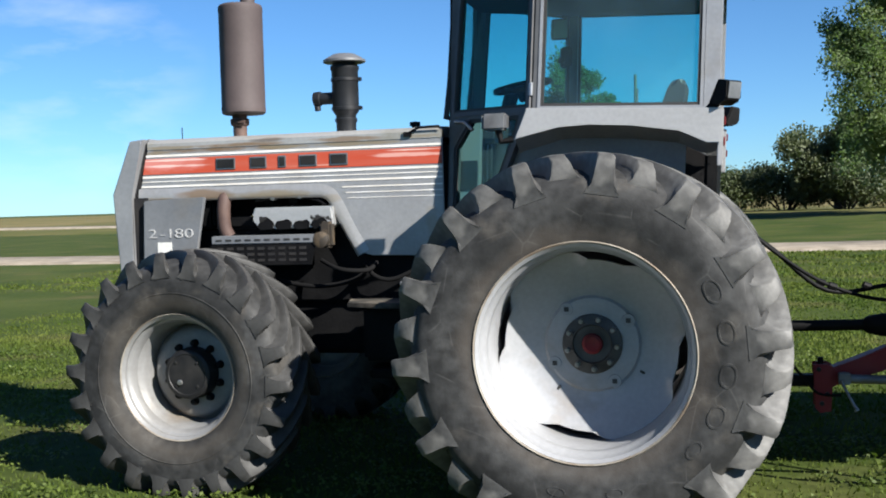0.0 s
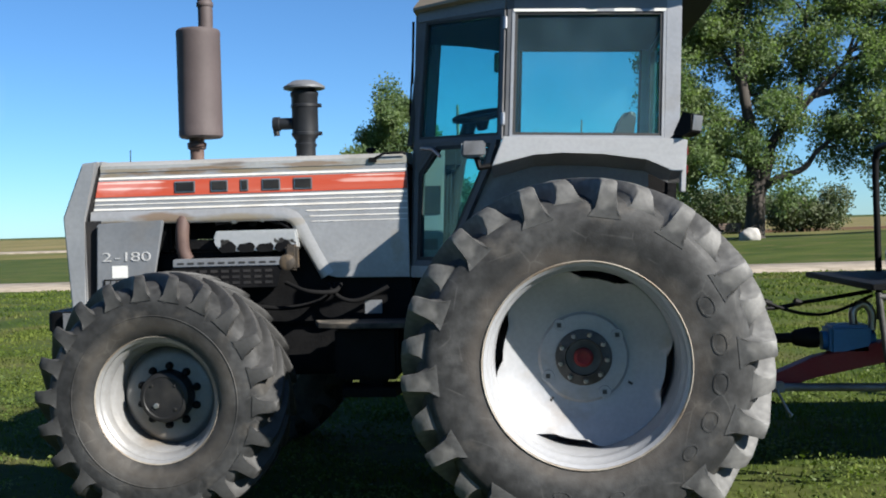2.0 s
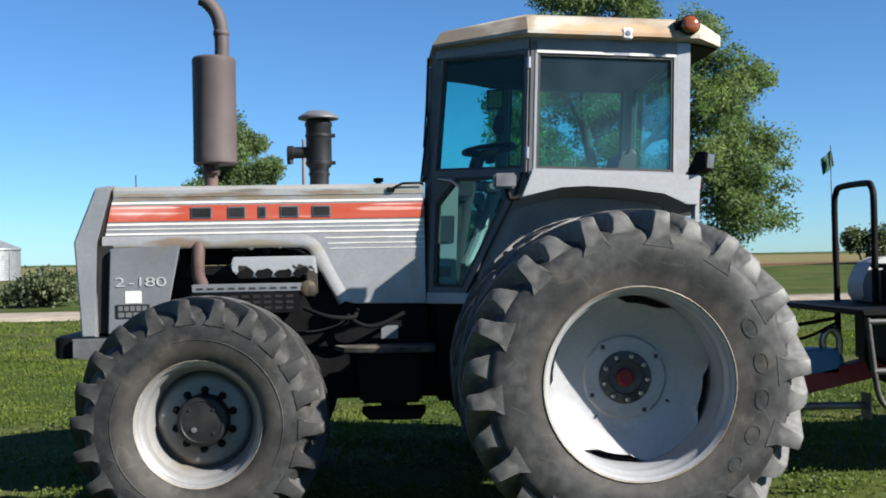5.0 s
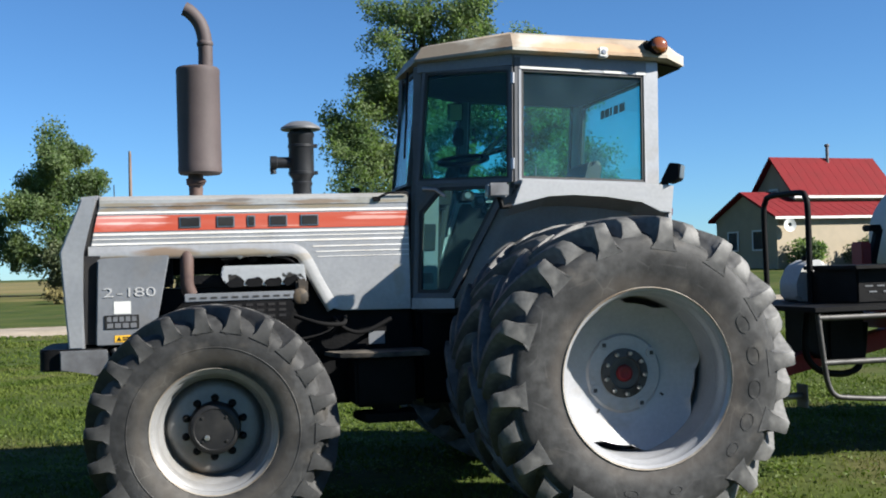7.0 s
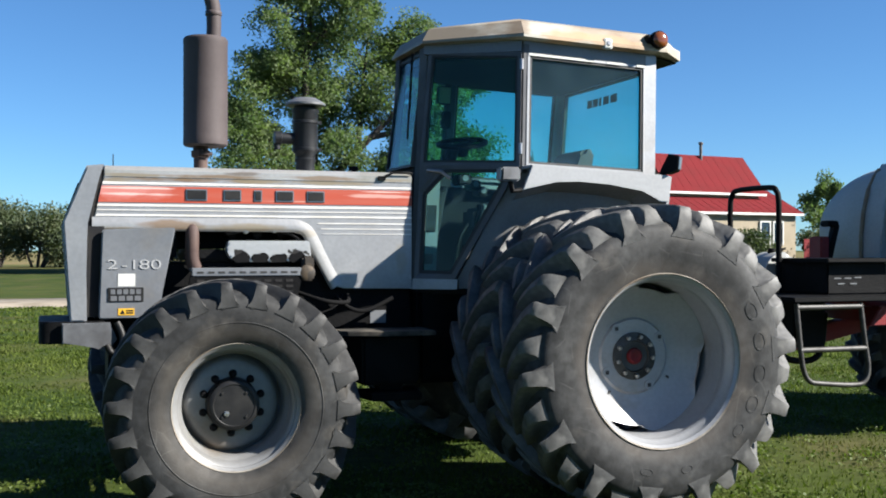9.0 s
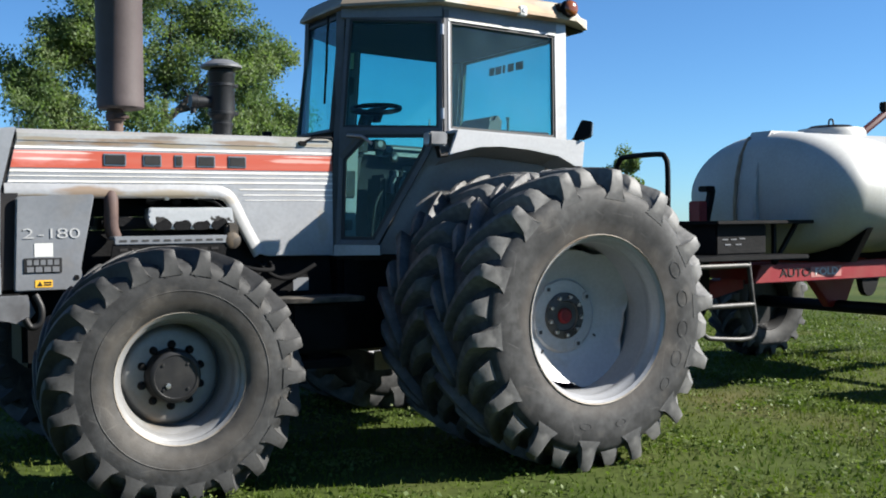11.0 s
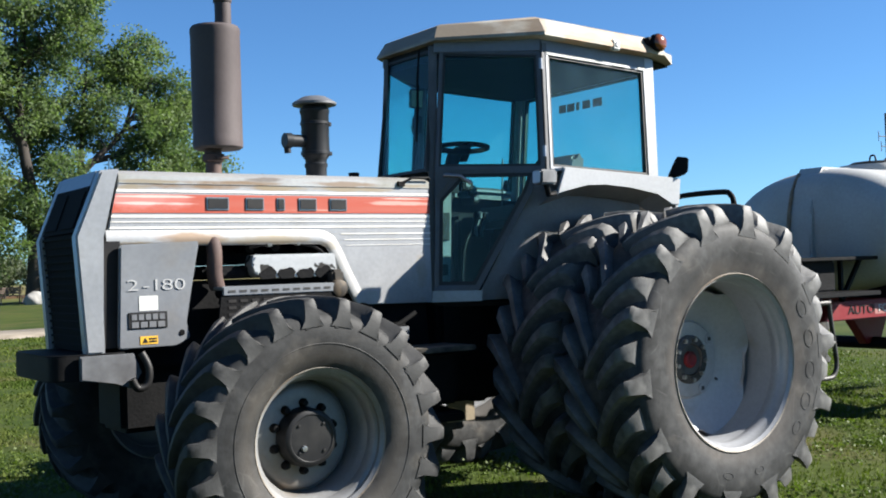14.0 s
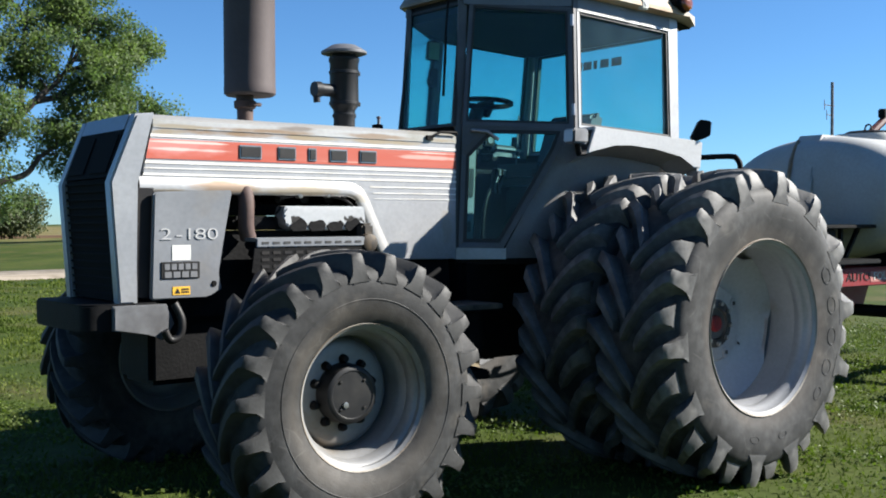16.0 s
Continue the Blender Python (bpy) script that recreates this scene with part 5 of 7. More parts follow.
    prism(bm, rounded([(0.575, 2.06), (0.63, 2.045), (0.695, 2.07), (0.705, 2.17), (0.635, 2.18)], 0.012, 3), min(s * 0.83, s * 0.935), max(s * 0.83, s * 0.935), bevel=0.01)
    rl = part("rear_lamp", bm, BLACK, tractor, "black rear work lamp", smooth=40)
    bm = B()
    prism(bm, [(0.696, 2.08), (0.700, 2.08), (0.710, 2.162), (0.706, 2.162)], min(s * 0.84, s * 0.925), max(s * 0.84, s * 0.925))
    rlens = part("lamp_lens", bm, CHROME, rl, "grey ribbed lamp lens")
    turn = Matrix.Translation((0.64, s * 0.885, 0)) @ Matrix.Rotation(radians(42) * s, 4, "Z") @ Matrix.Translation((-0.64, -s * 0.885, 0))
    for o in (rl, rlens):
        o.data.transform(turn)
    bm = B()
    prism(bm, [(0.545, 2.035), (0.60, 2.03), (0.64, 2.07), (0.60, 2.10)], min(s * 0.87, s * 0.89), max(s * 0.87, s * 0.89), bevel=0.003)
    part("lamp_bracket", bm, BLACK, rl)
    bm = B()
    box(bm, 0.612, 0.640, min(s * 0.80, s * 0.884), max(s * 0.80, s * 0.884), 1.70, 1.97, 0.004)
    tail = part("fender_tail_plate", bm, FENDER, tractor, "pale silver tail plate with red reflectors")
    for z0, z1 in ((1.905, 1.955), (1.80, 1.85)):
        bm = B()
        box(bm, 0.6405, 0.650, min(s * 0.82, s * 0.875), max(s * 0.82, s * 0.875), z0, z1, 0.004)
        part("reflector", bm, HUB_RED, tail, "red reflector")

# windscreen and rear window
glazed("windscreen", [(FX - 0.045, -FY + 0.006, 2.055), (FX - 0.045, FY - 0.006, 2.055), (FX + 0.015, FY - 0.006, 2.84), (FX + 0.015, -FY + 0.006, 2.84)], (-1, 0, 0.07), RUBBER_SEAL, 0.012, 0.030, 0.008, "black-edged windscreen")
glazed("rear_window", [(RX + 0.03, -CY + 0.06, 2.0), (RX + 0.03, CY - 0.06, 2.0), (RX + 0.03, CY - 0.06, 2.80), (RX + 0.03, -CY + 0.06, 2.80)], (1, 0, 0), SILVER, 0.03, 0.04, 0.014, "silver rear window frame")
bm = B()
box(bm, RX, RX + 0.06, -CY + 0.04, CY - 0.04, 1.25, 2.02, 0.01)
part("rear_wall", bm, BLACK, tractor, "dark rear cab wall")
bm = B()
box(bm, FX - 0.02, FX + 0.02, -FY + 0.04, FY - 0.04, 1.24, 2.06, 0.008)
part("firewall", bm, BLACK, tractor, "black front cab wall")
bm = B()
prism(bm, [(FX, -FY), (FX, FY), (BX - 0.25, 0.48), (RX, 0.68), (RX, -0.68), (BX - 0.25, -0.48)], 1.20, 1.235, "z")
part("cab_floor", bm, DARK, tractor, "dark cab floor")
for k, (y, w) in enumerate(((-0.20, 0.10), (-0.08, 0.085), (0.015, 0.035), (0.095, 0.085), (0.19, 0.08))):
    bm = B()
    box(bm, RX + 0.018, RX + 0.021, y - w / 2, y + w / 2, 2.615, 2.675)
    part("window_decal", bm, CHARCOAL, tractor, "plain dark decal block on the rear glass")


# roof
def ring_loft(bm, loops):
    rows = [[bm.verts.new(p) for p in l] for l in loops]
    n = len(rows[0])
    for a, b in zip(rows, rows[1:]):
        for i in range(n):
            bm.faces.new((a[i], a[(i + 1) % n], b[(i + 1) % n], b[i]))
    bm.faces.new(rows[0][::-1])
    bm.faces.new(rows[-1])


def roof_loop(k, z, zf, zr):
    half = [(FX - 0.035 + k, 0.365 - k * 0.6, zf), (BX - 0.05, CY + 0.085 - k, z), (RX + 0.10, CY + 0.085 - k, z), (RX + 0.25 - k * 0.3, CY - k, zr)]
    return [(x, -y, q) for x, y, q in half] + [(x, y, q) for x, y, q in half[::-1]]


bm = B()
ring_loft(bm, [roof_loop(0.03, 2.883, 2.875, 2.853), roof_loop(0.0, 2.890, 2.878, 2.858), roof_loop(0.0, 2.913, 2.895, 2.925), roof_loop(0.055, 3.003, 2.985, 2.955), roof_loop(0.10, 3.023, 3.005, 2.985)])
part("cab_roof", bm, ROOF_PAINT, tractor, "cream cab roof with brown weathering and shade painted on its front facet", smooth=20)
bm = B()
prism(bm, [(FX + 0.02, -FY), (FX + 0.02, FY), (BX, CY - 0.05), (RX, CY - 0.05), (RX, -CY + 0.05), (BX, -CY + 0.05)], 2.77, 2.880, "z")
part("headliner", bm, DARK, tractor, "dark headliner")
# black panel that makes the overhang's underside darker than the cream roof
bm = B()
prism(bm, [(RX + 0.075, 2.868), (RX + 0.238, 2.843), (RX + 0.238, 2.849), (RX + 0.075, 2.876)], -CY + 0.03, CY - 0.03)
part("roof_lining", bm, BLACK, tractor, "black panel under the roof overhang")
bm = B()
lathe(bm, [(0.0, 0.0), (-0.01, 0.056), (0.0, 0.062), (0.035, 0.062), (0.05, 0.034), (0.05, 0.0)], (0.585, -0.845, 2.968), seg=24)
beacon = part("roof_beacon", bm, BLACK, tractor, "black roof lamp body", smooth=45)
bm = B()
lathe(bm, [(-0.010, 0.055), (-0.022, 0.050), (-0.032, 0.028), (-0.034, 0.0)], (0.585, -0.845, 2.968), seg=24)
part("beacon_lens", bm, AMBER, beacon, "amber lens", smooth=50)
bm = B()
box(bm, 0.50, 0.545, -0.83, -0.72, 2.94, 3.00, 0.006)
part("beacon_bracket", bm, BLACK, beacon)
bm = B()
box(bm, 0.175, 0.24, -0.825, -0.775, 2.87, 2.94, 0.008)
rb = part("roof_side_bracket", bm, PAPER, tractor, "pale lamp bracket on the roof edge", smooth=40)
bm = B()
lathe(bm, [(-0.826, 0.018), (-0.831, 0.013), (-0.831, 0.0)], (0.208, 0, 2.905), seg=14)
part("bracket_socket", bm, CHROME, rb)
bm = B()
tube(bm, [(FX - 0.05, -0.20, 2.84), (FX - 0.05, -0.18, 2.62), (FX - 0.05, -0.185, 2.45)], 0.008, 6)
wall_bar(bm, (FX - 0.05, -0.185, 2.62), (FX - 0.06, -0.185, 2.25), 0.012, 0.012, (1, 0, 0))
part("wiper", bm, BLACK, tractor, "black wiper arm")

# inside the cab
bm = B()
box(bm, -0.505, -0.385, 0.640, 0.657, 2.615, 2.755, 0.012)
mir = part("inside_mirror", bm, CHARCOAL, tractor, "black framed mirror hung inside the cab", smooth=40)
bm = B()
box(bm, -0.495, -0.395, 0.637, 0.6395, 2.625, 2.745, 0.001)
part("mirror_glass", bm, mat("olive_mirror_back", (0.50, 0.50, 0.28), 0.4), mir, "dull olive mirror face")
bm = B()
tube(bm, [(-0.44, 0.65, 2.74), (-0.41, 0.66, 2.80)], 0.008, 8)
part("mirror_stem", bm, CHARCOAL, mir)
bm = B()
box(bm, -0.445, -0.365, 0.665, 0.70, 2.43, 2.57, 0.012)
box(bm, -0.455, -0.41, 0.655, 0.69, 2.46, 2.50, 0.006)
part("door_latch", bm, CHARCOAL, tractor, "black latch box on the far post", smooth=40)
bm = B()
tube(bm, [(0.10, 0.30, 1.80), (0.10, 0.30, 2.25)], 0.006, 6)
part("lever_rod", bm, SHIELD, tractor, "thin upright lever rod")
bm = B()
lathe(bm, [(-0.017, 0.165), (-0.011, 0.152), (0.011, 0.152), (0.017, 0.165), (0.011, 0.178), (-0.011, 0.178), (-0.017, 0.165)], (0, 0, 0), "z", 40)
for k in range(3):
    a = 2 * math.pi * k / 3 + 0.5
    wall_bar(bm, (0, 0, -0.02), (0.16 * math.cos(a), 0.16 * math.sin(a), 0), 0.035, 0.012, (0, 0, 1))
lathe(bm, [(-0.09, 0.03), (-0.03, 0.055), (0.0, 0.055), (0.01, 0.0)], (0, 0, 0), "z", 16)
sw = part("steering_wheel", bm, BLACK, tractor, "black steering wheel", smooth=40)
sw.matrix_basis = pose(-0.55, -0.10, 2.245, 13, -8, 0)
bm = B()
tube(bm, [(-0.61, -0.10, 2.22), (-0.68, -0.08, 1.95), (-0.74, -0.06, 1.5)], 0.045, 12)
box(bm, -0.90, -0.66, -0.24, 0.24, 1.90, 2.09, 0.03)
box(bm, -0.90, -0.72, -0.18, 0.18, 1.24, 1.92, 0.02)
part("dashboard", bm, DARK, tractor, "dark dashboard and column", smooth=40)
bm = B()
box(bm, -0.905, -0.755, -0.268, -0.245, 1.30, 2.03, 0.008)
dash_side = part("dash_side_panel", bm, PANEL, tractor, "grey dash side panel with a dark pocket", smooth=40)
bm = B()
box(bm, -0.885, -0.775, -0.276, -0.266, 1.62, 1.80, 0.006)
box(bm, -0.87, -0.785, -0.276, -0.266, 1.40, 1.47, 0.006)
part("panel_pocket", bm, CHARCOAL, dash_side, "dark panel pocket")
bm = B()
box(bm, -0.22, 0.28, -0.25, 0.25, 1.72, 1.87, 0.05)
seat = part("driver_seat", bm, SEAT, tractor, "dark brown vinyl seat", smooth=50)
bm = B()
prism(bm, rounded([(0.20, 1.80), (0.28, 2.10), (0.33, 2.25), (0.42, 2.26), (0.40, 2.08), (0.36, 1.78)], 0.05, 4), -0.22, 0.22, bevel=0.03)
part("backrest", bm, SEAT, seat, smooth=50)
bm = B()
box(bm, -0.12, 0.20, -0.18, 0.18, 1.235, 1.72, 0.03)
part("seat_base", bm, BLACK, seat)
bm = B()
box(bm, -0.25, 0.40, 0.36, 0.62, 1.24, 1.82, 0.03)
part("control_console", bm, DARK, tractor, "dark control console")
for k in range(4):
    bm = B()
    tube(bm, [(-0.39 + 0.045 * k, -0.02 + 0.03 * k, 1.66), (-0.385 + 0.04 * k, 0.02 * k, 1.70), (-0.36 + 0.045 * k, 0.02 * k, 1.79)], 0.011, 6)
    lathe(bm, [(1.775, 0.0), (1.78, 0.019), (1.82, 0.019), (1.83, 0.0)], (-0.36 + 0.045 * k, 0.02 * k, 0), "z", 10)
    part("control_lever", bm, SHIELD if k % 2 else BLACK, tractor, "control lever", smooth=40)
for k, (x, z, w) in enumerate(((-0.52, 2.0, 0.10), (-0.40, 1.97, 0.08), (-0.30, 1.93, 0.07))):
    bm = B()
    box(bm, x - w / 2, x + w / 2, -0.12 + 0.1 * k, 0.02 + 0.1 * k, z - 0.045, z + 0.03, 0.012)
    part("gauge_box", bm, CHARCOAL if k % 2 else DARK, tractor, "small dark gauge box", smooth=40)
    bm = B()
    lathe(bm, [(-0.125 + 0.1 * k, 0.0), (-0.125 + 0.1 * k, 0.022), (-0.118 + 0.1 * k, 0.024)], (x, 0, z), seg=12)
    part("gauge_dial", bm, SHIELD, tractor, "pale gauge dial")
for k, (x, y, z) in enumerate(((-0.60, -0.18, 1.33), (-0.50, -0.22, 1.36))):
    bm = B()
    wall_bar(bm, (x, y, z - 0.1), (x + 0.06, y, z + 0.02), 0.07, 0.015, (-1, 0, 0.5))
    part("foot_pedal", bm, BLACK, tractor, "black foot pedal")
bm = B()
tube(bm, smooth_path([(-0.58, -0.14, 1.24), (-0.55, -0.12, 1.55), (-0.47, -0.08, 1.68)], 4), 0.013, 8)
part("gear_lever", bm, BLACK, tractor, "black gear lever", smooth=50)


# settle the body on its wheels: the body's centre line lies a little to the near side, and the cab leans back and tapers upwards
def settle(v, name):
    k = min(1.0, max(0.0, (-0.9 - v.x) / 0.06))
    p = Vector((v.x - 0.011 * (v.x + 2.9), v.y - 0.028 - 0.022 * k, v.z - 0.022 * (v.z - 1.25)))
    if v.z > 1.23 and (v.x > -0.97 or (v.x > -1.2 and v.z > 2.05)):
        if not name.startswith("fender"):
            p.z -= 0.042 * max(0.0, p.x + 0.36)
        p.x += 0.05 * (p.z - 2.0)
        p.y *= 1 - 0.095 * max(0.0, p.z - 2.0)
    return p


for ob in tractor.children:
    kind = ob.name.split(".")[0]
    if kind in ("rear_wheel", "front_wheel", "rear_axle", "front_axle"):
        continue
    for o in (ob, *ob.children_recursive):
        if o.matrix_basis.translation.length > 0.1:
            o.location = settle(o.location, kind)
        else:
            for v in o.data.vertices:
                v.co = settle(v.co, kind)


# ---- sprayer trailer ----
trailer = thing("sprayer_trailer", "maroon sprayer trailer carrying a large white tank", "trailer")
bm = B()
prism(bm, [(1.14, 0.43), (1.14, 0.54), (1.28, 0.595), (1.45, 0.668), (2.96, 0.995), (2.96, 0.85), (1.45, 0.54), (1.28, 0.48)], -0.06, 0.06, bevel=0.008)
part("drawbar", bm, MAROON, trailer, "maroon steel drawbar")
for y in (-0.60, 0.50):
    bm = B()
    prism(bm, [(2.45, 0.93), (2.55, 1.075), (7.2, 1.10), (7.2, 0.93)], y - 0.05, y + 0.05, bevel=0.008)
    rail = part("frame_rail", bm, MAROON, trailer, "maroon frame rail")
    if y < 0:
        for k, (word, cx) in enumerate((("AUTO", 2.93), ("FOLD", 3.29))):
            if k == 0:
                words("lettering", word, 0.115, Matrix.Translation((cx, y - 0.053, 1.005)) @ Matrix.Rotation(radians(90), 4, "X") @ Matrix.Diagonal((1.1, 0.85, 1, 1)), CHARCOAL, rail, 0.002, "dark outlined lettering")
            else:
                bm = B()
                box(bm, cx - 0.18, cx + 0.18, y - 0.053, y - 0.0505, 0.962, 1.048)
                bl = part("lettering_panel", bm, mat("faded_pink_decal", (0.42, 0.16, 0.14), 0.6), rail, "faded pink decal")
                words("lettering", word, 0.10, Matrix.Translation((cx, y - 0.056, 1.005)) @ Matrix.Rotation(radians(90), 4, "X") @ Matrix.Diagonal((1.1, 0.85, 1, 1)), PAPER, rail, 0.002, "pale outlined lettering")
for x in (2.65, 3.4, 4.4, 5.4, 6.4):
    bm = B()
    box(bm, x - 0.05, x + 0.05, -0.55, 0.45, 0.95, 1.06, 0.008)
    part("cross_member", bm, MAROON, trailer)

# tank: a wide oval body with bulging ends and a moulded rib
TY, TZ, TA, TB = -0.10, 1.655, 0.96, 0.53
bm = B()
lathe(bm, [(3.02, 0.0), (3.03, 0.35), (3.06, 0.68), (3.12, 0.88), (3.20, 0.97), (3.30, 1.0), (3.9, 1.0), (3.93, 0.985), (3.99, 0.985), (4.02, 1.0), (4.9, 1.0), (4.93, 0.985), (4.99, 0.985), (5.02, 1.0), (5.9, 1.0), (6.05, 0.95), (6.2, 0.5), (6.2, 0.0)], (0, 0, 0), "x", 72)
for v in bm.verts:
    v.co = Vector((v.co.x, TY + v.co.y * TA, TZ + v.co.z * TB))
tank = part("tank", bm, TANK, trailer, "white plastic oval tank", smooth=35)
bm = B()
prism(bm, [(2.99, 1.22), (2.985, 1.60), (3.01, 1.80), (3.06, 1.98), (3.13, 2.10), (3.20, 2.196), (3.60, 2.196), (3.60, 1.22)], -0.17, 0.09, bevel=0.02)
part("tank_rib", bm, TANK, tank, "moulded tank rib", smooth=50)
bm = B()
tube(bm, [(2.978, 0.055, 1.20), (2.975, 0.055, 1.60), (2.999, 0.055, 1.80), (3.048, 0.055, 1.98), (3.118, 0.055, 2.10), (3.16, 0.055, 2.15)], 0.017, 8)
part("sight_strip", bm, mat("brown_sight_tube", (0.20, 0.12, 0.06), 0.5, 0.0, (0.34, 0.27, 0.18), 6.0), tank, "brown stained sight tube")
bm = B()
lathe(bm, [(2.12, 0.30), (2.20, 0.30), (2.235, 0.28), (2.235, 0.25), (2.21, 0.24)], (4.0, TY, 0), "z", 40)
part("filler_neck", bm, TANK, tank, "white filler neck", smooth=40)
bm = B()
lathe(bm, [(2.21, 0.20), (2.25, 0.20), (2.265, 0.17), (2.265, 0.0)], (4.0, TY, 0), "z", 32)
part("lid", bm, BLACK, tank, "black screw lid", smooth=40)
bm = B()
tube(bm, smooth_path([(3.98, TY - 0.05, 2.26), (3.99, TY - 0.03, 2.32), (4.02, TY + 0.03, 2.32), (4.03, TY + 0.05, 2.26)], 4), 0.008, 6)
part("lid_handle", bm, BLACK, tank)
for x in (3.5, 4.5, 5.5):
    bm = B()
    prism(bm, [(-0.75, 1.075), (0.55, 1.075), (0.72, 1.36), (0.45, 1.20), (-0.10, 1.115), (-0.65, 1.20), (-0.92, 1.36)], x - 0.04, x + 0.04, "x", 0.005)
    part("tank_cradle", bm, BLACK, trailer, "black tank cradle")

# deck, tool box and shelf ahead of the tank
bm = B()
box(bm, 1.55, 2.75, -0.95, 0.55, 1.13, 1.165, 0.006)
part("deck", bm, BLACK, trailer, "black steel deck")
bm = B()
box(bm, 2.06, 2.60, -0.66, -0.10, 1.165, 1.40, 0.012)
tool = part("tool_box", bm, BLACK, trailer, "black steel tool box")
for k, (x, z) in enumerate(((2.12, 1.28), (2.21, 1.28), (2.30, 1.285), (2.15, 1.24), (2.26, 1.24))):
    bm = B()
    box(bm, x, x + 0.06, -0.664, -0.6605, z, z + 0.010)
    part("pale_mark", bm, SHIELD, tool, "pale label bar")
bm = B()
box(bm, 2.0, 3.05, -0.74, -0.08, 1.40, 1.43, 0.006)
part("shelf", bm, BLACK, trailer, "black shelf plate")
for x in (2.72, 2.98):
    bm = B()
    wall_bar(bm, (2.72, -0.62, 1.08), (x, -0.62, 1.41), 0.03, 0.03, (0, 1, 0))
    part("shelf_brace", bm, BLACK, trailer)
bm = B()
box(bm, 2.05, 2.35, -0.3, 0.3, 0.75, 1.12, 0.02)
part("pump_housing", bm, BLACK, trailer, "dark pump under the deck")
bm = B()
tube(bm, smooth_path([(1.95, -0.2, 1.1), (1.9, -0.25, 0.8), (2.05, -0.25, 0.66), (2.35, -0.2, 0.68), (2.45, -0.15, 1.0)], 6), 0.025, 8)
part("deck_hose", bm, BLACK, trailer, "black hose loop", smooth=60)
bm = B()
prism(bm, rounded([(3.75, 0.94), (4.0, 0.94), (3.93, 0.80), (3.86, 0.77), (3.80, 0.80)], 0.02, 3), -0.62, -0.56, bevel=0.006)
part("tie_down_hook", bm, BLACK, trailer, "black hook under the frame rail", smooth=40)
# grab rail
bm = B()
tube(bm, smooth_path([(1.99, 0.42, 0.85), (1.985, 0.42, 1.4), (1.98, 0.42, 1.83), (1.98, 0.39, 1.93), (1.98, 0.31, 1.97), (1.975, -0.10, 1.97), (1.97, -0.19, 1.94), (1.97, -0.22, 1.85), (1.97, -0.22, 1.5), (1.97, -0.22, 1.15)], 5), 0.022, 12)
part("grab_rail", bm, BLACK, trailer, "black tubular grab rail", smooth=60)
# folding step
bm = B()
tube(bm, smooth_path([(1.59, -0.92, 1.12), (1.625, -0.92, 0.80), (1.65, -0.92, 0.66), (1.70, -0.92, 0.585), (1.80, -0.92, 0.565), (2.08, -0.92, 0.545), (2.17, -0.92, 0.57), (2.20, -0.92, 0.66), (2.17, -0.92, 0.85), (2.13, -0.92, 1.12)], 5), 0.018, 10)
step = part("folding_step", bm, HUB_GREY, trailer, "scuffed tubular step frame", smooth=60)
for z, x0, x1 in ((0.80, 1.62, 2.18), (1.095, 1.59, 2.14)):
    bm = B()
    tube(bm, [(x0, -0.92, z), (x1, -0.92, z)], 0.020, 10)
    part("tread", bm, HUB_GREY, step, smooth=60)
# small white jug, maroon block and clamp on the deck
bm = B()
prism(bm, rounded([(-0.17, 0.0), (-0.18, 0.14), (-0.12, 0.26), (-0.02, 0.31), (0.06, 0.30), (0.15, 0.16), (0.17, 0.0)], 0.04, 4), -0.12, 0.12, bevel=0.03)
jug = part("jug", bm, TANK, None, smooth=50)
jug.location = (2.14, 0.07, 1.168)
tagged(jug, "white plastic jug standing on the trailer deck", "jug")
bm = B()
lathe(bm, [(0.28, 0.03), (0.335, 0.03), (0.335, 0.0)], (-0.02, 0, 0), "z", 14)
part("jug_cap", bm, BLACK, jug)
bm = B()
box(bm, 2.62, 2.70, 0.10, 0.25, 1.165, 1.60, 0.01)
part("maroon_post", bm, MAROON, trailer)
bm = B()
wall_bar(bm, (2.72, 0.15, 1.40), (2.80, 0.15, 1.70), 0.05, 0.05, (0, 1, 0))
box(bm, 2.70, 2.80, 0.10, 0.22, 1.68, 1.73, 0.01)
part("clamp_lever", bm, BLACK, trailer)
# drive shaft, motor, jack, hitch
bm = B()
tube(bm, [(0.60, 0.03, 0.77), (1.36, 0.05, 0.78)], 0.032, 14)
part("drive_shaft", bm, BLACK, trailer, "black drive shaft tube", smooth=40)
bm = B()
lathe(bm, [(1.34, 0.034), (1.36, 0.05), (1.44, 0.066), (1.50, 0.066), (1.50, 0.0)], (0, 0.05, 0.78), "x", 18)
part("shaft_guard", bm, BLACK, trailer, "black shaft guard", smooth=40)
bm = B()
box(bm, 1.55, 1.80, -0.06, 0.16, 0.68, 0.86, 0.02)
lathe(bm, [(1.52, 0.0), (1.52, 0.06), (1.84, 0.06), (1.84, 0.0)], (0, 0.05, 0.76), "x", 16)
part("hydraulic_motor", bm, BLUE, trailer, "bright blue hydraulic motor", smooth=40)
bm = B()
tube(bm, smooth_path([(1.72, 0.05, 0.86), (1.72, 0.05, 0.94), (1.78, 0.05, 0.985), (1.83, 0.05, 0.93), (1.83, 0.05, 0.82)], 4), 0.026, 10)
part("hose_fitting", bm, CHROME, trailer, "bright metal hose fitting", smooth=60)
bm = B()
tube(bm, [(1.22, -0.12, 0.495), (1.93, -0.12, 0.485)], 0.026, 12)
box(bm, 1.185, 1.25, -0.155, -0.085, 0.465, 0.53, 0.006)
jack = part("jack", bm, SHIELD, trailer, "grey parking jack, folded up", smooth=40)
bm = B()
box(bm, 1.93, 1.945, -0.19, -0.05, 0.40, 0.57, 0.004)
part("jack_foot", bm, SHIELD, jack)
bm = B()
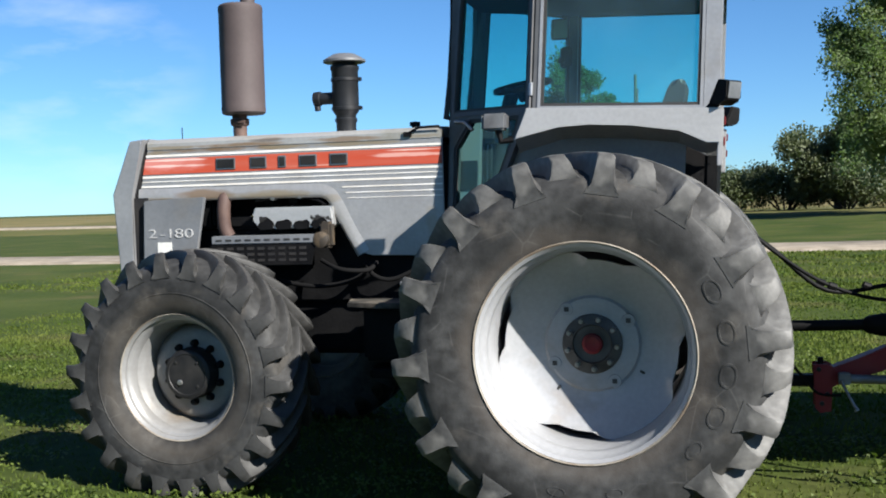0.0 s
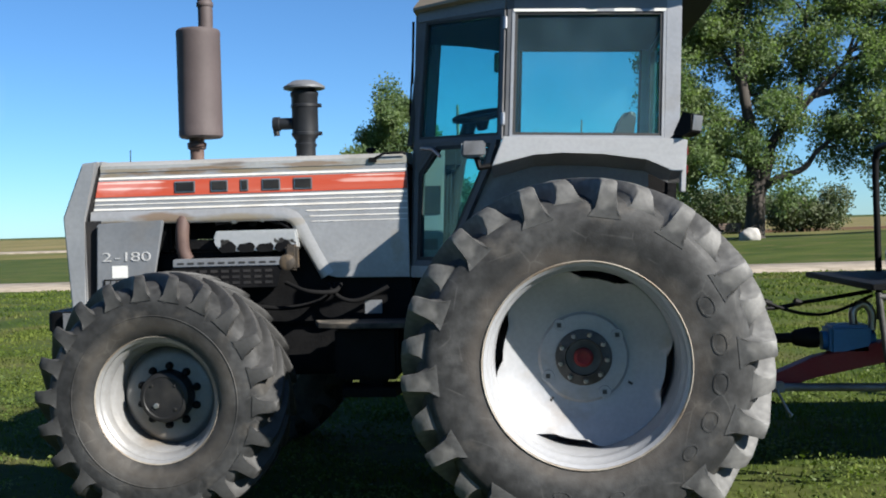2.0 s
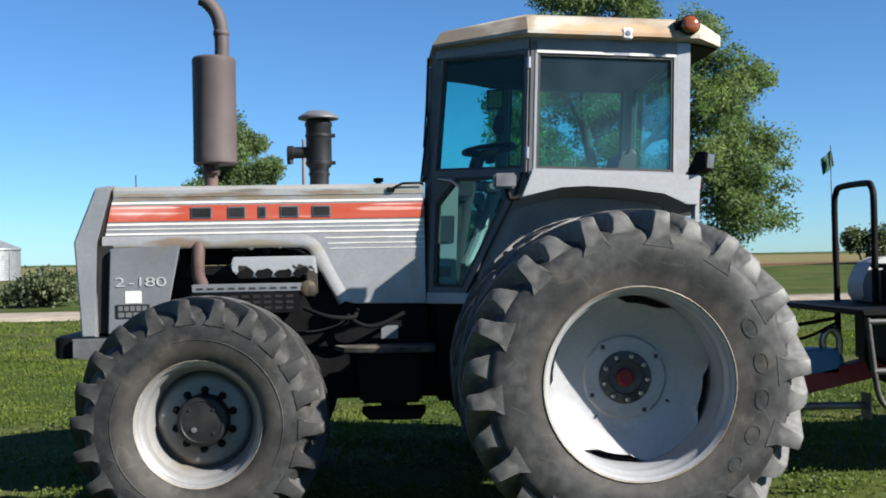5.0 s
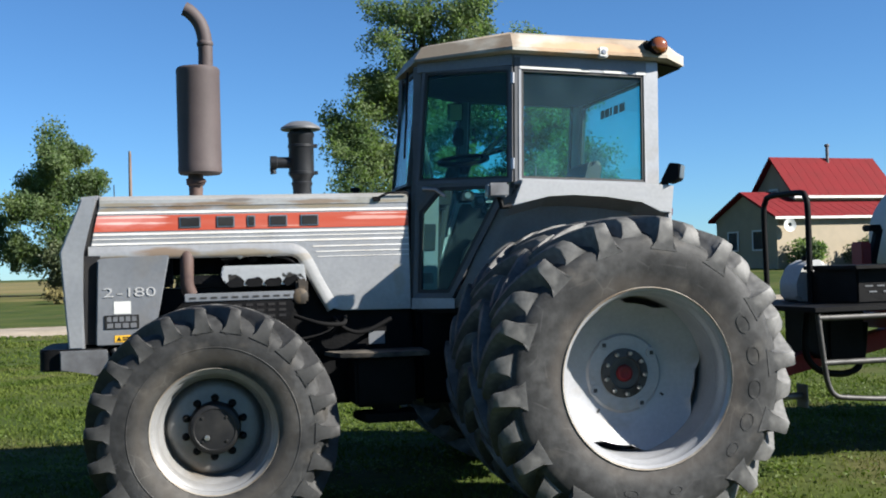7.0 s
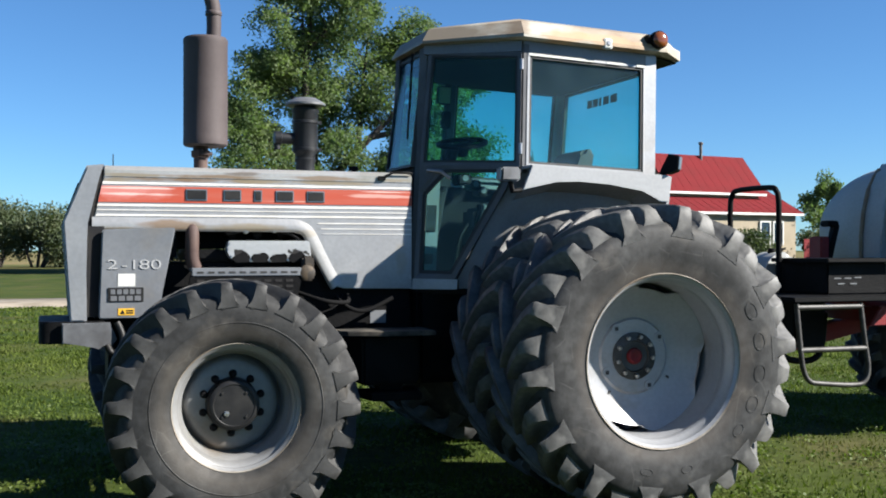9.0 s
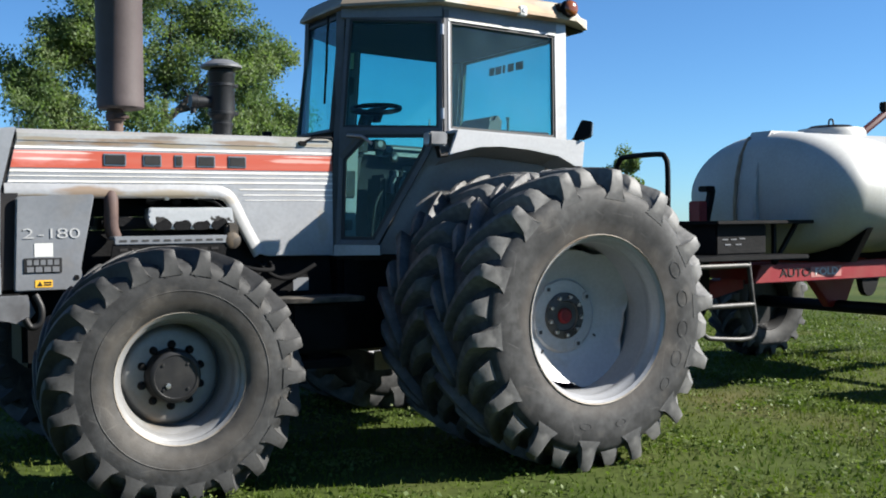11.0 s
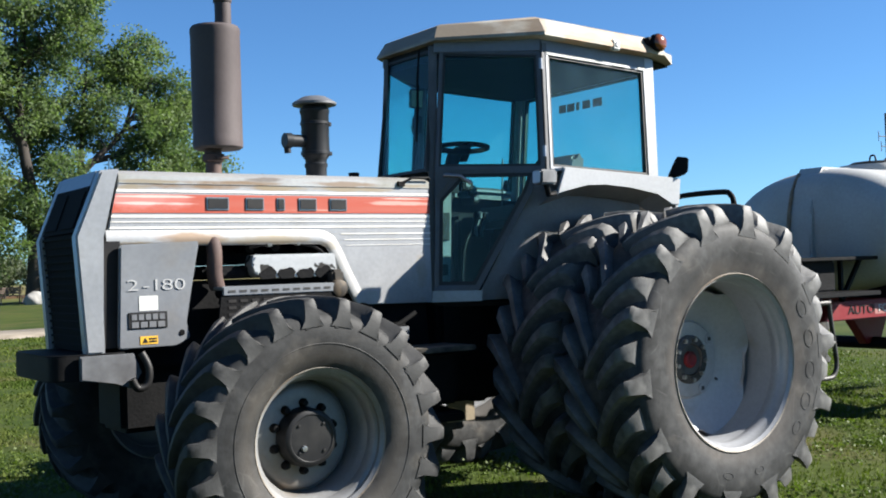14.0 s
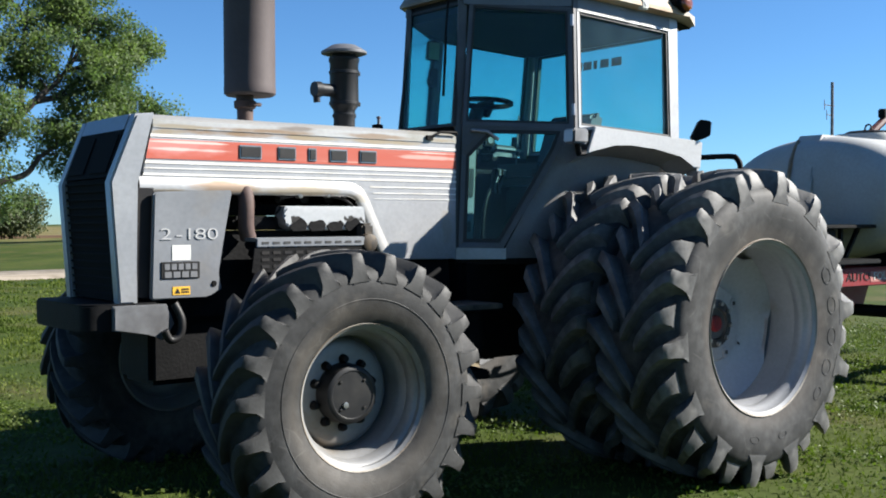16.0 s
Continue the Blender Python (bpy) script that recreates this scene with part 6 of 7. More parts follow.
tube(bm, [(1.20, -0.15, 0.49), (1.205, -0.18, 0.47), (1.262, -0.20, 0.355), (1.278, -0.21, 0.34), (1.262, -0.23, 0.335)], 0.008, 8)
part("jack_crank", bm, CHROME, jack, smooth=50)
bm = B()
for y in (-0.075, 0.055):
    prism(bm, [(1.062, 0.32), (1.056, 0.566), (1.135, 0.570), (1.165, 0.552), (1.160, 0.47), (1.150, 0.30), (1.09, 0.29)], y, y + 0.02, bevel=0.004)
box(bm, 1.066, 1.086, -0.056, 0.056, 0.33, 0.555, 0.003)
clevis = part("hitch_clevis", bm, MAROON, trailer, "maroon hitch clevis")
for x, z in ((1.085, 0.54), (1.10, 0.345), (1.13, 0.40)):
    bm = B()
    lathe(bm, [(-0.075, 0.014), (-0.088, 0.014), (-0.090, 0.0)], (x, 0, z), seg=6)
    part("clevis_bolt", bm, CHARCOAL, clevis)
bm = B()
tube(bm, [(1.10, 0, 0.44), (1.10, 0, 0.60)], 0.016, 8)
part("hitch_pin", bm, BLACK, clevis, smooth=50)
bm = B()
box(bm, 0.50, 1.115, -0.05, 0.05, 0.435, 0.500, 0.008)
part("tow_bar", bm, BLACK, tractor, "black flat tow bar")
bm = B()
tube(bm, smooth_path([(0.62, -0.16, 0.80), (0.86, -0.16, 0.66), (1.00, -0.14, 0.50), (1.08, -0.12, 0.41), (1.20, -0.11, 0.40)], 5), 0.008, 8)
part("cable", bm, BLACK, trailer, "thin black cable", smooth=60)
for k, (z, dy) in enumerate(((1.42, -0.25), (1.38, 0.05))):
    bm = B()
    tube(bm, smooth_path([(0.64, dy, z), (0.85, dy, 1.22), (1.15, dy + 0.1, 1.02 - 0.05 * k), (1.5, dy + 0.2, 0.93 + 0.06 * k), (1.85, 0.1, 1.03 + 0.03 * k)], 6), 0.011 + 0.003 * k, 8)
    hose = part("hydraulic_hose", bm, BLACK, trailer, "black hydraulic hose", smooth=60)
    for x in ((1.14, 1.32) if k == 0 else (1.10,)):
        bm = B()
        tube(bm, [(x, dy + 0.1, 1.025), (x + 0.04, dy + 0.11, 1.01)], 0.02, 8)
        part("coupler", bm, BLACK, hose)
# running wheels
for y in (1.50, -1.75):
    bm = B()
    tyre_mesh(bm, 0.16, 0.50, 0.26, 0.03)
    w = part("trailer_wheel", bm, RUBBER, trailer, "dark ribbed trailer tyre", smooth=50)
    tread_bars(w, 0.16, 0.50, 0.26, 18, 0.03, 0.3, 0.0, 0.05)
    bm = B()
    lathe(bm, [(-0.13, 0.27), (-0.14, 0.255), (-0.10, 0.22), (-0.05, 0.21), (-0.05, 0.0)], seg=36)
    part("wheel_rim", bm, CHARCOAL, w, "dark grimy wheel rim", smooth=40)
    w.location, w.scale = (4.75, y, 0.585), (1.17, 1.17, 1.17)
bm = B()
tube(bm, [(4.75, -1.75, 0.585), (4.75, 1.50, 0.585)], 0.06, 12)
part("trailer_axle", bm, BLACK, trailer)
for y in (-0.6, 0.5):
    bm = B()
    prism(bm, [(4.30, 0.95), (5.05, 0.95), (4.86, 0.58), (4.64, 0.58)], y - 0.05, y + 0.05, bevel=0.01)
    part("axle_hanger", bm, MAROON, trailer)
bm = B()
tube(bm, [(5.2, 0.40, 1.02), (5.2, 0.95, 1.02)], 0.05, 8)
tube(bm, [(5.2, 0.95, 1.0), (5.45, 0.95, 2.18), (6.15, 0.93, 2.60), (6.75, 0.92, 2.69), (8.2, 0.92, 2.82)], 0.045, 8)
part("boom_arm", bm, mat("dark_maroon_boom_paint", (0.07, 0.010, 0.014), 0.6, 0.0, (0.05, 0.010, 0.012), 5.0, spec=0.2), trailer, "maroon folded boom arm", smooth=30)
bm = B()
box(bm, 6.02, 6.08, 0.89, 0.97, 2.58, 2.68, 0.01)
part("boom_pivot", bm, BLACK, trailer)
bm = B()
tube(bm, [(6.15, 0.92, 2.58), (6.6, 0.90, 2.2)], 0.012, 6)
part("boom_cable", bm, BLACK, trailer, "thin black stay cable")


# ---- trees ----
def foliage(name, lumps, n, size, material, parent, seed, label=""):
    """Many small leaf sprays scattered in soft lumps (centre, radii, share)."""
    rng = np.random.default_rng(seed)
    total = sum(l[2] for l in lumps)
    vs = []
    for c, rad, share in lumps:
        k = max(8, int(n * share / total))
        d = rng.normal(size=(k, 3))
        d /= np.linalg.norm(d, axis=1)[:, None]
        r = rng.random(k) ** 0.42
        p = np.array(c) + d * r[:, None] * np.array(rad)
        p += rng.normal(scale=0.13 * max(rad), size=(k, 3))
        a = rng.normal(size=(k, 3))
        a /= np.linalg.norm(a, axis=1)[:, None]
        b = np.cross(a, rng.normal(size=(k, 3)))
        b /= np.linalg.norm(b, axis=1)[:, None]
        s = size * (0.6 + 0.8 * rng.random(k))[:, None]
        vs.append(np.stack([p - a * s, p + b * s * 0.6, p + a * s, p - b * s * 0.6], 1).reshape(-1, 3))
    v = np.concatenate(vs)
    me = bpy.data.meshes.new(name)
    me.vertices.add(len(v))
    me.vertices.foreach_set("co", v.ravel())
    me.loops.add(len(v))
    me.loops.foreach_set("vertex_index", np.arange(len(v)))
    me.polygons.add(len(v) // 4)
    me.polygons.foreach_set("loop_start", np.arange(0, len(v), 4))
    me.update()
    me.materials.append(material)
    ob = new(name, me)
    ob.parent = parent
    return tagged(ob, label)


def tree(x, y, height, spread, label, seed, leaves=9000, leaf=0.22, trunk_r=0.35, fork=0.22, lean=0.0, material=None, dense=1.0, limbs=9):
    """Tapered trunk with limbs and twigs, and a crown of leaf sprays round the limb ends."""
    rnd = random.Random(seed)
    z0 = ground_height(x, y)
    t = thing("tree", label, "tree", "yard trees", (x, y, z0 - 0.1))
    bm = B()
    top = Vector((lean, 0, height * 0.80))
    trunk = smooth_path([(0, 0, 0), (lean * 0.2, 0.1, height * 0.2), (lean * 0.5, -0.1, height * 0.5), tuple(top)], 5)
    tube(bm, trunk, trunk_r, 12, radii=[trunk_r * (1.25 if i == 0 else 1.0) * (1 - 0.85 * i / (len(trunk) - 1)) for i in range(len(trunk))])
    part("trunk", bm, BARK, t, smooth=60)
    lumps = [((top.x, top.y, height * 0.86), (spread * 0.20, spread * 0.20, height * 0.14), 1.4), ((top.x, top.y, height * 0.66), (spread * 0.26, spread * 0.26, height * 0.16), 1.8), ((top.x * 0.7, top.y, height * 0.45), (spread * 0.30, spread * 0.30, height * 0.16), 1.8)]
    for k in range(limbs):
        h = height * (fork + (0.78 - fork) * (k + 0.5 * rnd.random()) / limbs)
        a = 2 * math.pi * (k * 0.382 + 0.15 * rnd.random())
        reach = spread * 0.5 * (1.0 - 0.45 * abs(h / height - 0.45) / 0.45) * (0.75 + 0.4 * rnd.random())
        i = min(len(trunk) - 1, int(h / (height * 0.80) * (len(trunk) - 1)))
        p0 = trunk[i]
        p1 = p0 + Vector((math.cos(a) * reach * 0.45, math.sin(a) * reach * 0.45, reach * 0.30))
        p2 = p0 + Vector((math.cos(a) * reach, math.sin(a) * reach, reach * (0.45 + 0.3 * rnd.random())))
        line = smooth_path([p0, p1, p2], 4)
        bm = B()
        r0 = trunk_r * 0.5 * (1 - 0.6 * h / height)
        tube(bm, line, r0, 8, radii=[r0 * (1 - 0.85 * j / (len(line) - 1)) for j in range(len(line))])
        for _ in range(3):
            q = line[rnd.randrange(3, len(line))]
            e = q + Vector((rnd.uniform(-1, 1), rnd.uniform(-1, 1), rnd.uniform(-0.2, 1))) * reach * 0.35
            tube(bm, [q, q * 0.5 + e * 0.5 + Vector((0, 0, 0.1)), e], r0 * 0.3, 6, radii=[r0 * 0.35, r0 * 0.22, r0 * 0.06])
            lumps.append((tuple(e), (reach * 0.30, reach * 0.30, reach * 0.28), 0.55))
        part("limb", bm, BARK, t, smooth=60)
        for f in (0.6, 0.85, 1.0):
            q = line[int(f * (len(line) - 1))]
            w = reach * (0.34 + 0.20 * rnd.random())
            lumps.append(((q.x + rnd.uniform(-.3, .3) * w, q.y + rnd.uniform(-.3, .3) * w, q.z + w * rnd.uniform(-0.3, 0.5)), (w, w, w * 0.75), 0.8 * f))
        lumps.append(((p2.x * 1.05, p2.y * 1.05, p2.z - reach * 0.3), (reach * 0.16, reach * 0.16, reach * 0.25), 0.3))
    foliage("crown", lumps, leaves, leaf, material or LEAF, t, seed, "green poplar foliage with gaps")
    return t


def shrub(x, y, w, h, label, seed, leaves=1500, leaf=0.16, material=None, name="shrub", depth=None):
    rnd = random.Random(seed)
    z0 = ground_height(x, y)
    t = thing(name, label, "shrub", "shrubs", (x, y, z0 - 0.05))
    bm = B()
    lumps = []
    depth = depth or w
    for k in range(9):
        c = (rnd.uniform(-0.5, 0.5) * w * 0.8, rnd.uniform(-0.5, 0.5) * depth * 0.8, h * rnd.uniform(0.3, 0.72))
        tube(bm, [(c[0] * 0.2, c[1] * 0.2, 0), (c[0] * 0.6, c[1] * 0.6, c[2] * 0.6), c], 0.05, 6, radii=[h * 0.02, h * 0.014, h * 0.005])
        lumps.append((c, (w * 0.28, depth * 0.28, h * 0.30), 1.0))
    part("stems", bm, BARK, t)
    foliage("leaves", lumps, leaves, leaf, material or LEAF_DARK, t, seed)
    return t


def big_poplar(x, y):
    """Old poplar: a short thick bole that forks into an upright stem, a long slanting limb and a low drooping one."""
    rnd = random.Random(31)
    t = thing("tree", "tall old poplar with a forked grey trunk and airy crown", "tree", "yard trees", (x, y, ground_height(x, y) - 0.1))
    lines = (("trunk", 0.62, [(0, 0, 0), (0.15, 0, 2.0), (0.1, 0.1, 4.0), (0.0, 0.1, 6.0), (-0.5, 0.2, 9.9), (-0.4, 0, 14.0), (0.4, -0.2, 18.3)], (0.2, 0.95)),
             ("limb", 0.40, [(0.35, 0, 2.6), (0.8, -0.1, 4.2), (1.3, -0.2, 5.8), (3.4, -0.3, 8.1), (5.2, -0.2, 9.9), (7.6, 0.3, 13.2)], (0.35, 1.0)),
             ("limb", 0.26, [(0.4, 0, 2.9), (1.4, -0.5, 3.5), (2.7, -0.8, 4.0), (3.6, -1.0, 5.1), (6.0, -1.2, 6.4), (9.2, -1.0, 6.0)], (0.55, 1.0)),
             ("limb", 0.20, [(-0.05, 0.1, 6.3), (-1.2, -0.2, 6.9), (-3.0, -0.5, 6.8), (-4.0, -0.6, 7.6)], (0.5, 1.0)),
             ("limb", 0.20, [(-0.35, 0.2, 8.6), (-1.2, 0.8, 10.5), (-1.9, 1.2, 12.2)], (0.4, 1.0)),
             ("limb", 0.22, [(3.4, -0.3, 8.1), (6.2, 0.4, 8.8), (9.4, 0.8, 10.2)], (0.3, 1.0)),
             ("limb", 0.20, [(2.6, -0.3, 7.2), (3.2, 1.0, 11.0), (3.8, 1.2, 15.5)], (0.4, 1.0)),
             ("limb", 0.18, [(-0.45, 0.0, 13.2), (1.4, -0.8, 15.4), (2.6, -0.8, 17.4)], (0.3, 1.0)),
             ("limb", 0.16, [(-0.45, 0.1, 11.5), (-0.9, -0.8, 14.2), (-0.9, -1.0, 16.4)], (0.3, 1.0)),
             ("limb", 0.13, [(5.2, -0.2, 9.9), (8.5, 0.2, 11.0), (11.3, 0.4, 11.9)], (0.3, 1.0)),
             ("limb", 0.13, [(6.0, -1.2, 6.4), (9.0, -0.8, 6.9), (11.3, -0.5, 8.0)], (0.3, 1.0)),
             ("limb", 0.10, [(5.4, -1.2, 6.2), (7.4, -1.4, 5.4), (8.4, -1.4, 3.9), (8.8, -1.4, 3.0)], (0.4, 1.0)),
             ("limb", 0.10, [(6.8, -1.2, 6.4), (9.2, -1.2, 5.6), (10.2, -1.2, 4.2)], (0.4, 1.0)),
             ("limb", 0.12, [(5.2, -0.2, 9.9), (6.4, 0.6, 12.6), (6.2, 0.6, 15.2)], (0.4, 1.0)),
             ("limb", 0.10, [(-1.2, 0.8, 10.5), (-2.4, 0.4, 11.3), (-3.0, 0.2, 11.9)], (0.5, 1.0)),
             ("limb", 0.10, [(-3.2, -0.5, 6.8), (-4.4, -0.4, 8.2), (-5.0, -0.2, 9.6)], (0.5, 1.0)),
             ("limb", 0.20, [(-0.2, 0.1, 5.2), (0.3, 2.2, 8.5), (0.8, 3.6, 12.0)], (0.4, 1.0)),
             ("limb", 0.18, [(0.05, 0, 5.2), (-1.6, -0.3, 5.9), (-3.6, -0.4, 5.6), (-5.0, -0.5, 4.6)], (0.35, 1.0)),
             ("limb", 0.16, [(0.1, 0, 4.4), (-1.3, 0.6, 5.0), (-2.8, 1.0, 4.6), (-3.8, 1.2, 3.6)], (0.35, 1.0)))
    lumps = []
    for name, r, pts, (f0, f1) in lines:
        line = smooth_path([(px if px < 5.5 else 5.5 + 0.8 * (px - 5.5), py, pz) for px, py, pz in pts], 5)
        n = len(line) - 1
        bm = B()
        tube(bm, line, r, 12, radii=[r * (1.3 if i == 0 and name == "trunk" else 1.0) * (1 - 0.88 * i / n) for i in range(n + 1)])
        for k in range(9):
            i = int(n * (f0 + (f1 - f0) * (k + rnd.random() * 0.8) / 9))
            i = min(n, i)
            q = line[i]
            e = q + Vector((rnd.uniform(-1, 1) * 1.9, rnd.uniform(-1, 1) * 1.7, rnd.uniform(-0.7, 1.2) * 1.4)) * (1.0 if r > 0.15 else 0.6)
            tube(bm, [q, q * 0.5 + e * 0.5 + Vector((0, 0, 0.15)), e], 0.05, 6, radii=[0.06, 0.04, 0.012])
            w = rnd.uniform(0.8, 1.45) * (1.0 if r > 0.15 else 0.8)
            lumps.append((tuple(e), (w, w, w * rnd.uniform(0.55, 0.85)), w))
            for _ in range(2):
                o = e + Vector((rnd.uniform(-1, 1), rnd.uniform(-1, 1), rnd.uniform(-1.1, 0.6))) * 1.2
                w2 = rnd.uniform(0.5, 1.0)
                lumps.append((tuple(o), (w2, w2, w2 * 0.9), w2 * 0.7))
        part(name, bm, BARK, t, smooth=60)
        e = line[-1]
        lumps.append((tuple(e), (1.1, 1.1, 1.2), 1.1))
        lumps.append(((e.x * 0.93, e.y, e.z - 1.0), (1.2, 1.2, 1.2), 1.2))
    foliage("crown", lumps, 165000, 0.092, LEAF, t, 77, "green poplar foliage with gaps")


big_poplar(11.8, 57.0)
tree(-12.9, 85.0, 14.2, 6.6, "slim green poplar beside a tall pole", 5, 55000, 0.12, 0.32, 0.15)
tree(-19.5, 88.0, 6.6, 6.0, "leafy young poplar in a loose row", 8, 22000, 0.12, 0.28, 0.12)
tree(8.0, 80.0, 6.4, 6.5, "dark bushy tree behind a boulder", 12, 40000, 0.12, 0.28, 0.10, material=LEAF_DARK)
tree(44.5, 51.5, 6.0, 3.2, "small upright poplar behind the house", 9, 9000, 0.10, 0.12, 0.12)
for k, (x, w, h) in enumerate(((-10.5, 5, 4.2), (-7.0, 4.5, 5.6), (-4.0, 5, 4.9), (0.5, 6, 3.8), (4.5, 6, 3.9), (8.5, 6, 3.7), (12.5, 7, 3.9), (16.5, 6, 3.6), (20.0, 5, 3.8))):
    shrub(x, 82 + 3 * math.sin(k * 2.1), w, h, "dense dark green shelterbelt shrub", 20 + k, 13000, 0.11)
shrub(-13.8, 34.0, 3.2, 1.5, "low leafy bush at the edge of the lane", 41, 4200, 0.08)
shrub(30.0, 61.0, 2.6, 2.6, "dark rounded bush near the flagpole", 42, 5000, 0.10)
shrub(31.6, 47.6, 2.2, 1.8, "rounded green bush at the house wall", 43, 2200, 0.10, LEAF)
shrub(36.3, 48.0, 3.0, 2.0, "dark rounded bush before the house windows", 44, 6000, 0.08)
shrub(42.3, 48.0, 3.4, 2.2, "dark bushy shrubs beside the house", 45, 5000, 0.09)
shrub(-9.0, 58.0, 2.6, 1.1, "yellowing low weeds at the field edge", 46, 900, 0.12, STRAW)


# ---- house, bin, poles and small far things ----
HU, HV, HK = Vector((0.988, 0.157, 0)), Vector((-0.157, 0.988, 0)), Vector((29.97, 48.8, 0))
HZ = 1.0
house = thing("house", "cream farmhouse with a red metal roof and upper storey", "house")


def hpos(u, v, z):
    return HK + HU * u + HV * v + Vector((0, 0, HZ + z))


def house_block(u0, u1, v0, v1, z0, eave, ridge, over=0.35):
    vm = (v0 + v1) / 2
    bm = B()
    for (p, q, gable) in (((u0, v0), (u1, v0), False), ((u1, v0), (u1, v1), True), ((u1, v1), (u0, v1), False), ((u0, v1), (u0, v0), True)):
        lo = [bm.verts.new(hpos(*p, z0)), bm.verts.new(hpos(*q, z0))]
        hi = [bm.verts.new(hpos(*q, eave))] + ([bm.verts.new(hpos(p[0], vm, ridge - 0.05))] if gable else []) + [bm.verts.new(hpos(*p, eave))]
        bm.faces.new(lo + hi)
    bmesh.ops.remove_doubles(bm, verts=bm.verts, dist=1e-4)
    bmesh.ops.solidify(bm, geom=bm.faces[:], thickness=0.12)
    wall = part("wall", bm, SIDING, house, "cream rendered wall")
    rise = (ridge - eave) / (vm - v0)
    for s in (-1, 1):
        ve = v0 - over if s < 0 else v1 + over
        ze = eave - over * rise
        bm = B()
        a = [hpos(u0 - over, ve, ze), hpos(u1 + over, ve, ze), hpos(u1 + over, vm, ridge), hpos(u0 - over, vm, ridge)]
        lo = [bm.verts.new(p) for p in a]
        hi = [bm.verts.new(p + Vector((0, 0, 0.14))) for p in a]
        bm.faces.new(hi)
        bm.faces.new(lo[::-1])
        for i in range(4):
            bm.faces.new((lo[i], lo[(i + 1) % 4], hi[(i + 1) % 4], hi[i]))
        roof = part("roof", bm, ROOF_RED, house, "red metal roof slope")
        n = int((u1 - u0) / 0.6)
        for k in range(n + 1):
            u = u0 - over + (u1 - u0 + 2 * over) * k / n
            bm = B()
            wall_bar(bm, hpos(u, ve, ze + 0.145), hpos(u, vm, ridge + 0.145), 0.03, 0.014, (0, 0, 1))
            part("roof_rib", bm, ROOF_RED, roof)
    bm = B()
    wall_bar(bm, hpos(u0 - over, v0 - over, eave - over * rise + 0.05), hpos(u1 + over, v0 - over, eave - over * rise + 0.05), 0.14, 0.05, -HV)
    part("fascia", bm, PAPER, house, "pale fascia board")
    return wall


house_block(0, 11.6, 0, 5.6, -0.8, 2.85, 4.25)
house_block(2.7, 10.0, 1.6, 5.2, 2.8, 4.35, 6.4)


def house_window(u, v, z0, z1, w, across, out):
    c = hpos(u, v, 0) + out * 0.07
    e = across * w / 2
    pts = [c - e + Vector((0, 0, z0)), c + e + Vector((0, 0, z0)), c + e + Vector((0, 0, z1)), c - e + Vector((0, 0, z1))]
    bm = B()
    inner = frame_loop(bm, pts, 0.09, 0.08, out)
    win = part("house_window", bm, PAPER, house, "white framed window")
    bm = B()
    o = out * 0.01
    bm.faces.new([bm.verts.new(p + o) for p in inner])
    bmesh.ops.solidify(bm, geom=bm.faces[:], thickness=0.01)
    part("house_pane", bm, mat("dark_window_glass", (0.04, 0.07, 0.11), 0.08, 0.0, spec=0.8, fine=0.0), win, "dark reflecting pane")


for u in (8.9, 10.0):
    house_window(u, 0, 0.8, 2.3, 0.9, HU, -HV)
house_window(0, 1.6, 0.9, 2.1, 1.0, HV, -HU)
house_window(0, 3.9, 0.9, 2.1, 1.0, HV, -HU)
house_window(2.7, 3.4, 3.6, 4.6, 0.8, HV, -HU)
bm = B()
lathe(bm, [(6.0, 0.10), (7.2, 0.10), (7.25, 0.16), (7.35, 0.16), (7.4, 0.0)], tuple(hpos(6.6, 3.2, 0)), "z", 14)
part("chimney_pipe", bm, SHIELD, house, "metal chimney pipe", smooth=40)
bm = B()
lathe(bm, [(0.0, 0.0), (-0.03, 0.2), (-0.10, 0.38), (-0.09, 0.38), (-0.02, 0.2), (0.0, 0.0)], (0, 0, 0), "y", 24)
dish = part("satellite_dish", bm, PAPER, house, "grey satellite dish", smooth=50)
dish.location = hpos(0.6, -0.35, 2.3)
for k in range(22):
    bm = B()
    box(bm, -0.06, 0.06, -0.02, 0.02, 0.0, 1.3, 0.004)
    f = part("fence_board", bm, MAROON, None if k == 0 else fence)
    if k == 0:
        fence = tagged(f, "low red board fence beside the house", "fence")
        f.matrix_basis = Matrix.Translation((39.6, 47.4, ground_height(39.6, 47.4)))
    else:
        f.matrix_basis = pose(0.17 * k, 0.05 * k, 0)

# grain bin
bin_ = thing("grain_bin", "round corrugated grey steel grain bin with conical roof", "grain bin", at=(-37.8, 99.0, ground_height(-37.8, 99.0)))
prof = []
for k in range(41):
    prof.append((-0.1 + 3.2 * k / 40, 3.0 + (0.02 if k % 2 else -0.02)))
bm = B()
lathe(bm, prof, seg=64, axis="z")
part("wall_sheet", bm, GALV, bin_, "corrugated steel wall", smooth=20)
bm = B()
lathe(bm, [(3.0, 3.15), (3.1, 3.12), (4.25, 0.45), (4.3, 0.45), (4.42, 0.0)], seg=40, axis="z")
part("bin_roof", bm, GALV, bin_, "conical steel roof", smooth=12)
for k in range(3):
    bm = B()
    box(bm, -3.08, -3.0, -0.03, 0.03, 0.0, 3.1)
    part("stiffener", bm, GALV, bin_).rotation_euler = (0, 0, 0.8 + k * 0.9)

pole = thing("utility_pole", "tall bare brown wooden pole", "pole", at=(-6.8, 81.3, 0.0))
bm = B()
tube(bm, [(0, 0, -0.2), (0, 0, 6), (0.03, 0, 11.1)], 0.2, 10, radii=[0.17, 0.15, 0.11])
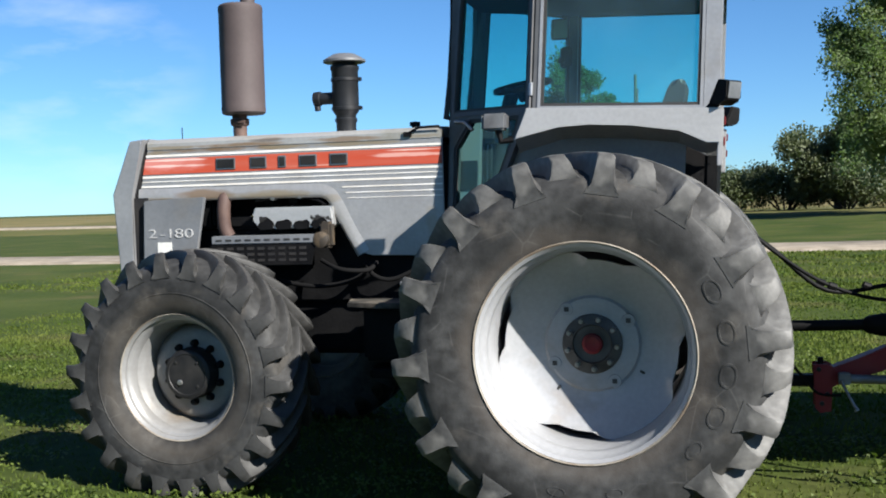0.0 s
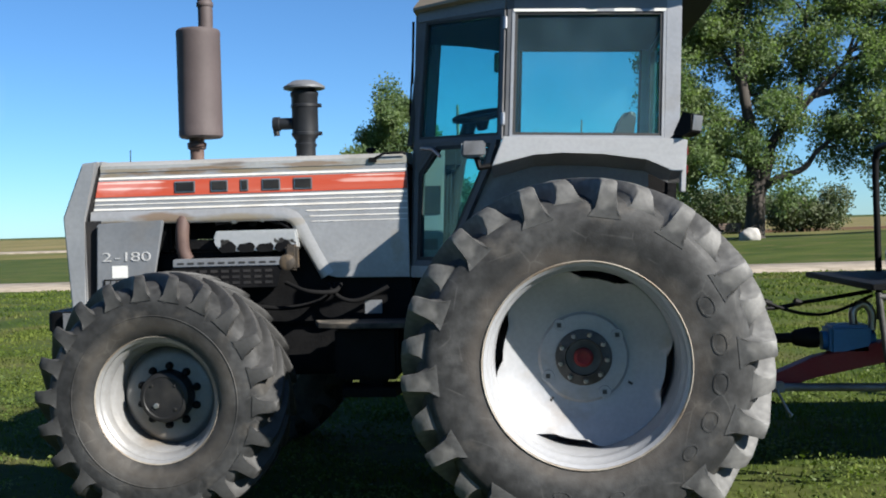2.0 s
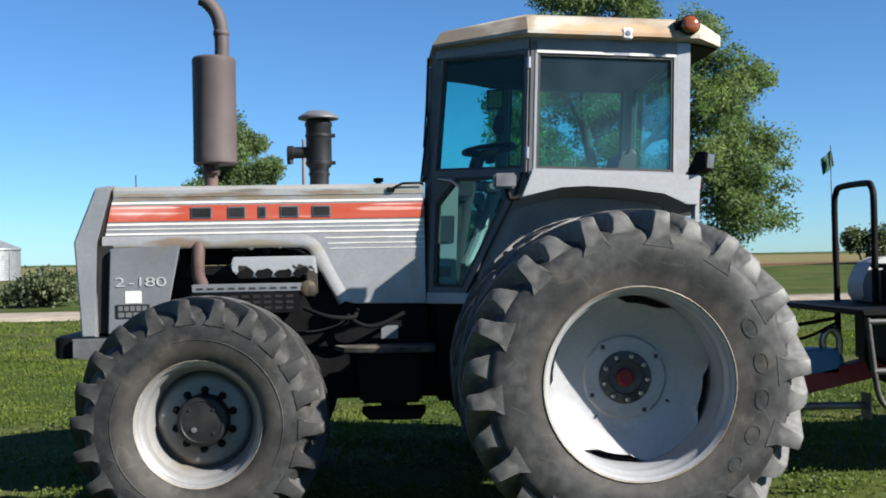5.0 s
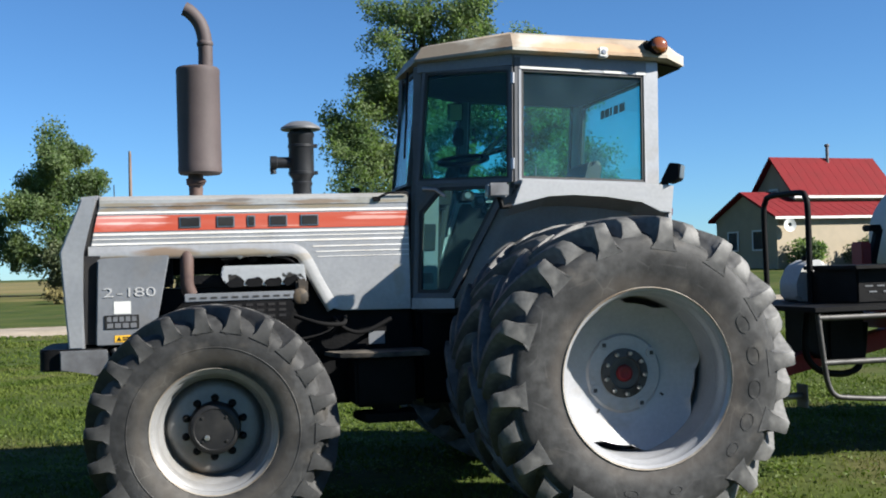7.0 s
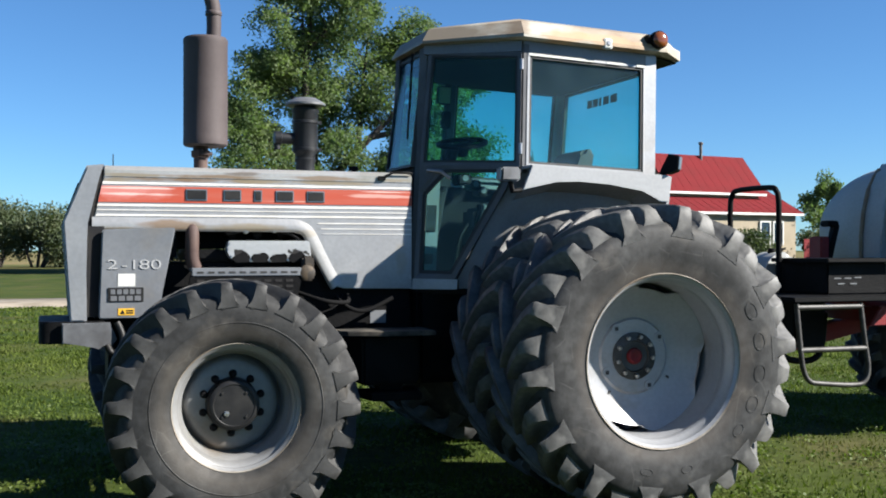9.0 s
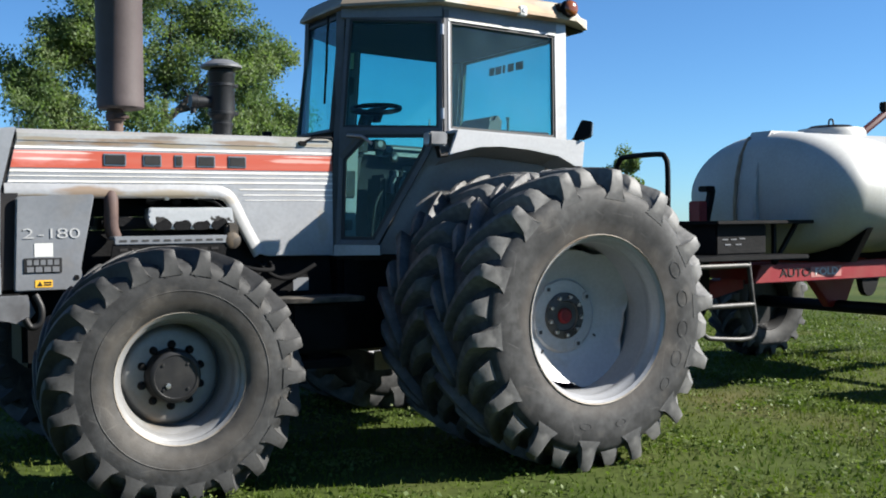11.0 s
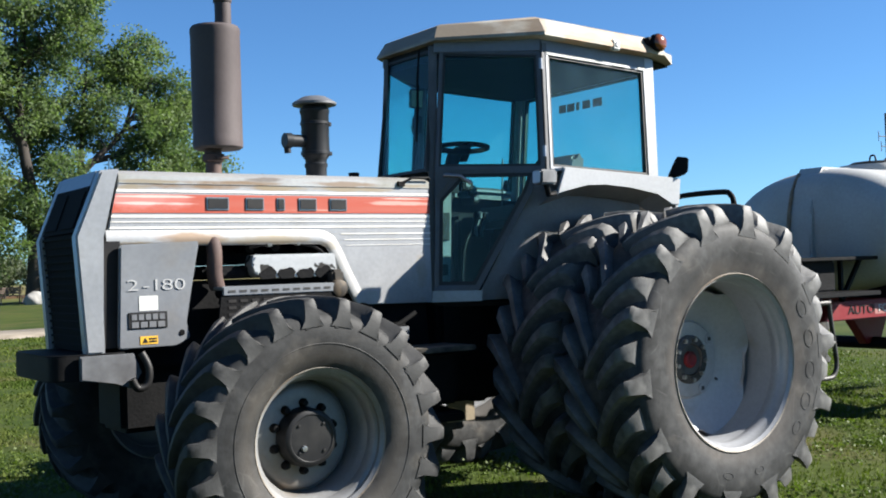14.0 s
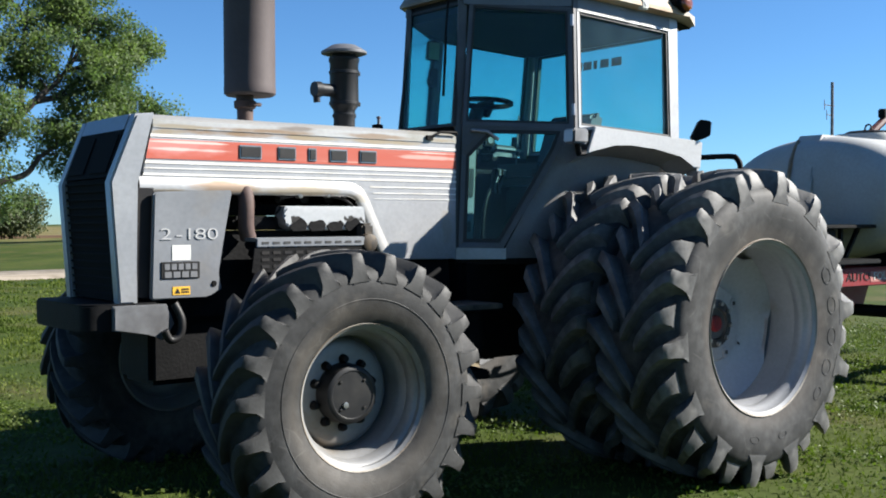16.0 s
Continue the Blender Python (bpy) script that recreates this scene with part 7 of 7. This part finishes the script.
part("pole_shaft", bm, WOOD, pole, smooth=60)
bm = B()
lathe(bm, [(11.0, 0.1), (11.25, 0.1), (11.3, 0.0)], (0.03, 0, 0), "z", 8)
part("pole_cap", bm, SHIELD, pole)
dead = thing("dead_branch", "bare dead sapling without leaves", "branch", at=(-10.0, 80.0, 0.0))
bm = B()
tube(bm, smooth_path([(0, 0, -0.1), (0.3, 0, 2.2), (1.6, 0, 4.2), (3.4, 0, 5.6)], 4), 0.075, 6)
for p, q in (((1.6, 0, 4.2), (1.5, 0, 5.4)), ((2.4, 0, 4.9), (3.3, 0, 4.7)), ((0.9, 0, 3.1), (2.0, 0.2, 3.3))):
    tube(bm, [p, q], 0.05, 5)
part("bare_twigs", bm, BARK, dead)

flag = thing("flagpole", "thin metal flagpole with a small green flag", "flagpole", at=(28.8, 63.0, ground_height(28.8, 63.0)))
bm = B()
tube(bm, [(0, 0, -0.1), (0, 0, 7.75)], 0.04, 8)
part("flag_shaft", bm, SHIELD, flag)
bm = B()
vs = [[bm.verts.new((0.05 - 0.12 * i + 0.05 * j, 0.1 * math.sin(i * 1.3), 7.45 - 0.35 * j - 0.10 * i)) for i in range(7)] for j in range(4)]
for a, b in zip(vs, vs[1:]):
    for i in range(6):
        bm.faces.new((a[i], a[i + 1], b[i + 1], b[i]))
bmesh.ops.solidify(bm, geom=bm.faces[:], thickness=0.01)
part("flag_cloth", bm, mat("green_flag_cloth", (0.03, 0.13, 0.10), 0.8), flag, "limp green flag", smooth=60)

mast = thing("antenna_mast", "thin grey antenna mast with small aerials", "antenna", at=(45.8, 26.4, ground_height(45.8, 26.4)))
bm = B()
tube(bm, [(0, 0, -0.1), (0, 0, 8.6)], 0.08, 8)
part("mast_shaft", bm, SHIELD, mast)
for z, w in ((7.4, 0.7), (6.9, 0.5), (5.6, 0.6)):
    bm = B()
    tube(bm, [(-w, 0, z), (w * 0.3, 0, z)], 0.025, 6)
    tube(bm, [(-w, 0, z - 0.25), (-w, 0, z + 0.25)], 0.02, 6)
    part("aerial", bm, SHIELD, mast)

bm = B()
bmesh.ops.create_icosphere(bm, subdivisions=3, radius=1.0)
for v in bm.verts:
    n = 1 + 0.22 * noise.noise(v.co * 1.6) + 0.06 * noise.noise(v.co * 5)
    v.co = Vector((v.co.x * 0.60 * n, v.co.y * 0.5 * n, max(-0.25, v.co.z * 0.52 * n) + 0.15))
rock = part("boulder", bm, STONE, None, smooth=60)
tagged(rock, "pale rounded boulder on the grass", "boulder")
rock.location = (11.2, 54.6, ground_height(11.2, 54.6))

bench = thing("garden_bench", "dark brown slatted bench under a tree", "bench", at=(10.5, 57.0, ground_height(10.5, 57.0)))
for k in range(3):
    bm = B()
    box(bm, -0.65, 0.65, -0.25 + 0.16 * k, -0.12 + 0.16 * k, 0.45, 0.50)
    part("seat_slat", bm, WOOD, bench)
    bm = B()
    box(bm, -0.65, 0.65, 0.24, 0.29, 0.58 + 0.13 * k, 0.67 + 0.13 * k)
    part("back_slat", bm, WOOD, bench)
for x in (-0.58, 0.53):
    for y in (-0.22, 0.22):
        bm = B()
        wall_bar(bm, (x, y * 1.3, 0), (x, y, 0.46 if y < 0 else 0.95), 0.06, 0.06, (1, 0, 0))
        part("bench_leg", bm, WOOD, bench)


# ---- grass near the tractor ----
def grass(name, n, region, h, seed, material, label, falloff=1.0):
    """Many single blades over a stretch of ground, thinning out away from the tractor."""
    rng = np.random.default_rng(seed)
    x0, x1, y0, y1 = region
    x = x0 + (x1 - x0) * rng.random(n)
    y = y0 + (y1 - y0) * rng.random(n) ** falloff
    z = np.array([ground_height(a, b) for a, b in zip(x, y)])
    patch = np.array([noise.noise((a * 0.9, b * 0.9, seed)) for a, b in zip(x, y)])
    fade = np.clip(np.minimum(np.minimum(x - x0, x1 - x), y - y0) / 1.8, 0.0, 1.0)
    keep = rng.random(n) < (0.65 + 0.7 * patch) * fade
    x, y, z, patch = x[keep], y[keep], z[keep], patch[keep]
    k = len(x)
    a = rng.random(k) * 2 * np.pi
    hh = h * (0.5 + rng.random(k)) * (1 + 0.8 * patch)
    w = 0.006 + 0.005 * rng.random(k)
    w = w * (1 + 0.12 * np.maximum(0, y))
    lean = 0.5 * hh * rng.normal(size=(2, k))
    p0 = np.stack([x - w * np.cos(a), y - w * np.sin(a), z - 0.01], 1)
    p1 = np.stack([x + w * np.cos(a), y + w * np.sin(a), z - 0.01], 1)
    p2 = np.stack([x + lean[0], y + lean[1], z + hh], 1)
    v = np.stack([p0, p1, p2], 1).reshape(-1, 3)
    me = bpy.data.meshes.new(name)
    me.vertices.add(len(v))
    me.vertices.foreach_set("co", v.ravel())
    me.loops.add(len(v))
    me.loops.foreach_set("vertex_index", np.arange(len(v)))
    me.polygons.add(k)
    me.polygons.foreach_set("loop_start", np.arange(0, 3 * k, 3))
    me.update()
    me.materials.append(material)
    return tagged(new(name, me), label, "grass", kind="stuff")


grass("grass", 290000, (-10, 10, -5.2, 13), 0.026, 1, BLADE, "short green lawn grass blades", 1.3)
grass("weeds", 10000, (0.0, 8.0, -3.2, 3.5), 0.042, 2, BLADE, "taller weedy grass beside the tractor", 1.0)
grass("far_grass", 60000, (-16, 24, 12, 24), 0.04, 3, BLADE, "short lawn grass further off", 1.0)


def clover(name, n, region, seed, material, label):
    """Small broad leaves close to the ground, gathered in uneven clumps."""
    rng = np.random.default_rng(seed)
    x0, x1, y0, y1 = region
    x, y = x0 + (x1 - x0) * rng.random(n), y0 + (y1 - y0) * rng.random(n)
    dense = np.array([noise.noise((a * 1.7, b * 1.7, seed)) + 0.5 * noise.noise((a * 5, b * 5, seed + 3)) for a, b in zip(x, y)])
    edge = np.clip(np.minimum(np.minimum(x - x0, x1 - x), np.minimum(y - y0, y1 - y)) / 1.2, 0, 1)
    keep = rng.random(n) < np.clip(0.16 + 1.5 * dense, 0.02, 1) * edge
    x, y, dense = x[keep], y[keep], dense[keep]
    k = len(x)
    z = np.array([ground_height(a, b) for a, b in zip(x, y)]) + 0.010 + (0.022 + 0.05 * np.clip(dense, 0, 1)) * rng.random(k)
    p = np.stack([x, y, z], 1)
    a = rng.normal(size=(k, 3)) * (1, 1, 0.45)
    a /= np.linalg.norm(a, axis=1)[:, None]
    b = np.cross(a, rng.normal(size=(k, 3)) * (0.5, 0.5, 1))
    b /= np.linalg.norm(b, axis=1)[:, None]
    size = (0.009 + 0.010 * rng.random(k))[:, None]
    v = np.stack([p - a * size, p + b * size * 0.7, p + a * size, p - b * size * 0.7], 1).reshape(-1, 3)
    me = bpy.data.meshes.new(name)
    me.vertices.add(len(v))
    me.vertices.foreach_set("co", v.ravel())
    me.loops.add(len(v))
    me.loops.foreach_set("vertex_index", np.arange(len(v)))
    me.polygons.add(k)
    me.polygons.foreach_set("loop_start", np.arange(0, 4 * k, 4))
    me.update()
    me.materials.append(material)
    return tagged(new(name, me), label, "weeds", kind="stuff")


CLOVER = translucent(mat("clover_leaf", (0.075, 0.120, 0.018), 0.6, 0.0, (0.145, 0.190, 0.040), 2.5, (0.35, 0.65), fine=0.3, fine_scale=30.0, spec=0.3), 0.35)
clover("clover", 260000, (-8.5, 9.5, -4.6, 5.0), 11, CLOVER, "small leafy weeds in uneven clumps among the grass")
